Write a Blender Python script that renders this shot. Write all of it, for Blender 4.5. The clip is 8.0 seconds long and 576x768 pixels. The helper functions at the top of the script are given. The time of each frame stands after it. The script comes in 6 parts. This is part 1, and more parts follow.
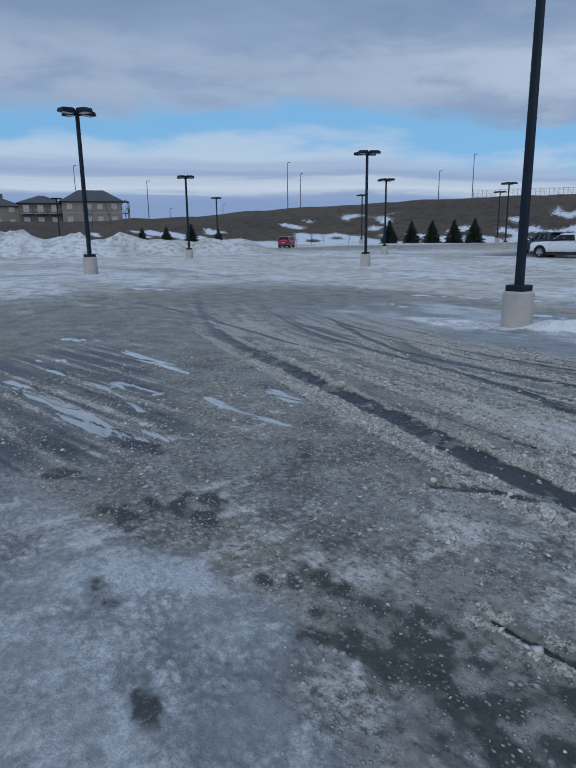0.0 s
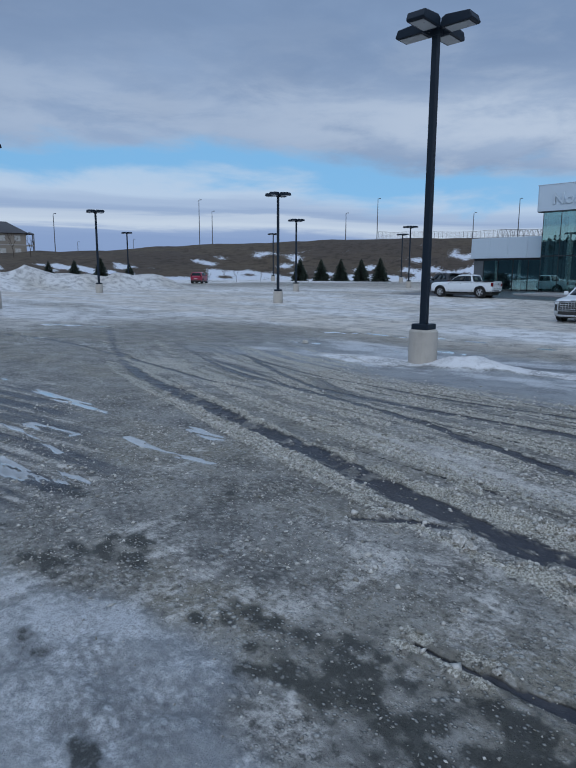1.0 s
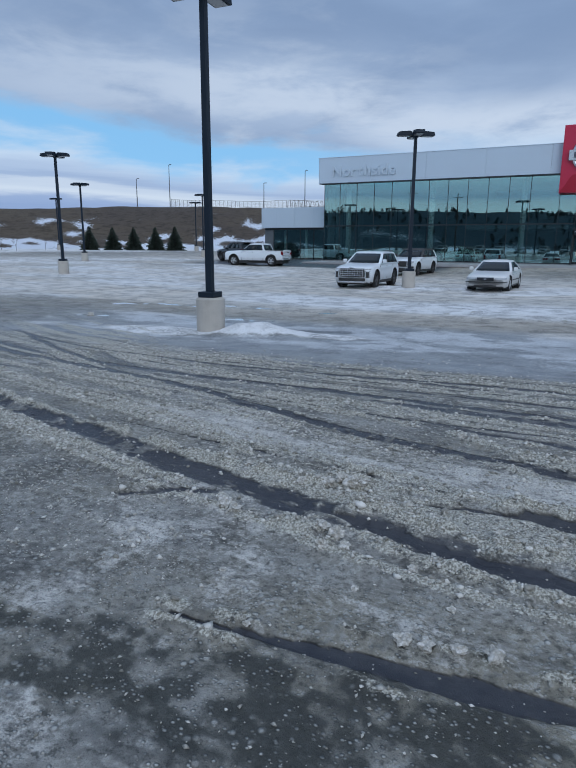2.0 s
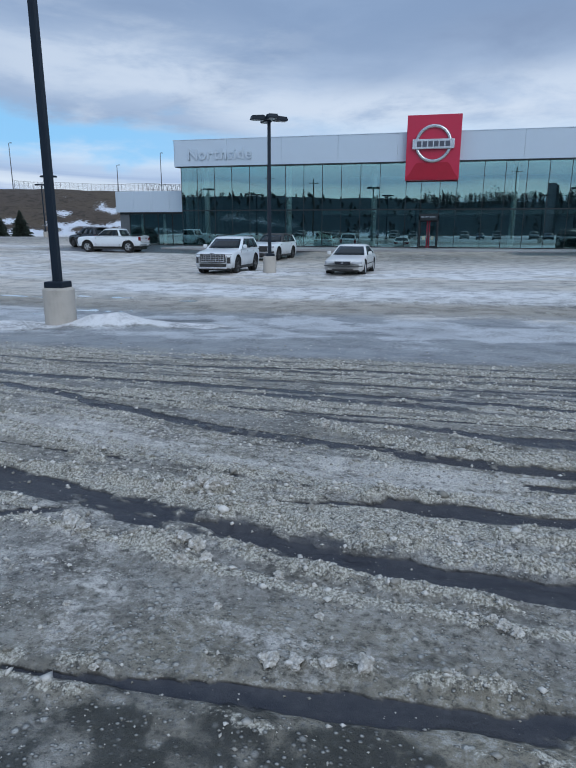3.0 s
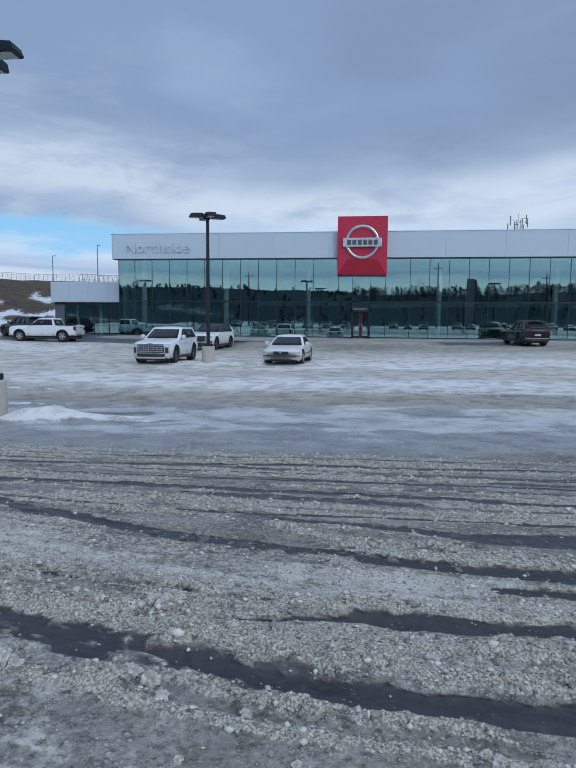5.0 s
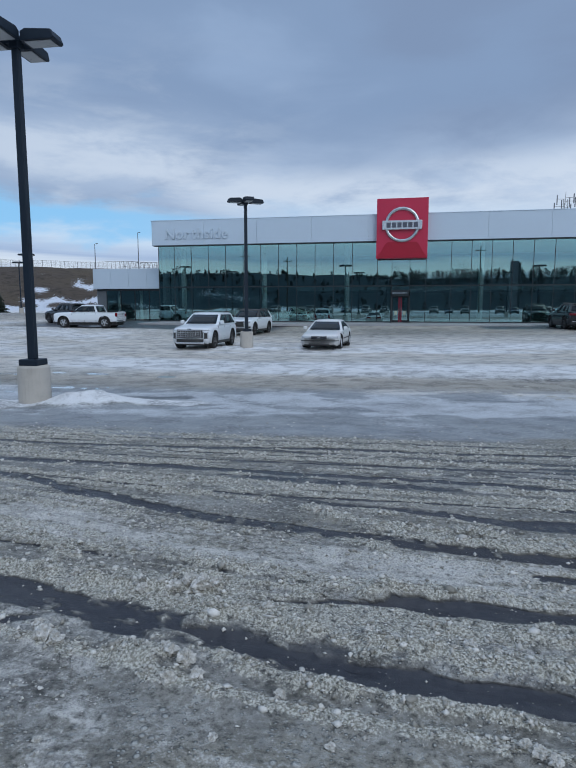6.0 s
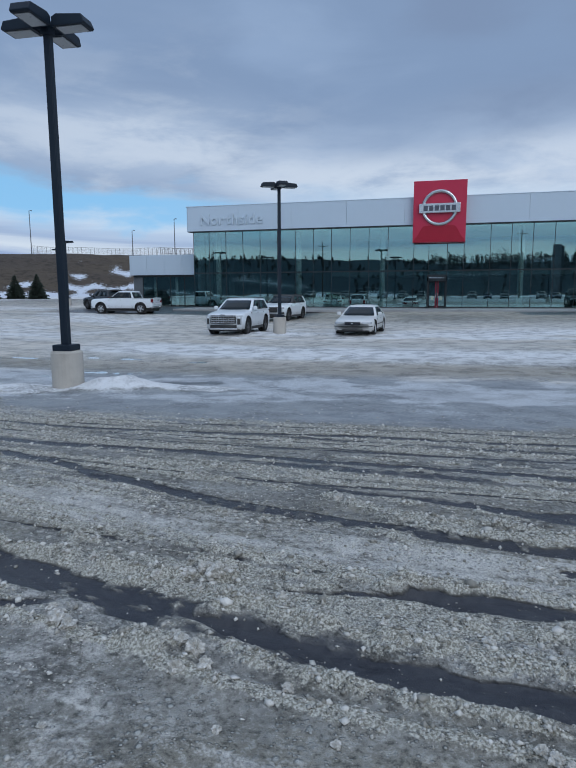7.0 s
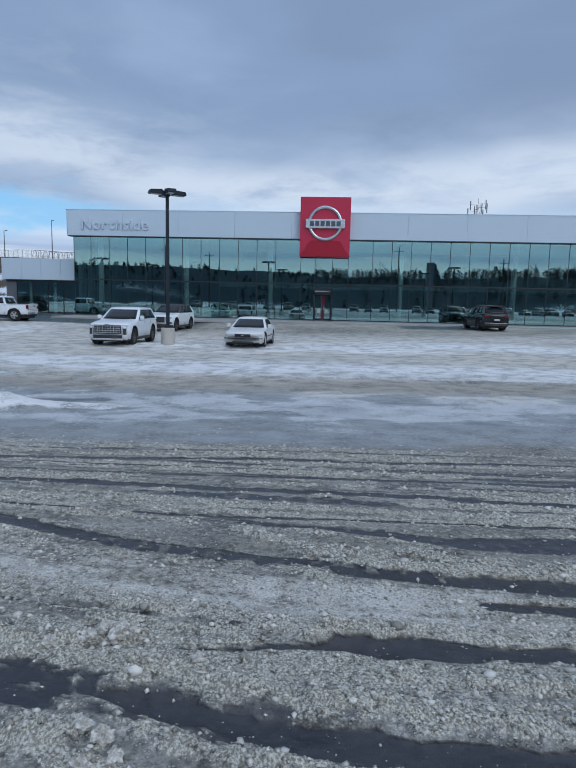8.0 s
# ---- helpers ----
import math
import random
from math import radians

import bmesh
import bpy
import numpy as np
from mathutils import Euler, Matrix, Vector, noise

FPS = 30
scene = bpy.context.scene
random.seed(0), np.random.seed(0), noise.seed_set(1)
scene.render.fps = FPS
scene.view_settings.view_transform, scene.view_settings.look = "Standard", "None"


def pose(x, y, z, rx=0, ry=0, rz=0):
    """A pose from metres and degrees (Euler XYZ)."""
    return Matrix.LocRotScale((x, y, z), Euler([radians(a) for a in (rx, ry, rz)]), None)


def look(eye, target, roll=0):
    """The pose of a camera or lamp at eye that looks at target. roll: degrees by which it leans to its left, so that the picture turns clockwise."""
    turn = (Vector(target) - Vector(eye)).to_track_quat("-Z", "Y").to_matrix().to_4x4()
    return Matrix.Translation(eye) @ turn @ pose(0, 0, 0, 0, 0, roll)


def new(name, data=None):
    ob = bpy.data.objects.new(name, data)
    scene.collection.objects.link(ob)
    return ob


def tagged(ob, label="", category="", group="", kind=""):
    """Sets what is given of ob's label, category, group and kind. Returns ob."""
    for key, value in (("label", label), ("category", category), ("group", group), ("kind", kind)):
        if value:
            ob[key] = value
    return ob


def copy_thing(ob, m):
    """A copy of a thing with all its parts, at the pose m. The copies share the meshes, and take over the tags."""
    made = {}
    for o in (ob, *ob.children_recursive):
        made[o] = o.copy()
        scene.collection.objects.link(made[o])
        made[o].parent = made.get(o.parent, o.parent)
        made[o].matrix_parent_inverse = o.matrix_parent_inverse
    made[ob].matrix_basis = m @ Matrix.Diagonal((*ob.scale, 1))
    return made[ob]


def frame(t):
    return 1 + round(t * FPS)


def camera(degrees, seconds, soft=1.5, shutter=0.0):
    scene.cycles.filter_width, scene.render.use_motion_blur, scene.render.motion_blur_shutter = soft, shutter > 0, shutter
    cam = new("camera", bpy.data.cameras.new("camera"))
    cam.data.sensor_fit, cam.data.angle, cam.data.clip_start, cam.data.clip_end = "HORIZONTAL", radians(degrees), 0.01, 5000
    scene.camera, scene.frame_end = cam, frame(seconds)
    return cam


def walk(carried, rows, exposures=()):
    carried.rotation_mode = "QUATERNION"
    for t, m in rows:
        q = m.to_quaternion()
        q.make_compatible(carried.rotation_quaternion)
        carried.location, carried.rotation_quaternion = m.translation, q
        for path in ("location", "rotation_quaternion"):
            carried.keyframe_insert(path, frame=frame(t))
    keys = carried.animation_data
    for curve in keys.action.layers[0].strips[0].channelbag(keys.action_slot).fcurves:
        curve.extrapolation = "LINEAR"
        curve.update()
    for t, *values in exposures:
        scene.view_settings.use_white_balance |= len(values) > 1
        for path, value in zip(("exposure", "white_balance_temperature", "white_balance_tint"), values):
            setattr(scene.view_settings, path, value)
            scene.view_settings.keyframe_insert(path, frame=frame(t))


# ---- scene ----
# ---------------------------------------------------------------- camera
cam = camera(51.3, 8.0)
PATH = [
    (0, (-0.002, -0.02, 1.713), (1.149, 1.548, 1.244), -0.8),
    (0.5, (-0.107, -0.039, 1.745), (1.125, 1.489, 1.36), -0.7),
    (1, (-0.151, -0.073, 1.774), (1.234, 1.325, 1.417), 0.2),
    (1.5, (-0.094, -0.14, 1.758), (1.496, 0.997, 1.336), 0.5),
    (2, (0.087, -0.277, 1.74), (1.832, 0.591, 1.289), 0.3),
    (2.2, (0.166, -0.335, 1.748), (1.958, 0.427, 1.293), -0.0),
    (3.3, (0.423, -0.16, 1.74), (2.321, 0.246, 1.258), 0.7),
    (3.5, (0.453, -0.087, 1.737), (2.361, 0.301, 1.28), 1.2),
    (4, (0.507, -0.07, 1.787), (2.452, 0.267, 1.462), 1.3),
    (4.2, (0.54, -0.067, 1.813), (2.498, 0.24, 1.545), 1.1),
    (5.3, (0.502, -0.097, 1.806), (2.474, 0.163, 1.598), 0.4),
    (5.5, (0.502, -0.095, 1.796), (2.469, 0.189, 1.573), 0.3),
    (6, (0.55, -0.107, 1.784), (2.495, 0.28, 1.526), -0.0),
    (6.5, (0.6, -0.128, 1.789), (2.515, 0.38, 1.515), -0.4),
    (7, (0.666, -0.197, 1.773), (2.578, 0.303, 1.469), -0.2),
    (7.5, (0.682, -0.137, 1.772), (2.624, 0.218, 1.456), 0.7),
    (7.7, (0.683, -0.083, 1.796), (2.642, 0.188, 1.5), 0.8),
    (7.8, (0.667, -0.045, 1.798), (2.633, 0.187, 1.519), 1.2),
    (7.9, (0.759, -0.014, 1.806), (2.733, 0.172, 1.539), 1.3),
    (8, (0.936, 0.038, 1.858), (2.914, 0.166, 1.589), 1.3),
]
walk(cam, [(t, look(eye, target, roll)) for t, eye, target, roll in PATH],
     [(0, -0.40, 5780, 9), (1.0, -0.35, 5780, 9), (1.5, -0.26, 5780, 9), (3.3, -0.03, 5950, 9), (5.5, -0.08, 5950, 9), (6.5, -0.14, 5950, 9), (7.0, -0.16, 5950, 9), (7.5, -0.06, 5950, 9), (8.0, -0.05, 5950, 9)])

# ---------------------------------------------------------------- world and sun
SUN_AZ, SUN_EL = radians(235), radians(30)          # sun behind cloud, over the camera's back
world = bpy.data.worlds.new("sky")
scene.world = world
world.use_nodes = True
wn, wl = world.node_tree.nodes, world.node_tree.links
wn.clear()


def wnode(kind, **kw):
    n = wn.new(kind)
    for k, v in kw.items():
        n.inputs[k].default_value = v
    return n


def wmath(op, a, b=None, c=None, clamp=False):
    n = wn.new("ShaderNodeMath")
    n.operation, n.use_clamp = op, clamp
    for i, v in enumerate((a, b, c)):
        if v is None:
            continue
        if isinstance(v, (int, float)):
            n.inputs[i].default_value = v
        else:
            wl.new(v, n.inputs[i])
    return n.outputs[0]


def wmix(fac, a, b):
    n = wn.new("ShaderNodeMix")
    n.data_type = "RGBA"
    for k, v in (("Factor", fac), ("A", a), ("B", b)):
        socket = n.inputs[0] if k == "Factor" else n.inputs[6] if k == "A" else n.inputs[7]
        if isinstance(v, (int, float)):
            socket.default_value = v
        elif isinstance(v, tuple):
            socket.default_value = (*v, 1)
        else:
            wl.new(v, socket)
    return n.outputs[2]


def wramp(fac, stops):
    n = wn.new("ShaderNodeValToRGB")
    n.color_ramp.interpolation = "EASE"
    while len(n.color_ramp.elements) < len(stops):
        n.color_ramp.elements.new(0.5)
    for e, (p, c) in zip(n.color_ramp.elements, stops):
        e.position, e.color = p, (*c, 1) if isinstance(c, tuple) else (c, c, c, 1)
    wl.new(fac, n.inputs[0])
    return n.outputs[0]


def wsmooth(v, lo, hi):
    n = wn.new("ShaderNodeMapRange")
    n.interpolation_type = "SMOOTHSTEP"
    wl.new(v, n.inputs[0])
    n.inputs[1].default_value, n.inputs[2].default_value = lo, hi
    return n.outputs[0]


coord = wn.new("ShaderNodeTexCoord").outputs["Generated"]
split = wn.new("ShaderNodeSeparateXYZ")
wl.new(coord, split.inputs[0])
up = split.outputs[2]


def wnoise(scale, stretch, detail, shift=0.0, rough=0.55, warp=0.0):
    m = wn.new("ShaderNodeMapping")
    wl.new(coord, m.inputs[0])
    m.inputs["Location"].default_value = (shift, shift * 0.7, shift * 0.3)
    m.inputs["Scale"].default_value = (scale, scale, scale * stretch)
    n = wnode("ShaderNodeTexNoise", Scale=1.0, Detail=detail, Roughness=rough, Distortion=warp)
    wl.new(m.outputs[0], n.inputs["Vector"])
    return n.outputs["Fac"]


sky = wn.new("ShaderNodeTexSky")
sky.sky_type, sky.sun_disc = "NISHITA", False
sky.sun_elevation, sky.sun_rotation = SUN_EL, SUN_AZ
sky.altitude, sky.air_density, sky.dust_density = 900, 1.0, 0.5
clear = wn.new("ShaderNodeVectorMath")
clear.operation = "SCALE"
wl.new(sky.outputs[0], clear.inputs[0])
clear.inputs["Scale"].default_value = 0.11
# layered winter overcast: a grey lid with broad soft billows, torn open low in the north
big = wnoise(1.7, 2.2, 3, 3.1, 0.45, 0.2)
mid = wnoise(3.6, 3.4, 7, 7.7, 0.56, 0.3)
wisps = wnoise(3.0, 16.0, 6, 1.3, 0.6, 0.6)
lid_mix = wmath("ADD", wmath("MULTIPLY", big, 0.70), wmath("MULTIPLY", mid, 0.30))
lid = wramp(lid_mix, [(0.36, (0.25, 0.325, 0.465)), (0.5, (0.27, 0.36, 0.515)), (0.64, (0.33, 0.43, 0.595))])
# brighter towards the lower edge of the lid
north = wsmooth(split.outputs[1], 0.08, 0.5)
far_north = wsmooth(split.outputs[1], 0.42, 0.80)
up_shift = wmath("SUBTRACT", up, wmath("MULTIPLY", far_north, 0.042))
up_soft = wmath("ADD", wmath("SUBTRACT", up_shift, wmath("MULTIPLY", north, 0.045)), wmath("MULTIPLY", wmath("SUBTRACT", big, 0.5), 0.14))
edge = wmath("SUBTRACT", wsmooth(up_soft, 0.09, 0.14), wsmooth(up_soft, 0.15, 0.30))
calm = wmath("SUBTRACT", 1.0, wmath("ADD", wmath("MULTIPLY", far_north, 0.38), wmath("MULTIPLY", north, 0.34)))
lid = wmix(wmath("MULTIPLY", wmath("MULTIPLY", edge, calm), wsmooth(mid, 0.15, 0.65)), lid, (0.55, 0.64, 0.77))
puffs = wnoise(5.5, 3.6, 8, 12.3, 0.6, 0.25)
lid = wmix(wmath("MULTIPLY", wmath("MULTIPLY", wmath("MULTIPLY", north, calm), wsmooth(puffs, 0.42, 0.64)), wmath("SUBTRACT", 1.0, wsmooth(up, 0.16, 0.42))), lid, (0.62, 0.68, 0.76))
rim_band = wmath("SUBTRACT", wsmooth(up_soft, 0.12, 0.155), wsmooth(up_soft, 0.18, 0.23))
lid = wmix(wmath("MULTIPLY", wmath("MULTIPLY", rim_band, calm), wsmooth(puffs, 0.30, 0.58)), lid, (0.68, 0.74, 0.82))
# an overcast dome is brightest overhead
lid = wmix(wsmooth(up, 0.5, 0.95), lid, (0.78, 0.88, 1.05))
# low streaks: alternating pale and slate layers near the horizon
h = wmath("ADD", wmath("ADD", up, wmath("MULTIPLY", wmath("SUBTRACT", 1.0, far_north), 0.028)), wmath("MULTIPLY", wmath("SUBTRACT", wisps, 0.5), 0.035))
low = wramp(wmath("MULTIPLY", h, 4.0), [(0.0, (0.31, 0.41, 0.61)), (0.22, (0.34, 0.44, 0.65)), (0.27, (0.38, 0.48, 0.68)), (0.32, (0.74, 0.80, 0.86)), (0.37, (0.66, 0.73, 0.82)), (0.41, (0.43, 0.53, 0.70)), (0.45, (0.52, 0.62, 0.77)), (0.51, (0.64, 0.75, 0.87)), (0.62, (0.60, 0.74, 0.88))])
# the gap of open sky between the low layers and the lid
gap_h = wmath("ADD", up_shift, wmath("MULTIPLY", wmath("SUBTRACT", mid, 0.5), 0.16))
gap = wmath("MULTIPLY", wsmooth(gap_h, 0.085, 0.12), wmath("SUBTRACT", 1.0, wsmooth(gap_h, 0.135, 0.175)))
gap = wmath("MULTIPLY", gap, north, clamp=True)
blue = wmix(0.85, clear.outputs[0], (0.29, 0.59, 0.88))
sky_mix = wmix(wsmooth(wmath("ADD", up_shift, wmath("MULTIPLY", wmath("SUBTRACT", mid, 0.5), 0.1)), 0.10, 0.17), low, lid)
sky_mix = wmix(gap, sky_mix, blue)
back = wnode("ShaderNodeBackground", Strength=1.0)
wl.new(sky_mix, back.inputs[0])
wo = wn.new("ShaderNodeOutputWorld")
wl.new(back.outputs[0], wo.inputs[0])

sun_data = bpy.data.lights.new("sun", "SUN")
sun_data.energy, sun_data.angle, sun_data.color = 1.0, radians(40), (1.0, 0.97, 0.93)
sun = new("sun", sun_data)
sun.matrix_world = look((0, 0, 60), (-60 * math.sin(SUN_AZ), -60 * math.cos(SUN_AZ), 60 - 60 * math.tan(SUN_EL)))

# ---------------------------------------------------------------- helpers for things
def part(name, bm, material, parent=None, label="", smooth=False):
    """One bmesh as one mesh object under a thing or a part."""
    me = bpy.data.meshes.new(name)
    bm.normal_update()
    bm.to_mesh(me)
    bm.free()
    for m in (material if isinstance(material, (list, tuple)) else [material]):
        me.materials.append(m)
    if smooth:
        me.polygons.foreach_set("use_smooth", [True] * len(me.polygons))
    ob = new(name, me)
    ob.parent = parent
    if label:
        ob["label"] = label
    return ob


def again(ob, m, parent):
    """The same part once more, on the same mesh."""
    o = new(ob.name.split(".")[0], ob.data)
    o.parent, o.matrix_basis = parent, m
    if "label" in ob:
        o["label"] = ob["label"]
    return o


def thing(name, m, label, category, group="", kind=""):
    ob = new(name)
    ob.empty_display_size = 0.2
    ob.matrix_basis = m
    return tagged(ob, label, category, group, kind)


def box(x0, x1, y0, y1, z0, z1, bevel=0.0, seg=1, bm=None):
    own = bmesh.new()
    bmesh.ops.create_cube(own, size=1, matrix=Matrix.Translation(((x0 + x1) / 2, (y0 + y1) / 2, (z0 + z1) / 2)) @ Matrix.Diagonal((x1 - x0, y1 - y0, z1 - z0, 1)))
    if bevel:
        bmesh.ops.bevel(own, geom=own.edges[:], offset=bevel, segments=seg, profile=0.5, affect="EDGES")
    return join(bm, own)


def join(bm, own):
    if bm is None:
        return own
    me = bpy.data.meshes.new("tmp")
    own.to_mesh(me)
    own.free()
    bm.from_mesh(me)
    bpy.data.meshes.remove(me)
    return bm


def tube(p0, p1, r0, r1=None, n=12, bm=None, caps=True):
    own = bmesh.new()
    p0, p1 = Vector(p0), Vector(p1)
    d = p1 - p0
    m = Matrix.Translation((p0 + p1) / 2) @ d.to_track_quat("Z", "Y").to_matrix().to_4x4()
    bmesh.ops.create_cone(own, cap_ends=caps, segments=n, radius1=r0, radius2=r0 if r1 is None else r1, depth=d.length, matrix=m)
    return join(bm, own)


def prism(outline, depth, m=None, bevel=0.0, bm=None):
    """A flat outline (x, y), thickened along z by depth, bevelled and placed by m."""
    own = bmesh.new()
    f = own.faces.new([own.verts.new((x, y, 0)) for x, y in outline])
    ext = bmesh.ops.extrude_face_region(own, geom=[f])
    bmesh.ops.translate(own, verts=[v for v in ext["geom"] if isinstance(v, bmesh.types.BMVert)], vec=(0, 0, depth))
    bmesh.ops.recalc_face_normals(own, faces=own.faces[:])
    if bevel:
        bmesh.ops.bevel(own, geom=own.edges[:], offset=bevel, segments=2, profile=0.6, affect="EDGES")
    if m is not None:
        own.transform(m)
    return join(bm, own)


# ---------------------------------------------------------------- materials
class Mat:
    """A node material with a principled shader and short ways to wire it."""

    def __init__(self, name, color=(0.5, 0.5, 0.5), rough=0.6, metal=0.0, spec=0.5):
        self.m = bpy.data.materials.new(name)
        self.m.use_nodes = True
        self.n, self.l = self.m.node_tree.nodes, self.m.node_tree.links
        self.b = self.n["Principled BSDF"]
        self.b.inputs["Base Color"].default_value = (*color, 1)
        self.b.inputs["Roughness"].default_value = rough
        self.b.inputs["Metallic"].default_value = metal
        self.b.inputs["Specular IOR Level"].default_value = spec
        self.co = self.n.new("ShaderNodeTexCoord").outputs["Object"]

    def set(self, socket, v):
        if isinstance(v, (int, float)):
            socket.default_value = v
        elif isinstance(v, tuple):
            socket.default_value = (*v, 1) if len(v) == 3 and socket.type == "RGBA" else v
        else:
            self.l.new(v, socket)

    def noise(self, scale, detail=4, rough=0.55, stretch=(1, 1, 1), warp=0.0, shift=0.0):
        mp = self.n.new("ShaderNodeMapping")
        self.l.new(self.co, mp.inputs[0])
        mp.inputs["Scale"].default_value = stretch
        mp.inputs["Location"].default_value = (shift, shift, shift)
        t = self.n.new("ShaderNodeTexNoise")
        self.l.new(mp.outputs[0], t.inputs["Vector"])
        for k, v in (("Scale", scale), ("Detail", detail), ("Roughness", rough), ("Distortion", warp)):
            t.inputs[k].default_value = v
        return t.outputs["Fac"]

    def cells(self, scale, feature="F1", out="Distance", stretch=(1, 1, 1)):
        mp = self.n.new("ShaderNodeMapping")
        self.l.new(self.co, mp.inputs[0])
        mp.inputs["Scale"].default_value = stretch
        t = self.n.new("ShaderNodeTexVoronoi")
        t.feature = feature
        self.l.new(mp.outputs[0], t.inputs["Vector"])
        t.inputs["Scale"].default_value = scale
        return t.outputs[out]

    def attr(self, name):
        a = self.n.new("ShaderNodeAttribute")
        a.attribute_name = name
        return a.outputs["Fac"]

    def math(self, op, a, b=None, clamp=False):
        t = self.n.new("ShaderNodeMath")
        t.operation, t.use_clamp = op, clamp
        self.set(t.inputs[0], a)
        if b is not None:
            self.set(t.inputs[1], b)
        return t.outputs[0]

    def smooth(self, v, lo, hi, a=0.0, b=1.0):
        t = self.n.new("ShaderNodeMapRange")
        t.interpolation_type = "SMOOTHSTEP"
        self.set(t.inputs[0], v)
        for i, k in enumerate((lo, hi, a, b)):
            t.inputs[i + 1].default_value = k
        return t.outputs[0]

    def mix(self, fac, a, b):
        t = self.n.new("ShaderNodeMix")
        t.data_type = "RGBA"
        self.set(t.inputs[0], fac)
        self.set(t.inputs[6], a)
        self.set(t.inputs[7], b)
        return t.outputs[2]

    def mixf(self, fac, a, b):
        t = self.n.new("ShaderNodeMix")
        self.set(t.inputs[0], fac)
        self.set(t.inputs[2], a)
        self.set(t.inputs[3], b)
        return t.outputs[0]

    def random(self):
        return self.n.new("ShaderNodeObjectInfo").outputs["Random"]

    def island(self):
        return self.n.new("ShaderNodeNewGeometry").outputs["Random Per Island"]

    def bump(self, height, strength=0.3, distance=0.02):
        t = self.n.new("ShaderNodeBump")
        t.inputs["Strength"].default_value, t.inputs["Distance"].default_value = strength, distance
        self.l.new(height, t.inputs["Height"])
        self.l.new(t.outputs[0], self.b.inputs["Normal"])

    def color(self, v):
        self.set(self.b.inputs["Base Color"], v)

    def rough(self, v):
        self.set(self.b.inputs["Roughness"], v)


def worn(name, base, dark, rough=0.6, metal=0.0, grain=30, stain=1.5, amount=0.5, bump=0.1, spec=0.5):
    """A plain surface with fine grain and broad stains."""
    q = Mat(name, base, rough, metal, spec)
    s = q.math("MULTIPLY", q.smooth(q.noise(stain, 5), 0.4, 0.7), amount)
    g = q.noise(grain, 3)
    q.color(q.mix(s, q.mix(q.math("MULTIPLY", g, 0.25), base, dark), dark))
    q.rough(q.mixf(g, max(rough - 0.1, 0.03), min(rough + 0.12, 1.0)))
    if bump:
        q.bump(g, bump, 0.01)
    return q.m


def pane_material(name, tint, gloss=0.3, rough=0.0):
    """A coated pane: part mirror, part tinted view through."""
    m = bpy.data.materials.new(name)
    m.use_nodes = True
    n, l = m.node_tree.nodes, m.node_tree.links
    n.clear()
    out, mx = n.new("ShaderNodeOutputMaterial"), n.new("ShaderNodeMixShader")
    see, glo, fr = n.new("ShaderNodeBsdfTransparent"), n.new("ShaderNodeBsdfGlossy"), n.new("ShaderNodeFresnel")
    see.inputs[0].default_value = (*tint, 1)
    glo.inputs["Color"].default_value = (0.68, 0.94, 0.92, 1)
    glo.inputs["Roughness"].default_value = rough
    fr.inputs["IOR"].default_value = 1.5
    add = n.new("ShaderNodeMath")
    add.use_clamp = True
    l.new(fr.outputs[0], add.inputs[0])
    add.inputs[1].default_value = gloss
    # slight waviness of toughened glass
    co, tx, bp = n.new("ShaderNodeTexCoord"), n.new("ShaderNodeTexNoise"), n.new("ShaderNodeBump")
    l.new(co.outputs["Object"], tx.inputs["Vector"])
    tx.inputs["Scale"].default_value, tx.inputs["Detail"].default_value = 0.9, 1
    bp.inputs["Strength"].default_value, bp.inputs["Distance"].default_value = 0.06, 0.02
    l.new(tx.outputs["Fac"], bp.inputs["Height"])
    l.new(bp.outputs[0], glo.inputs["Normal"])
    l.new(add.outputs[0], mx.inputs[0])
    l.new(see.outputs[0], mx.inputs[1])
    l.new(glo.outputs[0], mx.inputs[2])
    l.new(mx.outputs[0], out.inputs[0])
    return m


CONCRETE = worn("pole_base_concrete", (0.50, 0.47, 0.42), (0.26, 0.245, 0.22), 0.85, grain=40, stain=2.0, bump=0.3)
POLE = worn("dark_bronze_paint", (0.009, 0.017, 0.029), (0.016, 0.026, 0.040), 0.5, grain=20, stain=0.8, spec=0.25)
POLE_FAR = worn("galvanised_steel", (0.16, 0.17, 0.19), (0.10, 0.10, 0.11), 0.5, 0.4, grain=10)
PANEL = worn("white_metal_panel", (0.545, 0.645, 0.735), (0.50, 0.585, 0.665), 0.38, grain=3, stain=0.25, amount=0.35, bump=0.0)
FRAME = worn("dark_aluminium", (0.02, 0.028, 0.032), (0.035, 0.04, 0.045), 0.4, 0.3, grain=15, bump=0)
GLASS_RETURN = pane_material("clear_return_glass", (0.95, 0.975, 0.98), 0.0)
GLASS = pane_material("coated_showroom_glass", (0.62, 0.79, 0.81), 0.30)
DARK_WALL = worn("charcoal_cladding", (0.03, 0.038, 0.045), (0.05, 0.055, 0.06), 0.5, grain=8, bump=0.05)
INNER = worn("interior_plaster", (0.30, 0.31, 0.31), (0.22, 0.22, 0.22), 0.8, grain=6, bump=0)
INNER_DARK = worn("interior_dark_wall", (0.13, 0.15, 0.165), (0.09, 0.105, 0.115), 0.7, grain=5, bump=0)
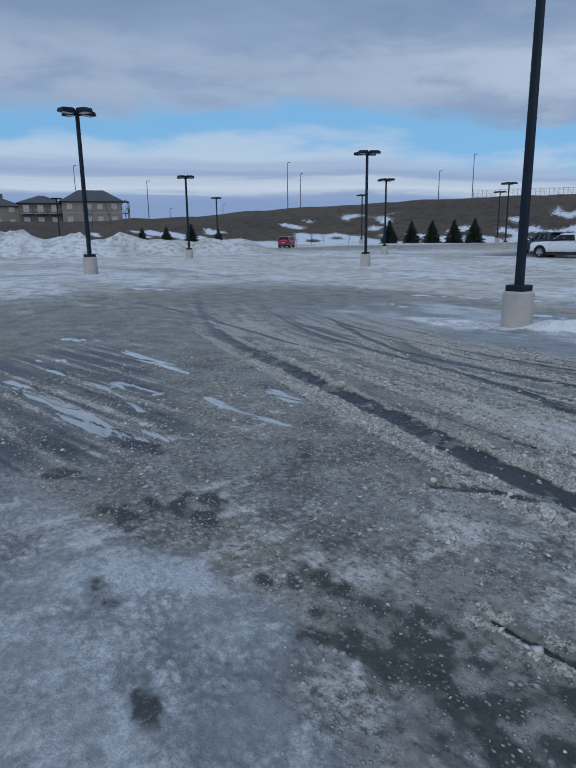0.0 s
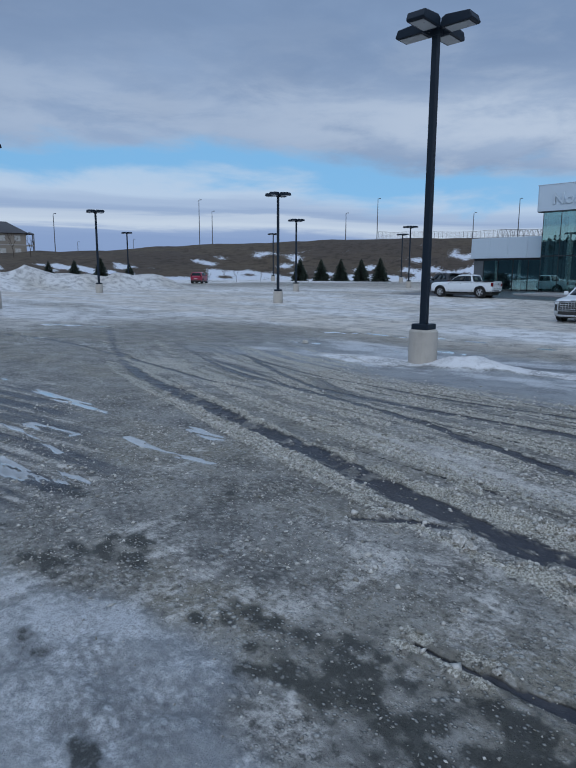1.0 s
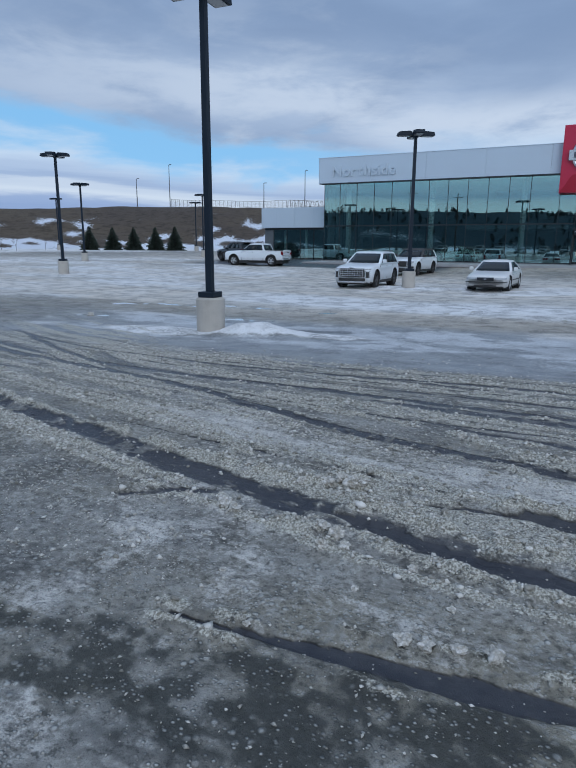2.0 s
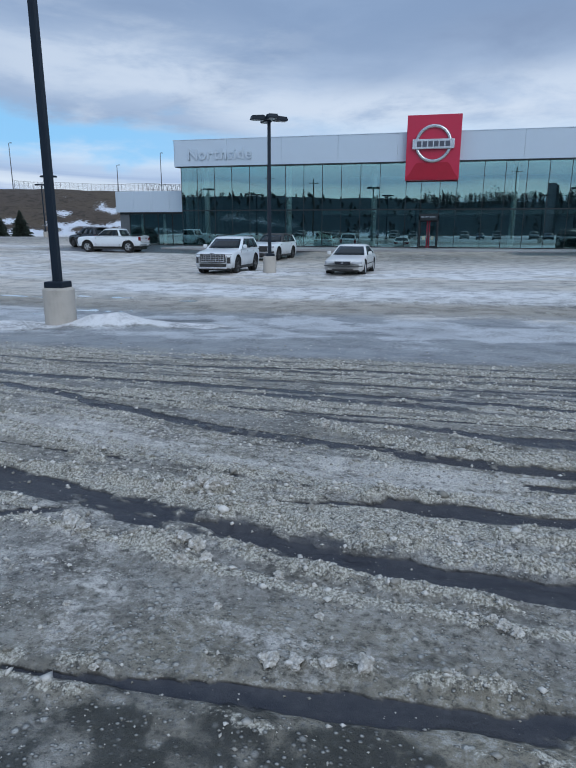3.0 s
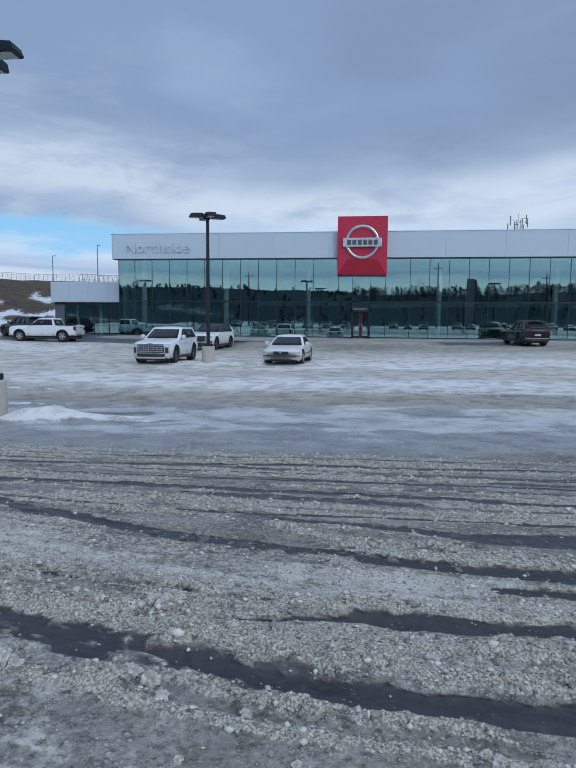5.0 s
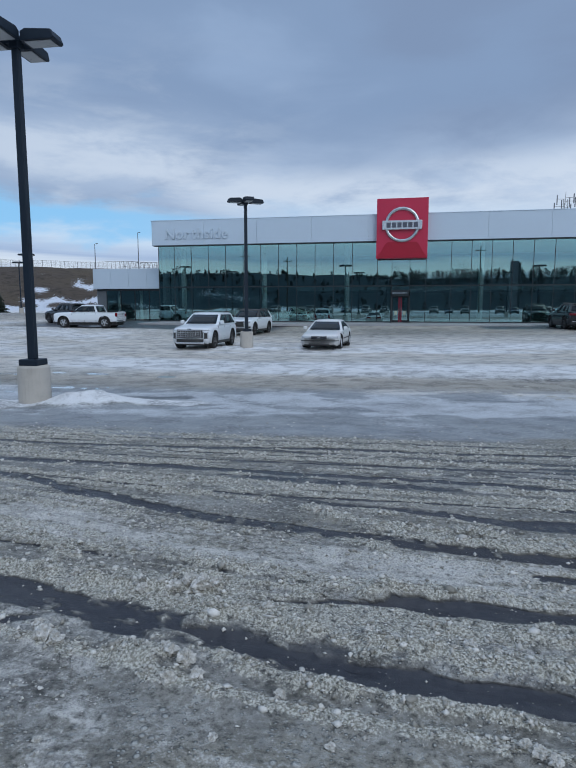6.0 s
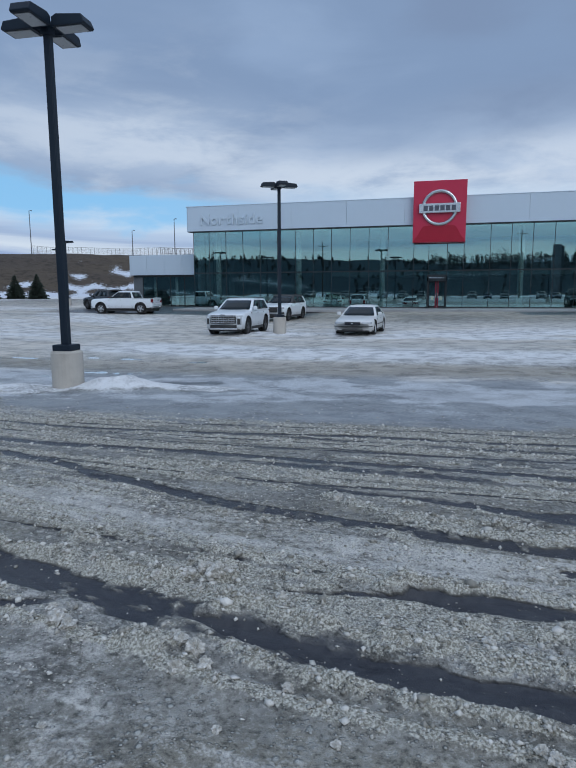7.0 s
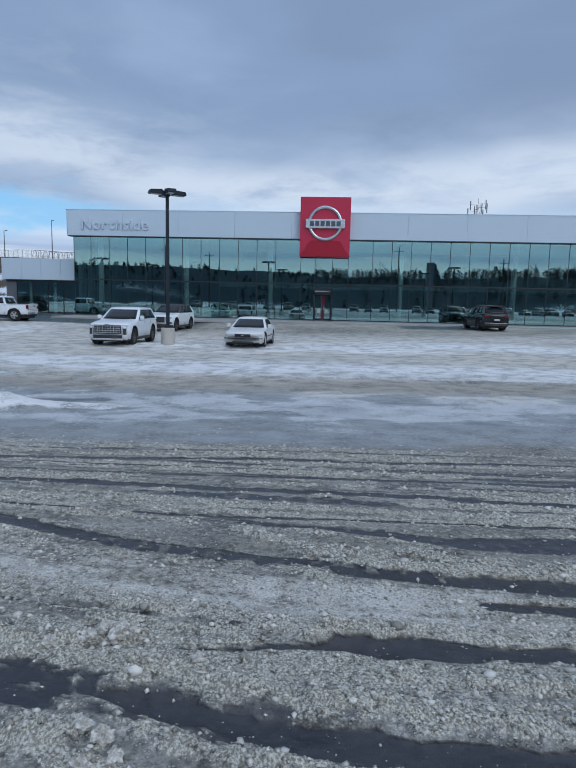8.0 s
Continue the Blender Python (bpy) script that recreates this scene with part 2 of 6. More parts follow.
TILE = worn("showroom_floor_tile", (0.30, 0.31, 0.31), (0.22, 0.225, 0.23), 0.3, grain=3, bump=0)
WHITE_COL = worn("white_column_paint", (0.62, 0.64, 0.64), (0.5, 0.52, 0.52), 0.5, grain=5, bump=0)
RED_SIGN = worn("red_sign_panel", (0.50, 0.022, 0.066), (0.45, 0.018, 0.055), 0.32, grain=2, stain=0.4, amount=0.4, bump=0)
RED_DEEP = worn("deep_red_sign_panel", (0.36, 0.001, 0.022), (0.31, 0.001, 0.018), 0.35, grain=2, bump=0)
CHROME = worn("brushed_silver", (0.62, 0.64, 0.66), (0.45, 0.46, 0.48), 0.22, 0.85, grain=10, bump=0)
INK = worn("near_black_enamel", (0.015, 0.018, 0.03), (0.02, 0.02, 0.03), 0.4, grain=10, bump=0)
RED_DOOR = worn("red_door_paint", (0.24, 0.008, 0.035), (0.18, 0.008, 0.028), 0.4, grain=6, bump=0)
PAVING = worn("wet_concrete_apron", (0.38, 0.385, 0.39), (0.24, 0.242, 0.245), 0.5, grain=6, stain=0.5, amount=0.6)

# ---------------------------------------------------------------- the ground: one sheet from the lot to the horizon
SPOTS = [(0, 0, 0.07), (3, 0, 0.06), (2, 2, 0.07), (5, 4, 0.05), (2, -4, 0.06), (8, 0, 0.0), (11.4, 7.3, -0.2), (20, 0, -0.14), (28, 4, -0.31), (28.9, 7.5, -0.31), (30, -8, -0.05),
         (44, 25, 0.1), (44, -11, 0.2), (44, 11, -0.12), (47, 2, 0.15), (52, 22, 0.36), (52, 4, 0.36), (52, -16, 0.36), (52, -45, 0.36), (75, 0, 0.36), (9.3, 27.8, 0.29), (27.5, 28.8, -0.03),
         (25.4, 49, 0.18), (43, 42.5, 0.18), (59.5, 40, 0.35), (75, 52, 0.8), (62.7, 66.6, 0.93), (50, 68, 0.64), (20, 80, 0.8),
         (-20, 20, 0.1), (-30, -20, 0), (-30, 60, 0.4), (10, -40, 0.1), (-80, 0, 0), (20, -80, 0.2), (100, 10, 1.2)]
SP = np.array(SPOTS, float)
KERN = np.sqrt(((SP[:, None, :2] - SP[None, :, :2]) ** 2).sum(2) + 9.0)
WEIGHT = np.linalg.solve(KERN, SP[:, 2])


def smoothstep(v, lo, hi):
    t = np.clip((v - lo) / (hi - lo), 0, 1)
    return t * t * (3 - 2 * t)


def lattice(i, j, seed):
    h = (i.astype(np.int64) * 374761393 + j.astype(np.int64) * 668265263 + seed * 974634777) & 0xFFFFFFFF
    h = ((h ^ (h >> 13)) * 1274126177) & 0xFFFFFFFF
    return ((h ^ (h >> 16)) & 0xFFFF) / 65535.0


def vnoise(x, y, seed=0):
    i, j = np.floor(x), np.floor(y)
    u, v = x - i, y - j
    u, v = u * u * (3 - 2 * u), v * v * (3 - 2 * v)
    a, b = lattice(i, j, seed), lattice(i + 1, j, seed)
    c, d = lattice(i, j + 1, seed), lattice(i + 1, j + 1, seed)
    return (a * (1 - u) + b * u) * (1 - v) + (c * (1 - u) + d * u) * v


def fbm(x, y, seed=0, octaves=4):
    s, a, tot = 0.0, 1.0, 0.0
    for k in range(octaves):
        s, tot = s + a * vnoise(x * 2 ** k + 17.3 * k, y * 2 ** k - 9.1 * k, seed + k), tot + a
        a *= 0.5
    return s / tot


def along(x, y, line):
    """Distance to a polyline, and how far along it (0 to 1) the nearest point lies."""
    p = np.array(line, float)
    best, where = np.full(np.shape(x), 1e9), np.zeros(np.shape(x))
    seg = np.hypot(*np.diff(p, axis=0).T)
    start = np.concatenate([[0], np.cumsum(seg)])
    for k in range(len(p) - 1):
        d = p[k + 1] - p[k]
        t = np.clip(((x - p[k, 0]) * d[0] + (y - p[k, 1]) * d[1]) / (d @ d), 0, 1)
        r = np.hypot(x - p[k, 0] - t * d[0], y - p[k, 1] - t * d[1])
        near = r < best
        best, where = np.where(near, r, best), np.where(near, (start[k] + t * seg[k]) / start[-1], where)
    return best, where


def bend(line, n=4):
    """A smooth curve through the knots (Catmull-Rom)."""
    p = [np.array(v, float) for v in line]
    p = [2 * p[0] - p[1]] + p + [2 * p[-1] - p[-2]]
    out = []
    for k in range(1, len(p) - 2):
        for t in np.arange(n) / n:
            out.append(0.5 * (2 * p[k] + (p[k + 1] - p[k - 1]) * t + (2 * p[k - 1] - 5 * p[k] + 4 * p[k + 1] - p[k + 2]) * t * t + (3 * p[k] - p[k - 1] - 3 * p[k + 1] + p[k + 2]) * t ** 3))
    out.append(p[-2])
    return out


# wheel ruts: knots, half width at the start and at the end, depth, how wet, how much slush lies in them
RUTS = [
    (bend([(10.2, 19.4), (7.3, 13.6), (5.85, 10.3), (5.3, 8.5), (4.85, 6.9), (4.4, 5.2), (3.9, 3.3), (3.72, 2.6), (3.56, 1.75), (3.43, 1.1), (3.36, 0.65), (3.30, 0.2)]), 0.09, 0.17, 0.03, 0.95, 0.4),
    (bend([(3.46, 1.2), (3.40, 0.85), (3.32, 0.45), (3.26, 0.2), (3.22, -0.1), (3.21, -0.5), (3.19, -0.95), (3.25, -2.5), (3.5, -5)]), 0.11, 0.13, 0.03, 1.0, 0.12),
    (bend([(3.80, 0.8), (3.85, 0.4), (3.90, 0.1), (3.93, -0.2), (3.94, -0.5)]), 0.02, 0.06, 0.015, 0.9, 0.2),
    (bend([(3.89, 0.25), (3.94, -0.4), (3.94, -0.7), (3.93, -1.15), (4.0, -3), (4.2, -5)]), 0.11, 0.13, 0.025, 1.0, 0.15),
    (bend([(2.06, 1.5), (2.09, 1.15), (2.12, 0.8), (2.16, 0.5), (2.18, 0.25), (2.22, -0.1), (2.26, -0.45), (2.4, -2), (2.6, -4)]), 0.035, 0.115, 0.02, 1.0, 0.25),
    (bend([(9.3, 14), (7.4, 9.5), (6.85, 7.6), (6.5, 6.0), (5.95, 3.8), (5.66, 3.06), (5.43, 2.44), (5.28, 1.9), (5.07, 1.0), (4.94, 0.2), (4.82, -0.5), (4.77, -1.35), (4.9, -4)]), 0.06, 0.11, 0.025, 0.95, 0.35),
    (bend([(10.4, 13), (8.0, 8.6), (7.0, 6.6), (6.65, 4.6), (6.68, 3.1), (6.66, 1.4), (6.65, 0.4), (6.6, -1.1), (6.53, -1.8), (6.5, -5)]), 0.06, 0.075, 0.025, 1.0, 0.08),
    (bend([(6.45, 1.9), (6.42, 1.0), (6.38, 0.2), (6.36, -0.6)]), 0.05, 0.09, 0.015, 0.9, 0.35),
    (bend([(10.0, 13.3), (8.8, 9.9), (8.05, 7.5), (7.8, 5.8), (7.65, 4.4), (7.7, 3.0), (7.8, 1.7), (7.88, 0.5), (7.86, -0.7), (8.0, -2.2), (8.1, -6)]), 0.06, 0.06, 0.02, 1.0, 0.0),
    (bend([(8.35, 6.0), (8.2, 3.5), (8.3, 0.8), (8.4, -2.4)]), 0.03, 0.03, 0.012, 0.7, 0.1),
    (bend([(4.3, 22.5), (6.1, 18), (6.7, 15.8), (6.7, 13.2), (6.4, 10.4), (6.1, 8.3), (6.0, 6.8)]), 0.09, 0.07, 0.025, 0.85, 0.3),
    (bend([(5.7, 0.9), (5.65, 0.5), (5.61, -0.15), (5.57, -0.54), (5.5, -0.92), (5.5, -1.6), (5.6, -4)]), 0.03, 0.15, 0.02, 1.0, 0.3),
    ([(4.46, -0.92), (4.43, -1.6)], 0.05, 0.06, 0.012, 0.95, 0.2),
    (bend([(6.1, 4.2), (5.9, 2.6), (5.8, 1.2), (5.85, -0.5), (5.9, -3)]), 0.022, 0.03, 0.012, 0.8, 0.2),
    (bend([(7.5, 6.6), (7.15, 4.5), (7.1, 2), (7.15, -1), (7.2, -4)]), 0.04, 0.045, 0.015, 0.9, 0.2),
    (bend([(7.5, 4.0), (7.42, 1.5), (7.45, -0.4), (7.5, -3)]), 0.02, 0.025, 0.012, 0.7, 0.2),
    (bend([(4.5, 4.0), (4.3, 2.6), (4.15, 1.4), (4.1, 0.7)]), 0.02, 0.02, 0.010, 0.5, 0.3),
    ([(3.0, 2.55), (3.25, 2.17), (3.36, 1.9)], 0.04, 0.05, 0.012, 0.7, 0.2),
    (bend([(20, 7), (16.7, 2), (14.7, -0.6), (13.95, -2.1), (13, -3.6), (11.5, -7)]), 0.07, 0.09, 0.02, 0.75, 0.2),
    (bend([(21.6, 7), (18.3, 2), (16.2, -0.6), (15.4, -2.1), (14.4, -3.6), (13, -7)]), 0.05, 0.07, 0.02, 0.5, 0.3),
]
# banks of pushed-up slush: knots, half width, height
BANKS = [
    (bend([(5.62, 0.9), (5.40, 0.55), (5.25, 0.25), (5.17, -0.1), (5.13, -0.42)]), 0.10, 0.045), (bend([(5.22, -0.56), (5.10, -1.0), (5.05, -1.5), (5.1, -3.5)]), 0.10, 0.045),
    (bend([(5.80, 2.1), (5.72, 1.6), (5.60, 1.1)]), 0.07, 0.03), (bend([(4.3, 4.0), (4.0, 2.9), (3.86, 2.0), (3.80, 1.45), (3.85, 1.15), (3.88, 1.0)]), 0.07, 0.05),
    (bend([(3.20, 1.85), (3.22, 1.6), (3.14, 1.25), (3.08, 0.95)]), 0.07, 0.05), (bend([(3.68, 0.95), (3.56, 0.45), (3.50, 0.1), (3.46, -0.3), (3.42, -0.65), (3.36, -1.1), (3.5, -3)]), 0.07, 0.04),
    (bend([(3.98, 0.8), (4.04, 0.35), (4.12, -0.05)]), 0.05, 0.025), (bend([(3.70, -0.2), (3.68, -0.6), (3.66, -1.1), (3.8, -3)]), 0.05, 0.035),
    (bend([(2.34, 0.55), (2.35, 0.25), (2.38, -0.1), (2.42, -0.6)]), 0.05, 0.03), (bend([(6.9, 5.0), (6.86, 3.0), (6.88, 1.0), (6.85, -0.6), (6.8, -2.5)]), 0.06, 0.025),
    (bend([(6.2, 3.0), (6.15, 1.4), (6.12, -0.3), (6.1, -2.5)]), 0.09, 0.03), (bend([(8.03, 5.6), (7.95, 3.0), (8.04, 0.8), (8.1, -1.5)]), 0.05, 0.02), (bend([(7.3, 3.4), (7.28, 1.0), (7.3, -1.5)]), 0.07, 0.02),
    (bend([(9.0, 14.5), (7.0, 10), (6.0, 6.6), (5.5, 4.0)]), 0.10, 0.03), (bend([(6.6, 12.0), (5.6, 9.2), (4.9, 6.4), (4.35, 4.6)]), 0.09, 0.03),
]
# meltwater, with pale sky shine put into its colour: knots, half width
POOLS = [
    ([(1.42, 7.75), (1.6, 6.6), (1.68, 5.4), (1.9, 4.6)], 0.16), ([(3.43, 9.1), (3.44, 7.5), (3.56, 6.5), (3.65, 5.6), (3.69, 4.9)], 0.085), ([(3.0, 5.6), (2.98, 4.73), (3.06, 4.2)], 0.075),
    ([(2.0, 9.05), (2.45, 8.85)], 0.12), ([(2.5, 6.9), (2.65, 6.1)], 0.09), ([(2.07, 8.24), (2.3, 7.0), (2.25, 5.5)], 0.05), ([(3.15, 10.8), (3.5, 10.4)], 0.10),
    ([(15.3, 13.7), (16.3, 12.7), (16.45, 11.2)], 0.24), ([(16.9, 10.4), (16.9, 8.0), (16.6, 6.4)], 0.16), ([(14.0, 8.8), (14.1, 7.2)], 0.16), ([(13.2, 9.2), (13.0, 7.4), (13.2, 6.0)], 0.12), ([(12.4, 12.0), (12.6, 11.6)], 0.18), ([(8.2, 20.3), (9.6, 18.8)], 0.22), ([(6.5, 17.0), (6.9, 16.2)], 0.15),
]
TRODDEN = [(1.46, 3.24, 0.22), (1.18, 3.33, 0.16), (1.69, 3.2, 0.12), (1.09, 4.25, 0.16), (1.59, 2.12, 0.10), (1.48, 2.2, 0.06), (1.70, 1.95, 0.12), (1.75, 1.61, 0.16), (1.62, 1.3, 0.26), (1.74, 1.05, 0.28), (1.62, 0.85, 0.30), (0.76, 2.56, 0.08), (0.67, 1.78, 0.07), (1.52, 1.5, 0.2), (1.75, 0.45, 0.3), (1.9, 0.0, 0.28), (2.0, 0.42, 0.22), (1.92, 0.78, 0.2), (2.02, -0.3, 0.25), (2.69, 3.47, 0.05), (2.93, 2.79, 0.06), (1.82, 4.4, 0.22), (4.1, 0.56, 0.07), (16.5, -3.75, 0.5), (19.3, -0.84, 0.3)]
CREST = [(-180, 13.0), (-150, 13.2), (-120, 12), (-60, 4), (-10, 9), (25, 10.8), (29, 10.6), (34, 10.8), (37, 10.6), (41, 10.4), (45, 9.9), (53, 8.9), (62, 7.4), (74, 6.0), (85, 5.6), (110, 8), (150, 15.3), (172, 14.6), (180, 13.0)]
PILES = [(19.0, 60.5, 4.2, 2.4, 2.3), (14.5, 62.5, 3.6, 2.6, 2.6), (24, 61.5, 5.0, 2.3, 2.2), (29.0, 60.0, 4.5, 2.2, 2.0), (33.5, 59.2, 4.0, 2.2, 2.0), (37.0, 58.6, 2.6, 1.8, 1.5), (8.5, 66, 6, 2.5, 1.5), (0, 68, 7, 2.5, 1.3)]


def land(x, y):
    """Height of the ground, and what covers it: z, snow, wet, grass, pool, rut, slush, silt, fresh, dark, glaze."""
    shape = x.shape
    x, y = x.ravel(), y.ravel()
    r, az = np.hypot(x, y), np.degrees(np.arctan2(y, x))
    z = np.zeros(len(x))
    for k in range(len(SP)):
        z += WEIGHT[k] * np.sqrt((x - SP[k, 0]) ** 2 + (y - SP[k, 1]) ** 2 + 9.0)
    z = z * (1 - smoothstep(r, 80, 130)) + 0.6 * smoothstep(r, 80, 130)
    crest = np.interp(az, [c[0] for c in CREST], [c[1] for c in CREST])
    foot = np.interp(az, [-180, -30, 20, 40, 55, 70, 90, 180], [95, 120, 118, 104, 100, 92, 95, 95])
    rise = smoothstep(r, foot, 168) ** 0.8
    hill = rise * (crest + 1.2 * (fbm(x / 25, y / 25, 5) - 0.5)) - smoothstep(r, 185, 1200) * crest * 0.5
    z = z + hill + smoothstep(r, foot, foot + 30) * 1.1 * (fbm(x / 6, y / 6, 8) - 0.45)
    grass = smoothstep(r, foot - 2 + 8 * (fbm(x / 5, y / 5, 3) - 0.5), foot + 6)
    near = 1 - smoothstep(r, 16, 45)
    # the lie of the wheel tracks
    bow = np.interp(y, [-5, -0.9, 0.3, 1.1, 2.2, 3.3, 5.2, 6.9, 8.5, 10.3, 13.6, 19.4], [0.2, -0.05, 0.0, 0.16, 0.36, 0.62, 1.1, 1.55, 2.0, 2.55, 4.0, 6.9])
    flow = x - 3.27 - bow * (1 - 0.75 * smoothstep(x, 4.5, 7.5) * (1 - smoothstep(y, 4.5, 8)))
    # cover
    patch = fbm(x / 3.0 + 0.25 * y, y / 9.0, 11, 5)
    fine = fbm(x / 0.35, y / 0.9, 21, 4)
    snow = 0.30 + 0.9 * (patch - 0.5) + 0.5 * (fine - 0.5)
    wet = 0.22 + 0.7 * (fbm(x / 2.2, y / 5.0, 31, 4) - 0.5)
    rut = np.zeros(len(x))
    ridge = np.zeros(len(x))
    clod = fbm(x / 0.075, y / 0.085, 51, 3)
    lump = fbm(x / 0.16, y / 0.20, 53, 3)
    ragged = 1.3 * (fbm(flow / 0.13, y / 0.9, 41, 3) - 0.5) + 0.9 * (fbm(x / 0.09, y / 0.15, 43, 3) - 0.5)
    come_go = fbm(flow / 0.5, y / 0.8, 45, 3)
    inside = smoothstep(flow, -1.5, -0.5) * (1 - smoothstep(x, 8.0, 9.6) * (1 - smoothstep(y, 6, 9))) * (1 - smoothstep(flow, 4.6, 7.0)) * (1 - smoothstep(y, 9, 16)) * (1 - smoothstep(-y, 8, 14))
    comb = fbm(flow / 0.13, y / 4.5, 141, 4)
    comb2 = fbm(flow / 0.5, y / 5.0, 147, 3)
    snow = snow + inside * (1.5 * (comb - 0.5) + 1.1 * (comb2 - 0.5) + 0.10)
    # pale smooth band between the wheel tracks
    pale = np.exp(-((flow - 1.10) / 0.26) ** 2) * (1 - smoothstep(np.abs(y - 1.2), 1.4, 3.2)) + 0.7 * np.exp(-((flow + 0.75) / 0.35) ** 2) * (1 - smoothstep(np.abs(y - 1.3), 0.9, 2.0))
    snow = snow + pale * (0.35 + 0.7 * (fbm(flow / 0.2, y / 1.4, 149, 4) - 0.5))
    wet = wet + inside * (3.0 * (0.46 - comb)) * (0.25 + 0.75 * smoothstep(flow, 1.5, 2.4)) * (1 - 0.8 * np.clip(pale, 0, 1))
    relief = near * (1 - 0.7 * smoothstep(x, 4.6, 6.4))
    z = z + inside * relief * (0.035 * (comb - 0.5) + 0.02 * (comb2 - 0.5))
    close = np.flatnonzero((np.abs(x - 10) < 14) & (np.abs(y - 6) < 20))
    for line, h0, h1, deep, damp, loose in RUTS:
        d, s = np.full(len(x), 99.0), np.zeros(len(x))
        d[close], s[close] = along(x[close], y[close], line)
        half = (h0 + (h1 - h0) * smoothstep(s, 0.0, 0.6)) * (0.2 + 0.8 * smoothstep(s, 0.0, 0.10))
        ends = smoothstep(s, 0.0, 0.03) * (1 - 0.3 * smoothstep(s, 0.9, 1.0))
        k = (1 - smoothstep(d + ragged * np.minimum(half, 0.11) * 0.9, half * 0.62, half * 1.12)) * ends
        k = k * (1 - loose * smoothstep(0.35 * lump + 0.65 * clod + 0.2 * (come_go - 0.5), 0.52, 0.60))
        z = z - deep * k * relief
        wet = np.maximum(wet, k * (0.55 + 0.45 * damp))
        snow = snow * (1 - 0.95 * k * damp)
        rut = np.maximum(rut, k * damp)
        bank = np.exp(-((d - half * 1.25 - 0.05) / 0.055) ** 2) * ends * smoothstep(come_go, 0.42, 0.60)
        z = z + bank * (0.004 + 0.07 * np.maximum(lump - 0.40, 0)) * relief
        ridge = np.maximum(ridge, bank * smoothstep(lump, 0.36, 0.58))
    for line, half, hgt in BANKS:
        d, s = np.full(len(x), 99.0), np.zeros(len(x))
        d[close], s[close] = along(x[close], y[close], line)
        k = (1 - smoothstep(d + 0.5 * half * ragged, 0.25 * half, 1.25 * half)) * smoothstep(0.6 * lump + 0.4 * come_go, 0.33, 0.50)
        z = z + relief * k * hgt * (0.45 + 1.0 * np.maximum(lump - 0.3, 0) + 0.5 * np.maximum(clod - 0.45, 0))
        ridge = np.maximum(ridge, k)
        rut = rut * (1 - 0.7 * k)
        wet = wet * (1 - 0.6 * k)
    slush = np.maximum(ridge, inside * smoothstep(comb + 0.22 * (clod - 0.5) + 0.01 * smoothstep(flow, 0.5, 2.0), 0.50, 0.62) * 0.8)
    slush = np.maximum(slush, inside * smoothstep(comb2 + 0.5 * (patch - 0.5) + 0.3 * (lump - 0.5), 0.58, 0.76) * 0.6) * (1 - rut) * (1 - 0.5 * np.clip(pale, 0, 1))
    bare = smoothstep(3.6 - x + 0.25 * (y - 5), 0.0, 1.4) * smoothstep(y, 3.2, 5.0) * (1 - smoothstep(y, 9, 12)) * smoothstep(x, -1.5, 0.5)
    lines = fbm((x + 0.15 * y) / 0.07, y / 2.2, 151, 4)
    wet = np.maximum(wet, bare * (0.62 + 0.9 * (0.5 - lines)))
    snow = snow * (1 - 0.6 * bare) + bare * 0.6 * smoothstep(lines, 0.54, 0.70)
    pool = np.zeros(len(x))
    dark = np.zeros(len(x))
    for line, half in POOLS:
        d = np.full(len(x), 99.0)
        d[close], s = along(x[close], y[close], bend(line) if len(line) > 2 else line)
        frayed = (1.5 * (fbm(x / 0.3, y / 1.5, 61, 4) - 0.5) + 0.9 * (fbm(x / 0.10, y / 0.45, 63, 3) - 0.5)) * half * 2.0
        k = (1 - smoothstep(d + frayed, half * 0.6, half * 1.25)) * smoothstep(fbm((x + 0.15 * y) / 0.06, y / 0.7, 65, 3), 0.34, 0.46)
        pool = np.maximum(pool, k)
    # trodden dark spots
    for cx, cy, rad in TRODDEN:
        b = np.exp(-((x - cx) / (rad * 0.8)) ** 2 - ((y - cy + 0.4 * (x - cx)) / (rad * 1.5)) ** 2) + 1.6 * (fbm(x / 0.22, y / 0.28, 67, 5) - 0.5) + 1.8 * (fbm(x / 0.07, y / 0.08, 69, 3) - 0.5)
        k = 0.9 * smoothstep(b, 0.05, 1.2) * smoothstep(np.exp(-((x - cx) / (rad * 1.5)) ** 2 - ((y - cy) / (rad * 2.4)) ** 2), 0.0, 0.7)
        snow = snow * (1 - 0.8 * k)
        dark = np.maximum(dark, k)
    # snow left by the plough: behind the wheels, round the pole, the far drifts
    rim = np.interp(y, [-0.5, 1.0, 1.3, 1.8, 2.6, 3.0, 4.5, 6.0], [0.95, 1.18, 1.28, 1.55, 1.52, 1.25, 1.0, 0.6])
    crust = fbm(x / 0.4 + 0.6 * y, y / 0.5, 73, 5)
    left = smoothstep(rim - x + 0.7 * (fbm(x / 0.5, y / 0.5, 71, 5) - 0.5), -0.05, 0.30) * (1 - 0.35 * smoothstep(y, 2.6, 3.4)) * (1 - smoothstep(y, 4.5, 6.5))
    walked = smoothstep(-flow, 0.25, 0.7) * (1 - smoothstep(y, 5.0, 6.5)) * (1 - dark)
    snow = snow + walked * (1 - rut) * (0.42 * smoothstep(fbm(x / 0.30, y / 0.24, 171, 6), 0.44, 0.70) * smoothstep(y, 0.7, 1.5) - 0.10)
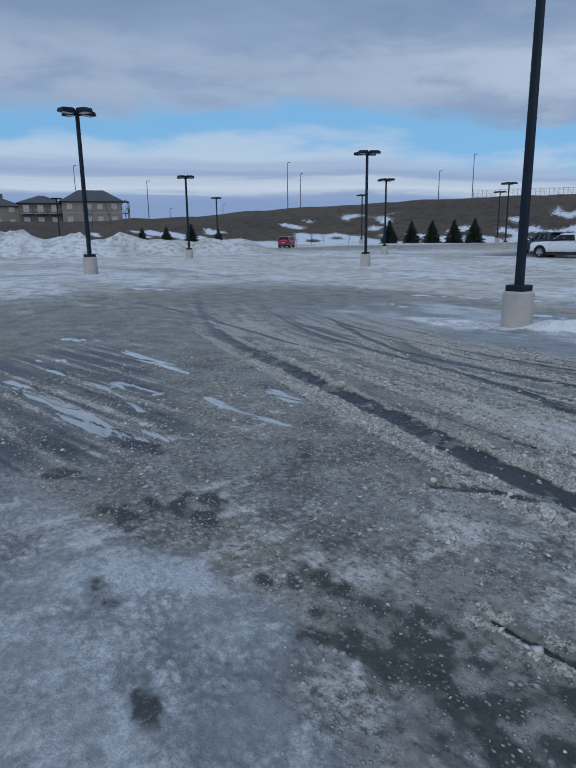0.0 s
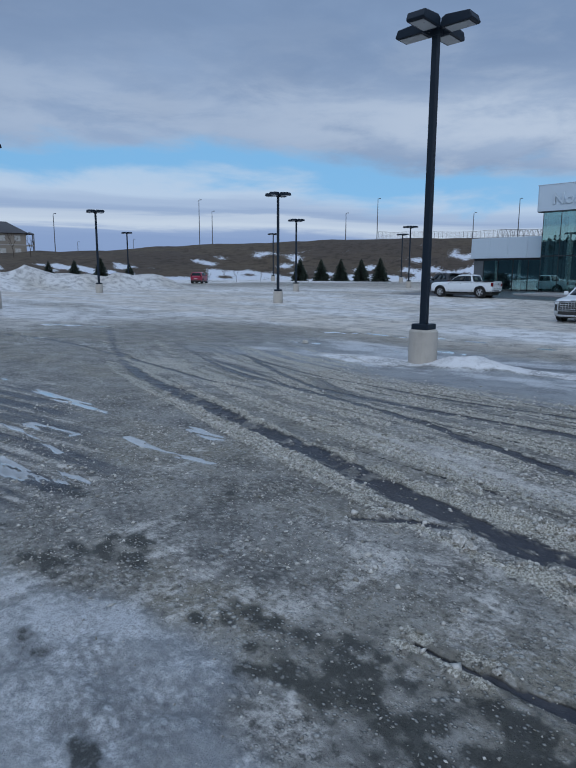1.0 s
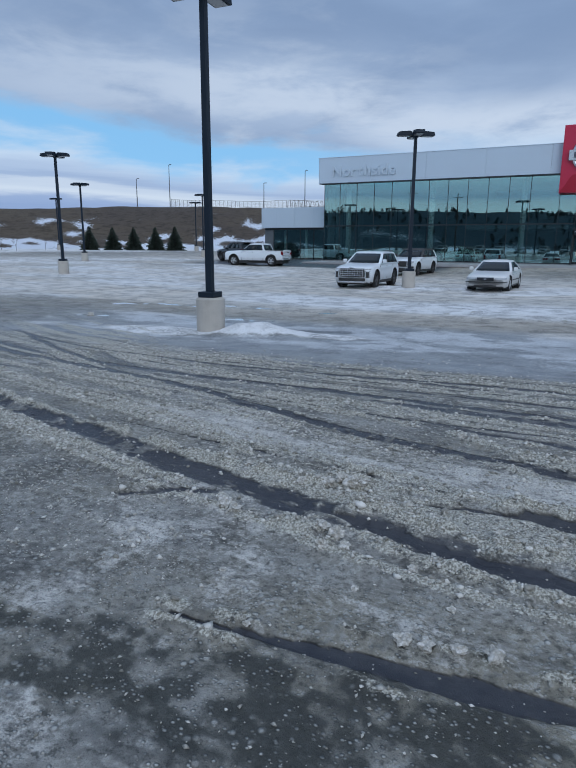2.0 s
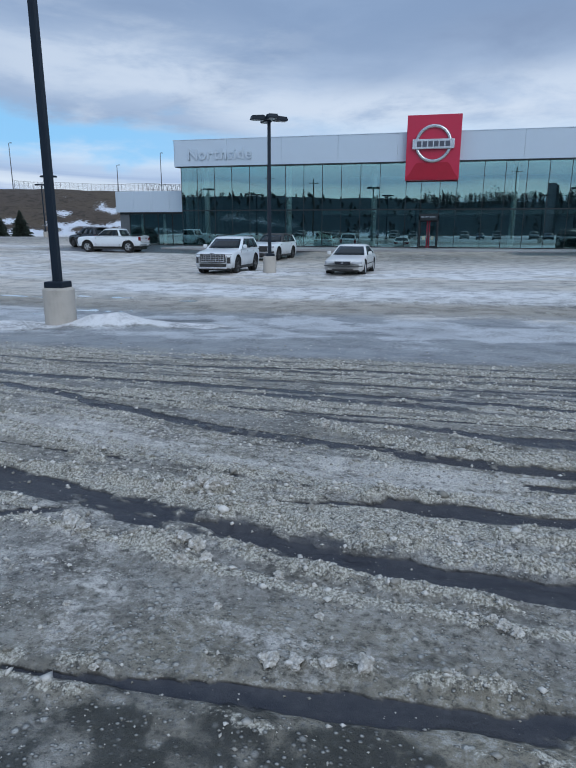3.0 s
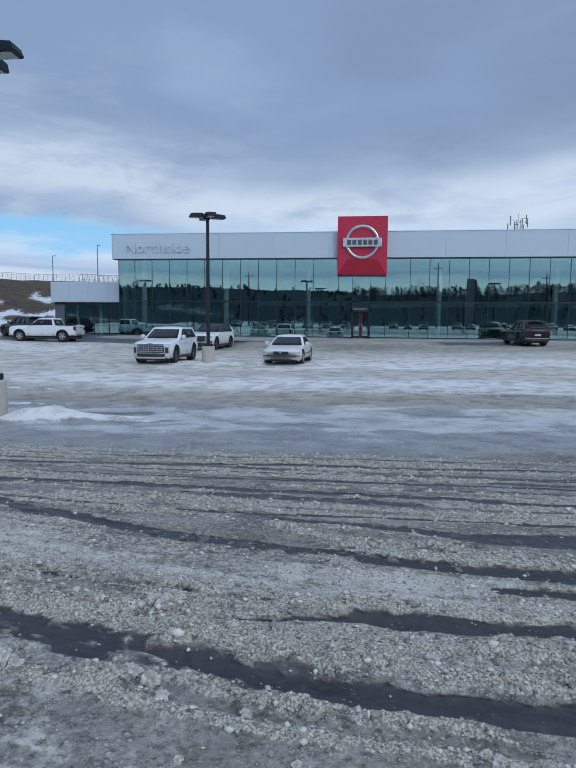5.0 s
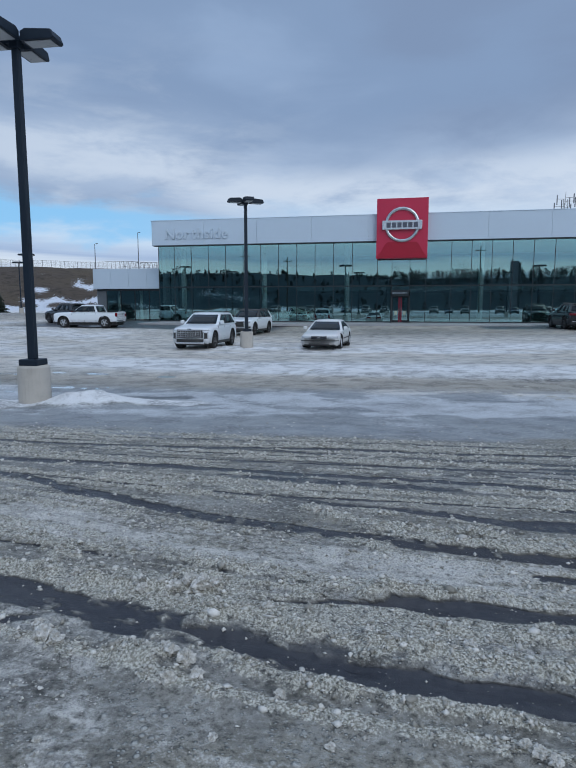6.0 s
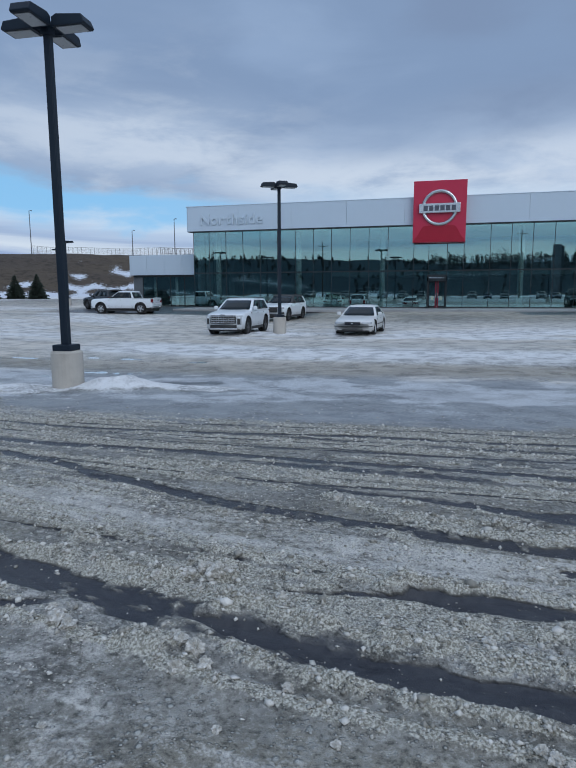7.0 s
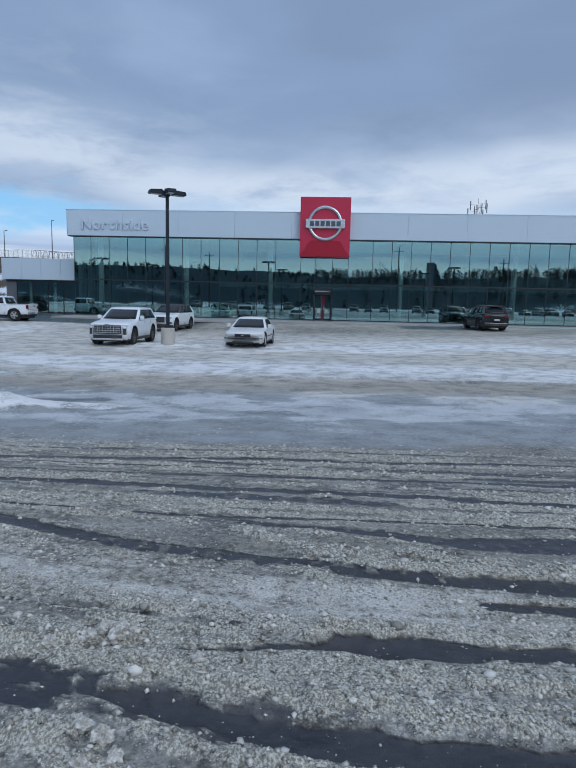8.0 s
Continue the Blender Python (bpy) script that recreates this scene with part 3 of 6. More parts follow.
    drag = fbm(x / 0.9 + 0.2 * y, (y + 0.15 * x) / 0.07, 173, 4)
    dragged = smoothstep(y, 2.0, 2.5) * (1 - smoothstep(y, 4.2, 5.0)) * (1 - smoothstep(x, 1.5, 2.1))
    snow = snow + dragged * 1.5 * (drag - 0.5)
    z = z + near * dragged * 0.02 * (drag - 0.5)
    snow = np.maximum(snow, left * (0.04 + 1.2 * crust) * (1 - 0.85 * dark))
    z = z + near * left * 0.07 * (fbm(x / 0.16, y / 0.18, 75, 4) - 0.45)
    skirt = 0.0
    for cx, cy, ax, ay, hgt in ((11.55, 6.25, 0.55, 0.85, 0.27), (11.0, 8.4, 0.55, 1.1, 0.10), (11.75, 4.9, 0.35, 0.9, 0.05), (29.2, 5.5, 0.8, 3.6, 0.12), (28.6, 8.6, 0.7, 2.2, 0.1)):
        b = np.exp(-((x - cx) / ax) ** 2 - ((y - cy) / ay) ** 2)
        z = z + hgt * b * (0.8 + 0.5 * fbm(x / 0.3, y / 0.3, 77, 3))
        skirt = np.maximum(skirt, smoothstep(b + 0.3 * (fbm(x / 0.5, y / 0.5, 79, 3) - 0.5), 0.1, 0.35))
    snow = np.maximum(snow, skirt)
    fresh = skirt
    far_white = smoothstep(x, 14, 18) * (1 - 0.5 * smoothstep(x, 32, 44)) + smoothstep(y, 12, 22) * (1 - smoothstep(r, 60, 80)) * 0.8
    streak = fbm((x - 0.1 * y) / 0.9, y / 9.0, 183, 4)
    silt = smoothstep(streak + 0.5 * (fbm(x / 5, y / 12, 185, 3) - 0.5), 0.40, 0.60) * np.maximum(smoothstep(x, 13, 17) * (1 - smoothstep(np.abs(y), 40, 70)), 0.35 * smoothstep(y, 16, 22) * smoothstep(x, 14, 22)) * (1 - smoothstep(r, 75, 95)) * (1 - fresh)
    snow = np.maximum(snow, np.clip(far_white, 0, 1) * (0.80 + 0.20 * smoothstep(fbm(x / 1.6, y / 8.0, 83, 4), 0.30, 0.60)))
    across = x - 0.15 * y + 1.2 * (fbm(x / 2.0, y / 6.0, 189, 3) - 0.5)
    swept = smoothstep(across, 16.4, 17.6) * (1 - smoothstep(across, 20.2, 22.5)) * (1 - smoothstep(y, 10, 15))
    clean = np.maximum(swept * (0.70 + 0.3 * smoothstep(fbm(x / 1.0, y / 5.0, 187, 4), 0.36, 0.55)), smoothstep(across, 22, 25) * (1 - smoothstep(x, 30, 36)) * smoothstep(fbm(x / 3.0, y / 8.0, 187, 4), 0.48, 0.62) * (1 - smoothstep(y, 9, 15)))
    fresh = np.maximum(fresh, 0.95 * clean)
    silt = np.maximum(silt * (1 - 0.9 * swept), 0.85 * smoothstep(across, 13.2, 14.4) * (1 - smoothstep(across, 16.4, 17.4)) * (1 - smoothstep(y, 5, 9)))
    drifted = smoothstep(y - 0.15 * x, 11, 13.5) * (1 - smoothstep(r, 60, 80)) * smoothstep(fbm(x / 2.6, y / 2.2, 197, 5), 0.40, 0.52)
    fresh = np.maximum(fresh, 0.8 * drifted * (1 - 0.6 * silt))
    edge = x + 2.0 * (fbm(x / 0.6, y / 2.5, 195, 4) - 0.5)
    sheet = smoothstep(edge, 8.4, 9.4) * (1 - smoothstep(x, 13.5, 15)) * (1 - smoothstep(np.abs(y - 1), 9, 14))
    glaze = np.maximum(sheet * (1 - fresh), 0.9 * left)
    veil = smoothstep(0.6 * fbm((x - 0.35 * y) / 0.9, y / 1.3, 85, 5) + 0.4 * fbm((x + 0.25 * y) / 0.35, y / 1.6, 86, 4), 0.38, 0.64)
    snow = np.maximum(snow * (1 - 0.6 * sheet * (1 - skirt)), sheet * (0.12 + 0.3 * veil + smoothstep(edge + 0.35 * (y + 2) * (y < -2), 9.9, 10.9) * (0.25 + 0.6 * veil)))
    wet = wet * (1 - 0.5 * sheet)
    slick = np.exp(-((x - 12.0 - 0.12 * y) / 2.0) ** 2) * (1 - smoothstep(np.abs(y - 3), 5, 9))
    wet = np.maximum(wet, 0.7 * slick * smoothstep(fbm(x / 0.8, y / 2.6, 87, 3), 0.35, 0.6))
    wet = wet * (1 - 0.6 * smoothstep(x, 12, 15) * (1 - smoothstep(y, 14, 20)))
    # wet asphalt in the lee of the buildings
    lee = smoothstep(x + 1.5 * (fbm(x / 1.5, y / 5.0, 199, 4) - 0.5), 43.6, 45.0) * np.maximum(smoothstep(y, 7, 11) * (1 - smoothstep(y, 30, 36)), smoothstep(-y, 4, 6) * (1 - smoothstep(-y, 11, 14)))
    wet = np.maximum(wet, 0.80 * lee)
    snow = snow * (1 - 0.85 * lee)
    behind = smoothstep(-x, 6, 14)
    snow = snow * (1 - 0.75 * behind) + 0.95 * behind * smoothstep(fbm(x / 4.5, y / 45.0, 191, 3), 0.52, 0.60)
    wet = np.maximum(wet, 0.45 * behind)
    lane = smoothstep(x, 38, 42) * (1 - smoothstep(x, 52, 60)) * (1 - smoothstep(np.abs(y), 40, 60))
    snow = snow * (1 - 0.3 * lane * smoothstep(fbm(x / 1.1, y / 4.0, 89, 4), 0.38, 0.60))
    wet = np.maximum(wet, 0.36 * lane * smoothstep(fbm(x / 1.5, y / 5.0, 90, 4), 0.35, 0.6))
    pile = np.zeros(len(x))
    for cx, cy, ax, ay, hgt in PILES:
        b = np.exp(-((x - cx) / ax) ** 2 - ((y - cy) / ay) ** 2)
        pile = np.maximum(pile, b * hgt * (0.65 + 0.7 * fbm(x / 1.6, y / 1.6, 91, 4)))
    z = z + pile
    snow = np.maximum(snow, smoothstep(pile, 0.08, 0.3) * (0.55 + 0.6 * fbm(x / 1.3, y / 1.3, 93, 4)))
    verge = smoothstep(r, foot - 26, foot - 10) * (1 - smoothstep(r, foot + 4, foot + 22))
    snow = np.maximum(snow, verge * smoothstep(fbm(x / 4, y / 4, 95, 4), 0.2, 0.4))
    fresh = np.maximum(fresh, 0.8 * verge)
    slope = smoothstep(r, foot, foot + 8) * (1 - smoothstep(r, foot + 26, foot + 48))
    ahead = 1 - smoothstep(np.abs(az), 95, 110)
    drift = smoothstep(0.45 * fbm(r / 8.0, az / 3.0, 97, 3) + 0.55 * fbm(r / 1.3, az / 0.6, 98, 5) + 0.07 * (1 - smoothstep(r, foot + 6, foot + 30)), 0.54, 0.62) * slope * ahead
    drift = np.maximum(drift, ahead * (1 - smoothstep(r + 18 * (fbm(r / 3.0, az / 1.0, 99, 4) - 0.5), foot + 5, foot + 10)))
    drift = np.maximum(drift, (1 - ahead) * slope * 0.5 * smoothstep(fbm(x / 3.0, y / 30.0, 193, 4), 0.54, 0.62))
    snow = np.where(grass > 0.5, drift, snow)
    grass = grass * (1 + smoothstep(np.abs(az), 100, 120))
    z = z + relief * slush * 0.035 * fbm(x / 0.085, y / 0.10, 107, 3) * (1 - pool)
    z = z + near * (0.022 * (fbm(x / 0.13, y / 0.16, 101, 3) - 0.5) * (1 - rut) * (1 - pool) + 0.03 * (fbm(x / 1.1, y / 1.6, 103, 3) - 0.5) * (1 - smoothstep(r, 8, 20)))
    z = z - 0.01 * pool
    return [v.reshape(shape) for v in (z, np.clip(snow, 0, 1), np.clip(wet, 0, 1), grass, pool, rut, np.clip(slush, 0, 1), silt, fresh, dark, glaze)]


def spread(lo, hi, step, growth, far_lo, far_hi):
    """Even steps between lo and hi, growing ones outside."""
    v = list(np.arange(lo, hi + 1e-6, step))
    s, a = step, v[-1]
    while a < far_hi:
        s *= growth
        a += s
        v.append(a)
    s, a = step, lo
    while a > far_lo:
        s *= growth
        a -= s
        v.insert(0, a)
    return np.array(v)


def ground_material():
    q = Mat("icy_lot", rough=0.6)
    snow, wet, cover, pool, rut, slush, silt, fresh, mud, glaze = (q.attr(k) for k in ("snow", "wet", "grass", "pool", "rut", "slush", "silt", "fresh", "mud", "glaze"))
    grass = q.smooth(cover, 0.0, 1.0)
    crumbs = q.cells(38, stretch=(1, 0.8, 1))
    grit = q.noise(120, 3, 0.6)
    film = q.noise(9, 6, 0.65)
    broad = q.noise(0.7, 5, 0.6, stretch=(1.0, 0.45, 1))
    mottle = q.noise(3.2, 6, 0.6, stretch=(1.0, 0.55, 1))
    # ice over asphalt: grey, dirty and uneven
    ice = q.mix(q.smooth(mottle, 0.3, 0.7), (0.168, 0.166, 0.154), (0.345, 0.34, 0.315))
    ice = q.mix(q.smooth(broad, 0.35, 0.7), ice, (0.265, 0.248, 0.195))
    ice = q.mix(q.math("MULTIPLY", q.smooth(film, 0.5, 0.75), 0.45), ice, (0.42, 0.43, 0.42))
    speck = q.noise(24, 9, 0.78, stretch=(1.0, 0.8, 1))
    chip = q.noise(70, 5, 0.7)
    # speckle: pale crumbs, and dark shade between them put into the colour
    ice = q.mix(q.math("MULTIPLY", q.smooth(speck, 0.50, 0.60), 0.75), ice, (0.50, 0.495, 0.46))
    ice = q.mix(q.math("MULTIPLY", q.smooth(speck, 0.48, 0.38), 0.72), ice, (0.045, 0.046, 0.042))
    ice = q.mix(q.math("MULTIPLY", silt, 0.8), ice, q.mix(mottle, (0.35, 0.315, 0.26), (0.60, 0.55, 0.47)))
    ice = q.mix(q.math("MULTIPLY", glaze, 0.65), ice, q.mix(mottle, (0.195, 0.225, 0.262), (0.48, 0.515, 0.55)))
    ice = q.mix(q.math("MULTIPLY", q.smooth(q.math("ADD", mud, q.math("ADD", q.math("MULTIPLY", q.math("SUBTRACT", speck, 0.5), 2.4), q.math("MULTIPLY", q.math("SUBTRACT", film, 0.5), 1.6))), 0.10, 0.75), 0.86), ice, (0.030, 0.033, 0.029))
    s = q.math("ADD", snow, q.math("MULTIPLY", q.math("SUBTRACT", film, 0.5), 0.9))
    s = q.math("ADD", s, q.math("MULTIPLY", q.math("SUBTRACT", speck, 0.5), 1.3))
    s = q.smooth(s, 0.40, 0.86)
    packed = q.mix(mottle, (0.54, 0.52, 0.475), (0.77, 0.755, 0.71))
    packed = q.mix(q.math("MULTIPLY", glaze, 0.6), packed, q.mix(film, (0.44, 0.50, 0.57), (0.66, 0.71, 0.77)))
    packed = q.mix(q.math("MULTIPLY", q.smooth(chip, 0.52, 0.40), 0.5), packed, (0.20, 0.205, 0.205))
    packed = q.mix(q.math("MULTIPLY", silt, q.smooth(q.math("ADD", film, q.math("MULTIPLY", mottle, 0.6)), 0.55, 0.95)), packed, (0.70, 0.65, 0.57))
    packed = q.mix(q.math("MULTIPLY", fresh, q.mixf(q.smooth(speck, 0.36, 0.46), 0.55, 0.95)), packed, (0.86, 0.87, 0.875))
    c = q.mix(s, ice, packed)
    # crushed ice crumbs
    fat = q.math("MULTIPLY", q.smooth(q.cells(17), 0.34, 0.14), q.smooth(q.noise(2.6, 4), 0.45, 0.6))
    dots = q.math("MULTIPLY", q.smooth(crumbs, 0.36, 0.14), q.smooth(q.noise(6, 4), 0.40, 0.58))
    dots = q.math("MAXIMUM", dots, q.math("MULTIPLY", fat, 0.9))
    # small hollows darkened by colour, as relief shade
    pit_shade = q.math("MULTIPLY", q.smooth(q.cells(26, stretch=(1, 0.6, 1)), 0.25, 0.6), q.smooth(q.noise(1.7, 5), 0.42, 0.66))
    pit_shade = q.math("MULTIPLY", pit_shade, q.math("SUBTRACT", 1.0, q.math("MULTIPLY", glaze, 0.4)))
    c = q.mix(q.math("MULTIPLY", pit_shade, 0.6), c, (0.05, 0.051, 0.05))
    dots = q.math("MULTIPLY", dots, q.math("SUBTRACT", 1.0, q.math("MAXIMUM", rut, q.math("MULTIPLY", glaze, 0.9))))
    c = q.mix(q.math("MULTIPLY", dots, 0.7), c, (0.58, 0.585, 0.555))
    # ridges of crushed ice: pale grains, the dark of the gaps is shade put into the colour
    sl = q.math("ADD", slush, q.math("MULTIPLY", q.math("SUBTRACT", speck, 0.5), 2.2))
    sl = q.smooth(sl, 0.34, 0.62)
    grain = q.mix(q.smooth(chip, 0.40, 0.62), (0.25, 0.238, 0.190), (0.68, 0.665, 0.59))
    c = q.mix(q.math("MULTIPLY", sl, 0.95), c, grain)
    c = q.mix(q.math("MULTIPLY", q.math("MULTIPLY", slush, q.smooth(speck, 0.46, 0.38)), 0.7), c, (0.06, 0.06, 0.057))
    w = q.smooth(q.math("ADD", wet, q.math("MULTIPLY", q.math("SUBTRACT", film, 0.5), 0.35)), 0.42, 0.8)
    w = q.math("MULTIPLY", w, q.math("SUBTRACT", 1.0, q.math("MULTIPLY", s, 0.7)))
    c = q.mix(q.math("MULTIPLY", w, 0.92), c, (0.032, 0.036, 0.048))
    # dry hill grass with snow left in the hollows
    blades = q.noise(1.6, 7, 0.7)
    turf = q.mix(blades, (0.045, 0.036, 0.029), (0.125, 0.099, 0.076))
    turf = q.mix(q.smooth(q.noise(0.06, 5), 0.4, 0.65), turf, (0.105, 0.082, 0.056))
    turf = q.mix(q.math("MULTIPLY", q.smooth(q.noise(0.55, 7, 0.75), 0.48, 0.62), 0.65), turf, (0.026, 0.020, 0.016))
    turf = q.mix(q.smooth(cover, 1.2, 1.8), turf, (0.015, 0.032, 0.046))
    drifts = q.smooth(q.math("ADD", snow, q.math("MULTIPLY", q.math("SUBTRACT", q.noise(1.8, 7, 0.75), 0.5), 2.4)), 0.48, 0.64)
    turf = q.mix(drifts, turf, (0.66, 0.70, 0.76))
    c = q.mix(grass, c, turf)
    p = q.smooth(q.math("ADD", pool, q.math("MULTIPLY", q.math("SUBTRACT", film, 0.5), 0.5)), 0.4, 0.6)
    # milky water; part of this pale tone is sky reflection put into the colour
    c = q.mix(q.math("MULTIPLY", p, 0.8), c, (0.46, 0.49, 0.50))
    q.color(c)
    ro = q.mixf(w, q.mixf(s, 0.58, 0.78), 0.30)
    ro = q.mixf(grass, ro, 0.95)
    q.rough(q.mixf(p, ro, 0.05))
    q.set(q.b.inputs["Specular IOR Level"], q.mixf(p, q.mixf(w, 0.28, 0.24), 0.6))
    hgt = q.math("ADD", q.math("MULTIPLY", film, 0.6), q.math("ADD", q.math("MULTIPLY", grit, 0.25), q.math("MULTIPLY", dots, 0.5)))
    hgt = q.math("ADD", hgt, q.math("MULTIPLY", mottle, 0.8))
    q.bump(q.math("MULTIPLY", hgt, q.math("SUBTRACT", 1.0, q.math("MAXIMUM", p, q.math("MULTIPLY", w, 0.6)))), 1.0, 0.04)
    return q.m


GRID = {}


def sampled(x, y, count=11):
    """Height and cover of the finished ground at any places, between its grid lines."""
    xs, ys = GRID["xs"], GRID["ys"]
    i, j = np.clip(np.searchsorted(xs, x) - 1, 0, len(xs) - 2), np.clip(np.searchsorted(ys, y) - 1, 0, len(ys) - 2)
    u, v = (x - xs[i]) / (xs[i + 1] - xs[i]), (y - ys[j]) / (ys[j + 1] - ys[j])
    return [(a[i, j] * (1 - u) + a[i + 1, j] * u) * (1 - v) + (a[i, j + 1] * (1 - u) + a[i + 1, j + 1] * u) * v for a in GRID["layers"][:count]]


def ground_z(x, y):
    return float(sampled(np.array([x], float), np.array([y], float), 1)[0][0])


def build_ground():
    xs = spread(0.9, 9.0, 0.022, 1.045, 0.6, 3000)
    xs = np.concatenate([spread(0.0, 0.55, 0.05, 1.14, -3000, 0.5)[:-1], xs])
    ys = spread(-3.0, 6.0, 0.032, 1.045, -3000, 3000)
    X, Y = np.meshgrid(xs, ys, indexing="ij")
    z, *cover = land(X, Y)
    GRID.update(xs=xs, ys=ys, layers=[z] + cover)
    nx, ny = X.shape
    me = bpy.data.meshes.new("ground")
    co = np.stack([X.ravel(), Y.ravel(), z.ravel()], 1)
    k = (np.arange(nx - 1)[:, None] * ny + np.arange(ny - 1)[None, :]).ravel()
    quads = np.stack([k, k + ny, k + ny + 1, k + 1], 1)
    me.vertices.add(len(co))
    me.vertices.foreach_set("co", co.astype(np.float32).ravel())
    me.loops.add(quads.size)
    me.loops.foreach_set("vertex_index", quads.astype(np.int32).ravel())
    me.polygons.add(len(quads))
    me.polygons.foreach_set("loop_start", (np.arange(len(quads)) * 4).astype(np.int32))
    me.polygons.foreach_set("use_smooth", np.ones(len(quads), bool))
    me.update(calc_edges=True)
    for key, v in zip(("snow", "wet", "grass", "pool", "rut", "slush", "silt", "fresh", "mud", "glaze"), cover):
        a = me.attributes.new(key, "FLOAT", "POINT")
        a.data.foreach_set("value", v.ravel().astype(np.float32))
    me.materials.append(ground_material())
    return tagged(new("ground", me), "slushy grey car park of ice, snow and wet asphalt running up to a grassy hill", "ground", kind="structure")


build_ground()

# ---------------------------------------------------------------- the showroom
FX, BASE, RAIL, SILL_TOP, TOP = 52.0, 0.40, 3.45, 7.04, 9.20      # face, ground, mid rail, glass head, parapet
NORTH, SOUTH, DEEP = 22.3, -46.0, 80.0
STOPS = [21.95, 20.46] + [20.46 - 1.585 * k for k in range(1, 11)] + [2.5, 1.30, -0.16, -1.46, -3.46] + [-3.46 - 1.585 * k for k in range(1, 27)]


def build_showroom():
    b = thing("dealership_building", Matrix.Identity(4), "long two-storey glass car showroom under a broad white metal fascia", "building", kind="structure")
    # floor, roof, back and side walls
    part("floor_slab", box(FX - 0.05, DEEP, SOUTH, NORTH - 0.1, 0.1, BASE + 0.02), TILE, b, "grey tiled showroom floor")
    part("roof", box(FX - 0.3, DEEP, SOUTH, NORTH, 7.9, 8.3), INNER_DARK, b, "flat roof deck")
    part("ceiling", box(FX + 0.4, DEEP - 0.3, SOUTH + 0.3, NORTH - 0.5, 7.0, 7.1), INNER, b, "plain showroom ceiling")
    part("back_wall", box(DEEP - 0.3, DEEP, SOUTH, NORTH, BASE, 7.9), INNER_DARK, b)
    part("inner_wall", box(FX + 12, FX + 12.2, SOUTH, 9.0, BASE + 0.02, 7.0), INNER_DARK, b, "dark inner partition")
    part("end_wall", box(FX, DEEP, SOUTH - 0.3, SOUTH, 0.1, 8.3), DARK_WALL, b)
    part("mezzanine", box(FX + 3.2, FX + 12, SOUTH + 0.4, 10.0, 3.15, 3.55), INNER_DARK, b, "dark mezzanine edge")
    part("side_wall", box(FX + 9.5, DEEP, NORTH - 0.35, NORTH - 0.1, 0.1, 8.0), DARK_WALL, b)
    # fascia of flat panels with open joints
    y = NORTH
    k = 0
    while y > SOUTH:
        w = 4.75
        y1 = max(y - w, SOUTH)
        part("fascia_panel", box(FX - 0.42, FX - 0.30, y1 + 0.006, y - 0.006, SILL_TOP + 0.06, TOP, 0.006), PANEL, b)
        y, k = y1, k + 1
    for i in range(5):
        part("fascia_panel", box(FX - 0.30 + 0.006 + 4.75 * i, FX - 0.30 + 4.75 * (i + 1) - 0.006, NORTH, NORTH + 0.12, SILL_TOP + 0.06, TOP, 0.006), PANEL, b)
    part("parapet_cap", box(FX - 0.45, FX - 0.05, SOUTH, NORTH + 0.14, TOP, TOP + 0.06, 0.01), PANEL, b)
    part("soffit", box(FX - 0.42, FX + 0.3, SOUTH, NORTH, SILL_TOP, SILL_TOP + 0.06), FRAME, b, "dark soffit strip")
    # curtain wall
    pane_lo = part("glass_pane", box(-0.012, 0.012, -0.5, 0.5, 0, 1), GLASS, b)
    pane_lo.matrix_basis = Matrix.Translation((FX, STOPS[0] - 0.7, BASE)) @ Matrix.Diagonal((1, 1, 1, 1))
    bpy.data.objects.remove(pane_lo)
    mesh = bpy.data.meshes["glass_pane"]
    for y0, y1 in zip(STOPS, STOPS[1:]):
        if y1 < SOUTH:
            break
        door = abs((y0 + y1) / 2 - 0.57) < 0.1
        for z0, z1 in ((BASE + 0.1, RAIL - 0.05), (RAIL + 0.05, SILL_TOP)):
            if door and z0 < 1:
                z0 = 2.95
            o = new("glass_pane", mesh)
            o.parent = b
            o.matrix_basis = Matrix.Translation((FX, (y0 + y1) / 2, z0)) @ Matrix.Diagonal((1, y0 - y1 - 0.03, z1 - z0, 1))
            o.visible_shadow = False
    for y0 in STOPS:
        if y0 > SOUTH:
            part("mullion", box(FX - 0.03, FX + 0.12, y0 - 0.022, y0 + 0.022, BASE, SILL_TOP, 0.004), FRAME, b)
    for z0, z1, name in ((BASE, BASE + 0.1, "sill_rail"), (RAIL - 0.05, RAIL + 0.05, "mid_rail")):
        part(name, box(FX - 0.045, FX + 0.1, 1.30, STOPS[0], z0, z1, 0.004), FRAME, b)
        part(name, box(FX - 0.045, FX + 0.1, SOUTH, -0.16, z0, z1, 0.004), FRAME, b)
    # north return, glazed
    for i in range(6):
        for z0, z1 in ((BASE + 0.1, RAIL), (RAIL, SILL_TOP)):
            o = new("glass_pane", mesh)
            o.parent = b
            o.matrix_basis = Matrix.Translation((FX + 0.75 + 1.55 * i, STOPS[0], z0 + 0.02)) @ pose(0, 0, 0, 0, 0, 90) @ Matrix.Diagonal((1, 1.5, z1 - z0 - 0.04, 1))
            o.visible_shadow = False
            o.material_slots[0].link = "OBJECT"
            o.material_slots[0].material = GLASS_RETURN
        part("mullion", box(FX + 1.5 + 1.55 * i, FX + 1.56 + 1.55 * i, STOPS[0] - 0.1, STOPS[0] + 0.03, BASE, SILL_TOP), FRAME, b)
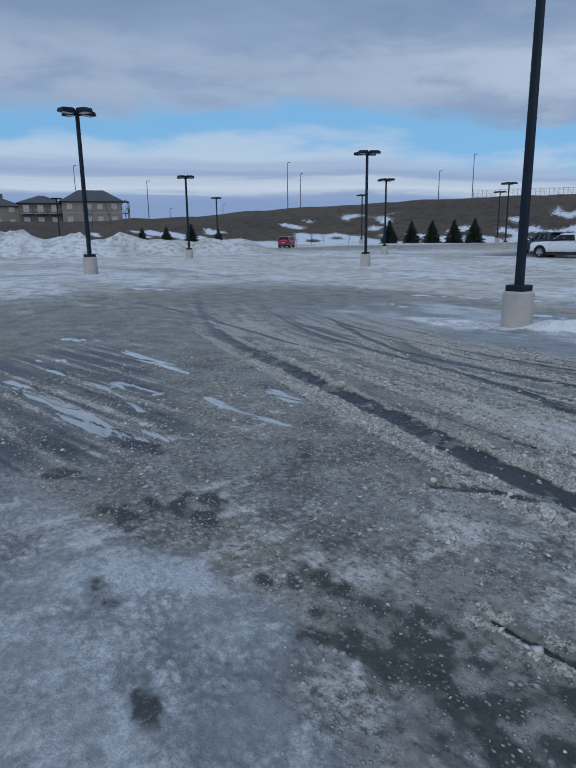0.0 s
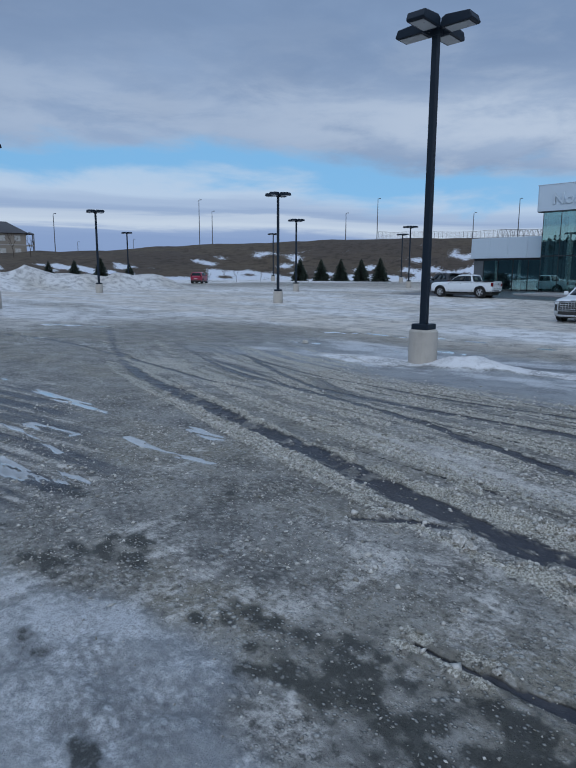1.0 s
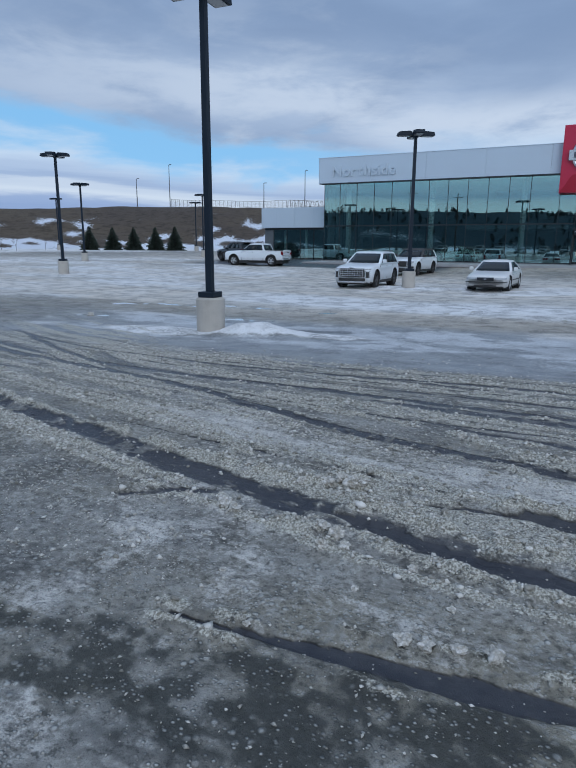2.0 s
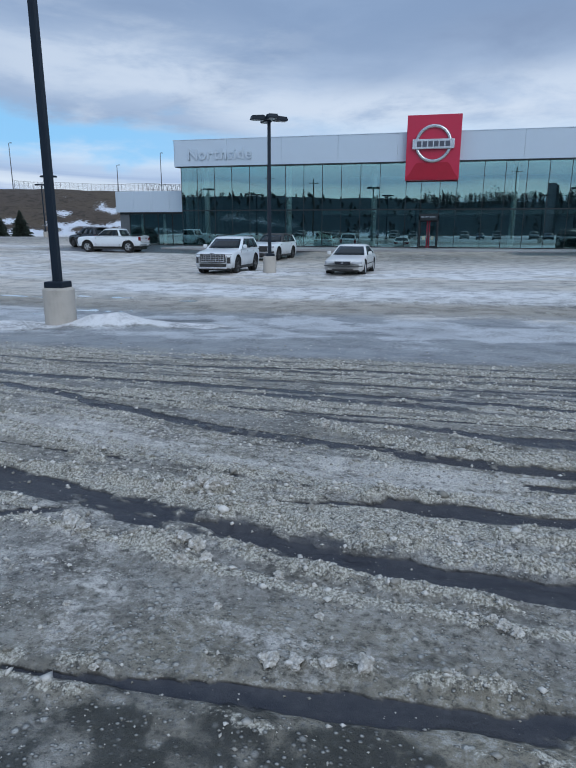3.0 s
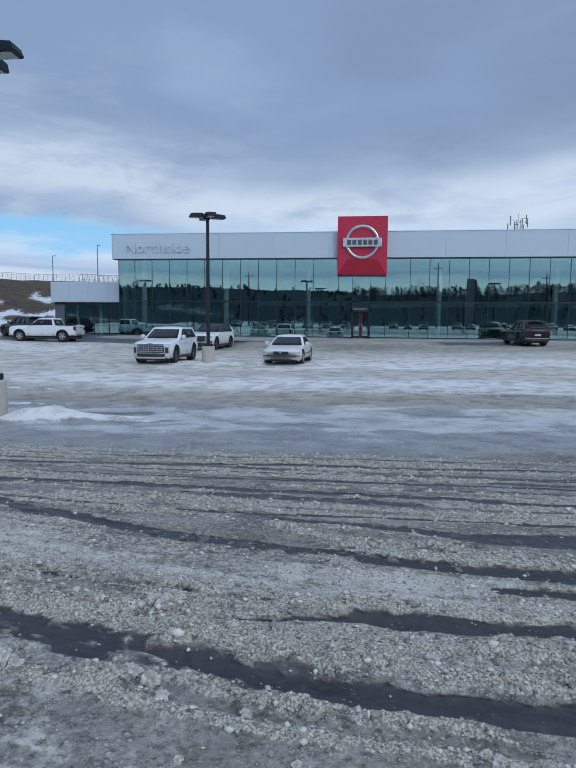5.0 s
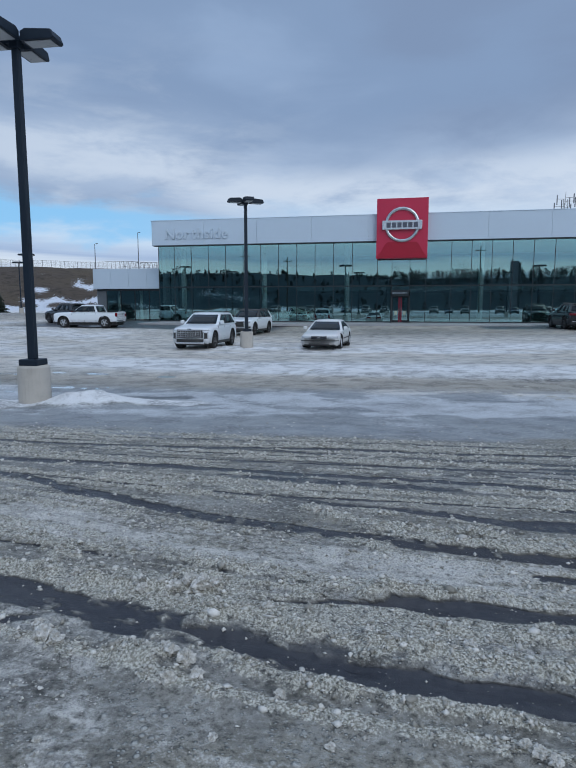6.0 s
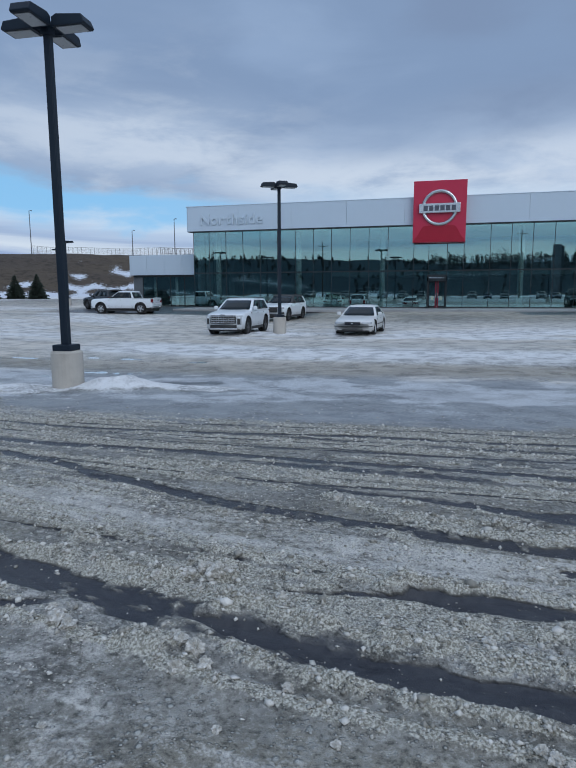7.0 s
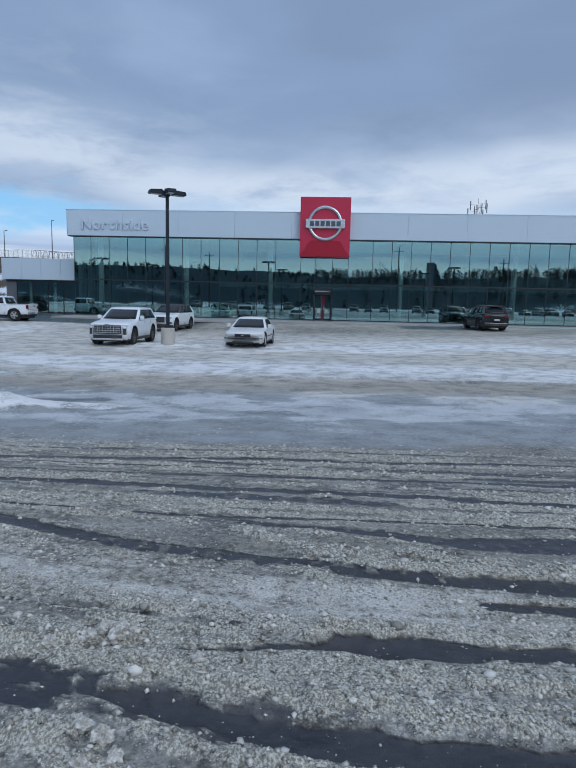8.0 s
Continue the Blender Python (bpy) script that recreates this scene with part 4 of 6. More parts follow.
    for i in range(5):
        part("pier", box(FX + 0.5 + 2.0 * i, FX + 1.55 + 2.0 * i, STOPS[0] - 0.40, STOPS[0] - 0.12, BASE, 7.0), INNER_DARK, b, "dark pier between the return windows")
    part("mid_rail", box(FX, FX + 9.5, STOPS[0] - 0.06, STOPS[0] + 0.02, RAIL - 0.05, RAIL + 0.05), FRAME, b)
    # round white columns just inside
    col = part("column", tube((0, 0, BASE), (0, 0, 7.0), 0.23, n=20), WHITE_COL, b, "white column", True)
    col.matrix_basis = Matrix.Translation((FX + 1.3, 20.1, 0))
    for y0 in (12.6, 5.2, -6.0, -15.5, -23.5, -31.5):
        again(col, Matrix.Translation((FX + 1.6, y0, 0)), b)
    # entrance
    part("door_surround", join(box(FX - 0.5, FX + 0.1, 1.26, 1.36, BASE, 2.95), join(box(FX - 0.5, FX + 0.1, -0.22, -0.12, BASE, 2.95), box(FX - 0.5, FX + 0.1, -0.22, 1.36, 2.60, 3.1))), FRAME, b, "dark metal door surround")
    for y0, y1, hy in ((0.585, 1.25, 0.66), (-0.11, 0.555, 0.48)):
        leaf = part("door_leaf", join(join(box(FX - 0.06, FX, y0, y0 + 0.08, BASE + 0.02, 2.58), box(FX - 0.06, FX, y1 - 0.08, y1, BASE + 0.02, 2.58)), join(box(FX - 0.06, FX, y0, y1, BASE + 0.02, BASE + 0.2), box(FX - 0.06, FX, y0, y1, 2.48, 2.58))), FRAME, b, "glazed door leaf")
        part("door_glass", box(FX - 0.035, FX - 0.025, y0 + 0.08, y1 - 0.08, BASE + 0.2, 2.48), GLASS, leaf)
        part("door_stile", box(FX - 0.075, FX - 0.062, hy - 0.045, hy + 0.045, BASE + 0.04, 2.56, 0.003), RED_DOOR, leaf, "red door stile")
        part("poster", box(FX - 0.05, FX - 0.04, (y0 + y1) / 2 - 0.11, (y0 + y1) / 2 + 0.11, 1.05, 1.35), worn_poster, leaf, "pale notice taped to the glass")
        part("pull_handle", tube((FX - 0.13, hy, 1.25), (FX - 0.13, hy, 1.65), 0.018, n=8), CHROME, leaf)
    for i in range(16):
        if i % 5 != 4:
            part("sign_stroke", box(FX - 0.506, FX - 0.501, 1.15 - i * 0.072, 1.20 - i * 0.072, 2.82, 2.88), PANEL, b)
    # low service wing
    w = thing("service_wing", Matrix.Identity(4), "low dark-glazed wing with a white panelled fascia beside the showroom", "building", kind="structure")
    part("wall", join(join(box(58.5, 76, 22.35, 29.45, 0.1, 3.42), box(54.5, 58.5, 29.15, 29.45, 0.1, 3.42)), join(box(54.5, 54.7, 28.4, 29.15, 0.1, 3.42), box(54.5, 58.5, 22.35, 29.15, 0.1, 0.42))), INNER_DARK, w)
    for cy in (23.2, 25.3, 27.6):
        part("column", tube((55.4, cy, 0.42), (55.4, cy, 3.42), 0.14, n=12), WHITE_COL, w, "white column", True)
    part("roof", box(54.3, 76, 22.35, 29.6, 3.42, 5.2), DARK_WALL, w)
    y = 29.62
    while y > 22.6:
        y1 = max(y - 1.83, 22.32)
        part("fascia_panel", box(54.1, 54.28, y1 + 0.008, y - 0.008, 3.4, 5.28, 0.006), PANEL, w)
        y = y1
    part("fascia_panel", box(54.3, 76, 29.6, 29.66, 3.4, 5.28), PANEL, w)
    y = 28.4
    for i in range(4):
        o = part("window_pane", box(54.44, 54.47, y - 1.38, y - 0.04, 0.55, 3.2), GLASS, w)
        o.visible_shadow = False
        part("mullion", box(54.40, 54.5, y - 0.02, y + 0.03, 0.4, 3.42), FRAME, w)
        y -= 1.45
    part("header", box(54.42, 54.5, 22.4, 29.4, 3.2, 3.42), FRAME, w)


worn_poster = worn("notice_paper", (0.45, 0.50, 0.38), (0.3, 0.35, 0.25), 0.8, grain=6, bump=0)
build_showroom()


PLAIN_BLOCK = worn("slate_enamel", (0.085, 0.095, 0.125), (0.07, 0.08, 0.10), 0.4, grain=10, bump=0)


def build_sign():
    s = thing("dealer_sign", Matrix.Translation((FX - 0.42, 0.54, 5.62)), "tall red box sign with silver ring and bar on fascia", "sign")
    w, hgt, d = 2.04, 4.76, 0.55
    bm = box(-d, 0.0, -w, w, 0, hgt, 0.02, 2)
    part("sign_box", bm, RED_SIGN, s)
    # bowed lower shield, deeper in colour
    outline = [(-1.97, 0.05), (-1.97, 0.16), (-1.62, 0.62)] + [(-1.62 + 0.52 * t / 5, 0.62 + 0.68 * math.sin(math.pi / 2 * t / 5)) for t in range(1, 6)]
    outline += [(1.10 + 0.52 * t / 5, 0.62 + 0.68 * math.cos(math.pi / 2 * t / 5)) for t in range(0, 6)] + [(1.97, 0.16), (1.97, 0.05)]
    outline = outline[::-1]
    part("lower_shield", prism(outline, 0.05, Matrix.Translation((-d - 0.055, 0, 0)) @ Matrix(((0, 0, 1, 0), (1, 0, 0, 0), (0, 1, 0, 0), (0, 0, 0, 1)))), RED_DEEP, s, "deep red curved lower panel")
    ring = bmesh.new()
    n = 64
    prof = [(1.14, 0.0), (1.14, 0.12), (1.20, 0.17), (1.27, 0.19), (1.34, 0.17), (1.40, 0.12), (1.40, 0.0)]
    rows = [[ring.verts.new((-d - o, r * math.cos(2 * math.pi * i / n), 2.67 + r * math.sin(2 * math.pi * i / n))) for r, o in prof] for i in range(n)]
    for i in range(n):
        for j in range(len(prof) - 1):
            ring.faces.new((rows[i][j], rows[(i + 1) % n][j], rows[(i + 1) % n][j + 1], rows[i][j + 1]))
    bmesh.ops.recalc_face_normals(ring, faces=ring.faces[:])
    part("ring", ring, CHROME, s, "silver ring", True)
    part("bar", box(-d - 0.30, -d - 0.02, -1.58, 1.58, 2.25, 2.99, 0.04, 2), CHROME, s, "silver bar")
    # the name is drawn as six plain blocks
    for i in range(6):
        y = 1.075 - i * 0.43
        part("plain_block", box(-d - 0.325, -d - 0.301, y - 0.165, y + 0.165, 2.42, 2.82, 0.01), PLAIN_BLOCK, s)


build_sign()


def build_lettering():
    s = thing("fascia_lettering", Matrix.Translation((FX - 0.42, 21.05, 7.62)), "raised white letters on the white fascia", "sign lettering")
    x = 0.0
    for ch in "Northside":
        cu = bpy.data.curves.new("letter", "FONT")
        cu.body, cu.size, cu.extrude, cu.bevel_depth, cu.offset = ch, 1.28, 0.05, 0.008, 0.012
        tmp = new("letter_tmp", cu)
        bpy.context.view_layer.update()
        me = bpy.data.meshes.new_from_object(tmp.evaluated_get(bpy.context.evaluated_depsgraph_get()))
        wide = max(v.co.x for v in me.vertices) - min(v.co.x for v in me.vertices)
        lo = min(v.co.x for v in me.vertices)
        bpy.data.objects.remove(tmp)
        me.name = "letter"
        me.materials.clear()
        me.materials.append(LETTER)
        o = new("letter", me)
        o.parent = s
        o.matrix_basis = Matrix.Translation((-0.06, -(x - lo), 0)) @ Matrix(((0, 0, -1, 0), (-1, 0, 0, 0), (0, 1, 0, 0), (0, 0, 0, 1)))
        x += wide + 0.13
    return x


LETTER = worn("white_letter_paint", (0.54, 0.63, 0.71), (0.48, 0.56, 0.63), 0.4, grain=6, bump=0)
build_lettering()


def build_apron():
    a = thing("apron_pavement", Matrix.Identity(4), "wet grey concrete apron along the showroom front", "pavement", kind="structure")
    y = NORTH + 0.2
    i = 0
    while y > SOUTH:
        y1 = y - 3.0
        z = 0.30
        for x0, x1 in ((FX - 3.6, FX - 1.8), (FX - 1.8, FX - 0.06)):
            part("slab", box(x0 + 0.008, x1 - 0.008, y1 + 0.008, y - 0.008, z - 0.15, z + 0.05 + 0.004 * (i % 3), 0.012), PAVING, a)
            i += 1
        y = y1


build_apron()

# ---------------------------------------------------------------- car park lamps
def build_lamp():
    """Quad-head lamp on a round concrete base; foot at the origin."""
    s = thing("parking_lamp", Matrix.Identity(4), "dark four-headed car park lamp on a round concrete base", "lamp post", "car park lamps")
    bm = bmesh.new()
    prof = [(0.0, -0.5), (0.315, -0.5), (0.315, 0.74), (0.295, 0.775), (0.26, 0.785), (0.0, 0.785)]
    n = 28
    rows = [[bm.verts.new((r * math.cos(2 * math.pi * i / n), r * math.sin(2 * math.pi * i / n), z)) for r, z in prof[1:-1]] for i in range(n)]
    for i in range(n):
        for j in range(len(prof) - 3):
            bm.faces.new((rows[i][j], rows[(i + 1) % n][j], rows[(i + 1) % n][j + 1], rows[i][j + 1]))
    bm.faces.new([r[-1] for r in rows])
    bmesh.ops.recalc_face_normals(bm, faces=bm.faces[:])
    part("concrete_base", bm, CONCRETE, s, "weathered pale concrete drum")
    part("base_cover", box(-0.20, 0.20, -0.20, 0.20, 0.78, 0.91, 0.02, 2), POLE, s, "square steel base cover")
    bm = box(-0.066, 0.066, -0.066, 0.066, 0.90, 6.87, 0.014, 2)
    for v in bm.verts:
        k = 1.0 + 0.16 * (1 - (v.co.z - 0.9) / 5.97)
        v.co.x *= k
        v.co.y *= k
    part("pole", bm, POLE, s)
    part("head_bracket", box(-0.10, 0.10, -0.10, 0.10, 6.74, 6.98, 0.02, 2), POLE, s)
    # shoebox luminaire with a sloping back
    out = [(0.0, 0.0), (0.62, 0.0), (0.66, 0.03), (0.60, 0.17), (0.10, 0.21), (0.0, 0.16)]
    head = prism(out, 0.40, Matrix.Translation((0.20, 0.20, 6.82)) @ pose(0, 0, 0, 90, 0, 0), 0.018)
    h0 = part("luminaire", head, POLE, s, "shoebox lamp head")
    lens = box(0.26, 0.78, -0.15, 0.15, 6.805, 6.819, 0.004)
    part("lens", lens, LENS, h0, "milky flat lens")
    arm = part("arm", box(0.05, 0.24, -0.04, 0.04, 6.85, 6.93, 0.008), POLE, s)
    for k in (1, 2, 3):
        r = pose(0, 0, 0, 0, 0, 90 * k)
        hk = again(h0, r, s)
        o = new("lens", bpy.data.meshes["lens"])
        o.parent = hk
        again(arm, r, s)
    return s


LENS = worn("lamp_lens", (0.35, 0.36, 0.37), (0.25, 0.26, 0.27), 0.3, grain=10, bump=0)
lamp = build_lamp()
LAMPS = [(11.32, 7.25, 3), (28.75, 7.55, 30), (9.32, 27.8, 17), (27.5, 28.8, 20), (25.4, 49.15, 20), (43.1, 42.5, 15), (59.5, 40.3, 20), (75.1, 52.2, 20), (62.7, 66.6, 20), (45.7, 79.2, 20), (26.8, 92.2, 20),
         (20.3, -16.5, 22), (4.5, -15.1, 22), (11.3, -27.1, 22), (-14, 4, 22), (-18, 30, 22)]
for i, (x, y, a) in enumerate(LAMPS):
    m = pose(x, y, ground_z(x, y) - (0.02 if i else 0.05), 0, 0, a)
    if i:
        copy_thing(lamp, m)
    else:
        lamp.matrix_basis = m

# ---------------------------------------------------------------- vehicles
def paint(name, color, dirt=(0.20, 0.19, 0.175), rough=0.28, amount=1.0):
    """Car paint with road spray thrown up on the lower flanks."""
    q = Mat(name, color, rough)
    sep = q.n.new("ShaderNodeSeparateXYZ")
    q.l.new(q.co, sep.inputs[0])
    low = q.smooth(q.math("ADD", sep.outputs[2], q.math("MULTIPLY", q.noise(5, 5), 0.35)), 0.95, 0.42)
    q.color(q.mix(q.math("MULTIPLY", low, 0.55 * amount), q.mix(q.math("MULTIPLY", q.noise(2, 4), 0.12), color, dirt), dirt))
    q.rough(q.mixf(low, rough, 0.7))
    q.b.inputs["Coat Weight"].default_value = 0.35
    q.b.inputs["Coat Roughness"].default_value = 0.08
    return q.m


WHITE_PAINT = paint("white_car_paint", (0.74, 0.785, 0.82))
PEARL_PAINT = paint("pearl_white_car_paint", (0.70, 0.715, 0.71))
BLACK_PAINT = paint("black_car_paint", (0.006, 0.009, 0.014), (0.03, 0.032, 0.034), 0.2, 0.6)
RED_PAINT = paint("red_car_paint", (0.33, 0.006, 0.05), (0.2, 0.1, 0.1), 0.3)
PALE_GREEN = paint("pale_silver_green_paint", (0.70, 0.78, 0.74), (0.5, 0.52, 0.5), 0.2, 0.2)
GREY_PAINT = paint("grey_car_paint", (0.16, 0.17, 0.19), (0.15, 0.15, 0.14), 0.3)
BLUE_PAINT = paint("blue_car_paint", (0.03, 0.06, 0.14), (0.15, 0.15, 0.14), 0.3)
RUBBER = worn("tyre_rubber", (0.010, 0.010, 0.011), (0.028, 0.028, 0.028), 0.85, grain=25, stain=4)
ALLOY = worn("alloy_rim", (0.55, 0.57, 0.60), (0.35, 0.36, 0.37), 0.35, 0.5, grain=12, bump=0)
ALLOY_DARK = worn("dark_alloy_rim", (0.06, 0.06, 0.065), (0.12, 0.12, 0.12), 0.35, 0.6, grain=12, bump=0)
TRIM = worn("black_plastic_trim", (0.016, 0.017, 0.018), (0.07, 0.07, 0.068), 0.6, grain=20, stain=3)
LIGHT_GLASS = worn("headlamp_glass", (0.62, 0.65, 0.68), (0.35, 0.37, 0.40), 0.08, 0.3, grain=6, bump=0)
TAIL = worn("tail_lamp_red", (0.17, 0.008, 0.012), (0.10, 0.006, 0.01), 0.12, grain=6, bump=0)
PLATE = worn("number_plate", (0.55, 0.56, 0.58), (0.4, 0.4, 0.42), 0.5, grain=10, bump=0)


def lathe(profile, n, m):
    """Revolve (radius, offset) about the local y axis."""
    bm = bmesh.new()
    rows = [[bm.verts.new((r * math.cos(2 * math.pi * i / n), o, r * math.sin(2 * math.pi * i / n))) for r, o in profile] for i in range(n)]
    for i in range(n):
        for j in range(len(profile) - 1):
            bm.faces.new((rows[i][j], rows[(i + 1) % n][j], rows[(i + 1) % n][j + 1], rows[i][j + 1]))
    bmesh.ops.recalc_face_normals(bm, faces=bm.faces[:])
    bm.transform(m)
    return bm


def wheels(car, r, axles, half, rim):
    wide = 0.23
    for a in axles:
        for s in (1, -1):
            part("wheel_liner", tube((a, s * (half - 0.355), r + 0.02), (a, s * (half - 0.27), r + 0.03), r * 1.21, n=24), TRIM, car)
    for k, (x, side) in enumerate([(a, s) for a in axles for s in (1, -1)]):
        m = Matrix.Translation((x, side * (half - 0.13), r)) @ pose(0, 0, 0, 0, 0, 0 if side > 0 else 180)
        if k == 0:
            w0 = thing_part("wheel", car, m)
            t0 = part("tyre", lathe([(r * 0.68, -wide / 2), (r * 0.93, -wide / 2), (r, -wide / 2 + 0.035), (r, wide / 2 - 0.035), (r * 0.93, wide / 2), (r * 0.68, wide / 2), (r * 0.66, wide / 2 - 0.02)], 28, Matrix.Identity(4)), RUBBER, w0, "dirty black tyre", True)
            bm = lathe([(r * 0.68, wide / 2 - 0.03), (r * 0.64, wide / 2 - 0.015), (r * 0.60, wide / 2 - 0.07), (r * 0.60, -wide / 2 + 0.02)], 28, Matrix.Identity(4))
            for s in range(5):
                own = prism([(0.03, -0.035), (r * 0.63, -0.05), (r * 0.63, 0.05), (0.03, 0.035)], 0.035, pose(0, 0, 0, 0, -72 * s + 18, 0) @ Matrix.Translation((0, wide / 2 - 0.02, 0)) @ pose(0, 0, 0, 90, 0, 0), 0.006)
                join(bm, own)
            join(bm, lathe([(0.0001, wide / 2 - 0.01), (0.075, wide / 2 - 0.015), (0.085, wide / 2 - 0.05)], 14, Matrix.Identity(4)))
            r0 = part("rim", bm, rim, w0)
            d0 = part("brake_disc", lathe([(0.0001, 0.0), (r * 0.58, 0.0), (r * 0.58, -0.02)], 20, Matrix.Identity(4)), TRIM, w0)
        else:
            w = thing_part("wheel", car, m)
            for o in (t0, r0, d0):
                again(o, Matrix.Identity(4), w)


def thing_part(name, parent, m):
    """A part that only holds its pieces."""
    o = new(name)
    o.parent, o.matrix_basis, o.empty_display_size = parent, m, 0.1
    return o


def bowed(bm, L, half, bow):
    """Round the nose and tail in plan."""
    for v in bm.verts:
        k = min(abs(v.co.y) / half, 1.05)
        end = max(0.0, (abs(v.co.x) - (L / 2 - 0.75)) / 0.75)
        v.co.x -= math.copysign(bow * k ** 2.6 * min(end, 1.1) ** 1.3, v.co.x)
    return bm


def glide(rows, steps):
    """More stations between the given ones, on a smooth curve."""
    out = []
    for i in range(len(rows) - 1):
        p0, p1, p2, p3 = rows[max(i - 1, 0)], rows[i], rows[i + 1], rows[min(i + 2, len(rows) - 1)]
        for k in range(steps):
            u = k / steps
            v = []
            for a, b, c, d in zip(p0, p1, p2, p3):
                m1, m2 = (c - a) * 0.4, (d - b) * 0.4
                v.append((2 * u ** 3 - 3 * u ** 2 + 1) * b + (u ** 3 - 2 * u ** 2 + u) * m1 + (3 * u ** 2 - 2 * u ** 3) * c + (u ** 3 - u ** 2) * m2)
            out.append(tuple(v))
    return out + [rows[-1]]


def loft(stations, L, half, bow):
    """Stations (x, half width, bottom z, top z): a rounded hull."""
    bm = bmesh.new()
    rings = []
    for x, w, zb, zt in glide(stations, 3):
        hgt = zt - zb
        sect = [(0.0, zt + 0.015), (0.35 * w, zt + 0.012), (0.62 * w, zt), (0.80 * w, zt - 0.02), (0.90 * w, zt - 0.05), (0.955 * w, zt - 0.11), (0.985 * w, zt - 0.20), (w, zb + 0.55 * hgt), (0.992 * w, zb + 0.40 * hgt), (0.975 * w, zb + 0.22 * hgt), (0.955 * w, zb + 0.07), (0.88 * w, zb), (0.0, zb)]
        ring = sect + [(-y, z) for y, z in sect[-2:0:-1]]
        rings.append([bm.verts.new((x, y, z)) for y, z in ring])
    n = len(rings[0])
    for a, b in zip(rings, rings[1:]):
        for j in range(n):
            bm.faces.new((a[j], a[(j + 1) % n], b[(j + 1) % n], b[j]))
    bm.faces.new(rings[0])
    bm.faces.new(rings[-1][::-1])
    bmesh.ops.recalc_face_normals(bm, faces=bm.faces[:])
    return bowed(bm, L, half, bow)


def fitting(x0, x1, y0, y1, z0, z1, L, half, bow):
    """A nose or tail piece that follows the rounded plan."""
    n = max(1, round(abs(y1 - y0) / 0.12))
    bm = bmesh.new()
    x0, x1 = min(x0, x1), max(x0, x1)
    b = min(0.018, (z1 - z0) * 0.2, (x1 - x0) * 0.3)
    sect = [(x0, z0 + b), (x0 + b, z0), (x1 - b, z0), (x1, z0 + b), (x1, z1 - b), (x1 - b, z1), (x0 + b, z1), (x0, z1 - b)]
    rings = [[bm.verts.new((x, y0 + (y1 - y0) * i / n, z)) for x, z in sect] for i in range(n + 1)]
    for a, c in zip(rings, rings[1:]):
        for k in range(8):
            bm.faces.new((a[k], a[(k + 1) % 8], c[(k + 1) % 8], c[k]))
    bm.faces.new(rings[0][::-1])
    bm.faces.new(rings[-1])
    bmesh.ops.recalc_face_normals(bm, faces=bm.faces[:])
    return bowed(bm, L, half, bow)


def sharpened(ob, deg=32):
    ob.data.polygons.foreach_set("use_smooth", [True] * len(ob.data.polygons))
    ob.data.set_sharp_from_angle(angle=radians(deg))
    return ob


def cut(ob, cutters):
    """Take the cutters out of a mesh, for good."""
    tools = []
    for bm in cutters:
        me = bpy.data.meshes.new("cutter")
        bm.to_mesh(me)
        bm.free()
        c = new("cutter", me)
        c.parent = ob.parent
        tools.append(c)
        mod = ob.modifiers.new("cut", "BOOLEAN")
        mod.operation, mod.solver, mod.object = "DIFFERENCE", "EXACT", c
    bpy.context.view_layer.update()
    me = bpy.data.meshes.new_from_object(ob.evaluated_get(bpy.context.evaluated_depsgraph_get()))
    me.name = ob.data.name
    ob.modifiers.clear()
    ob.data = me
    for c in tools:
        bpy.data.objects.remove(c)
    return ob


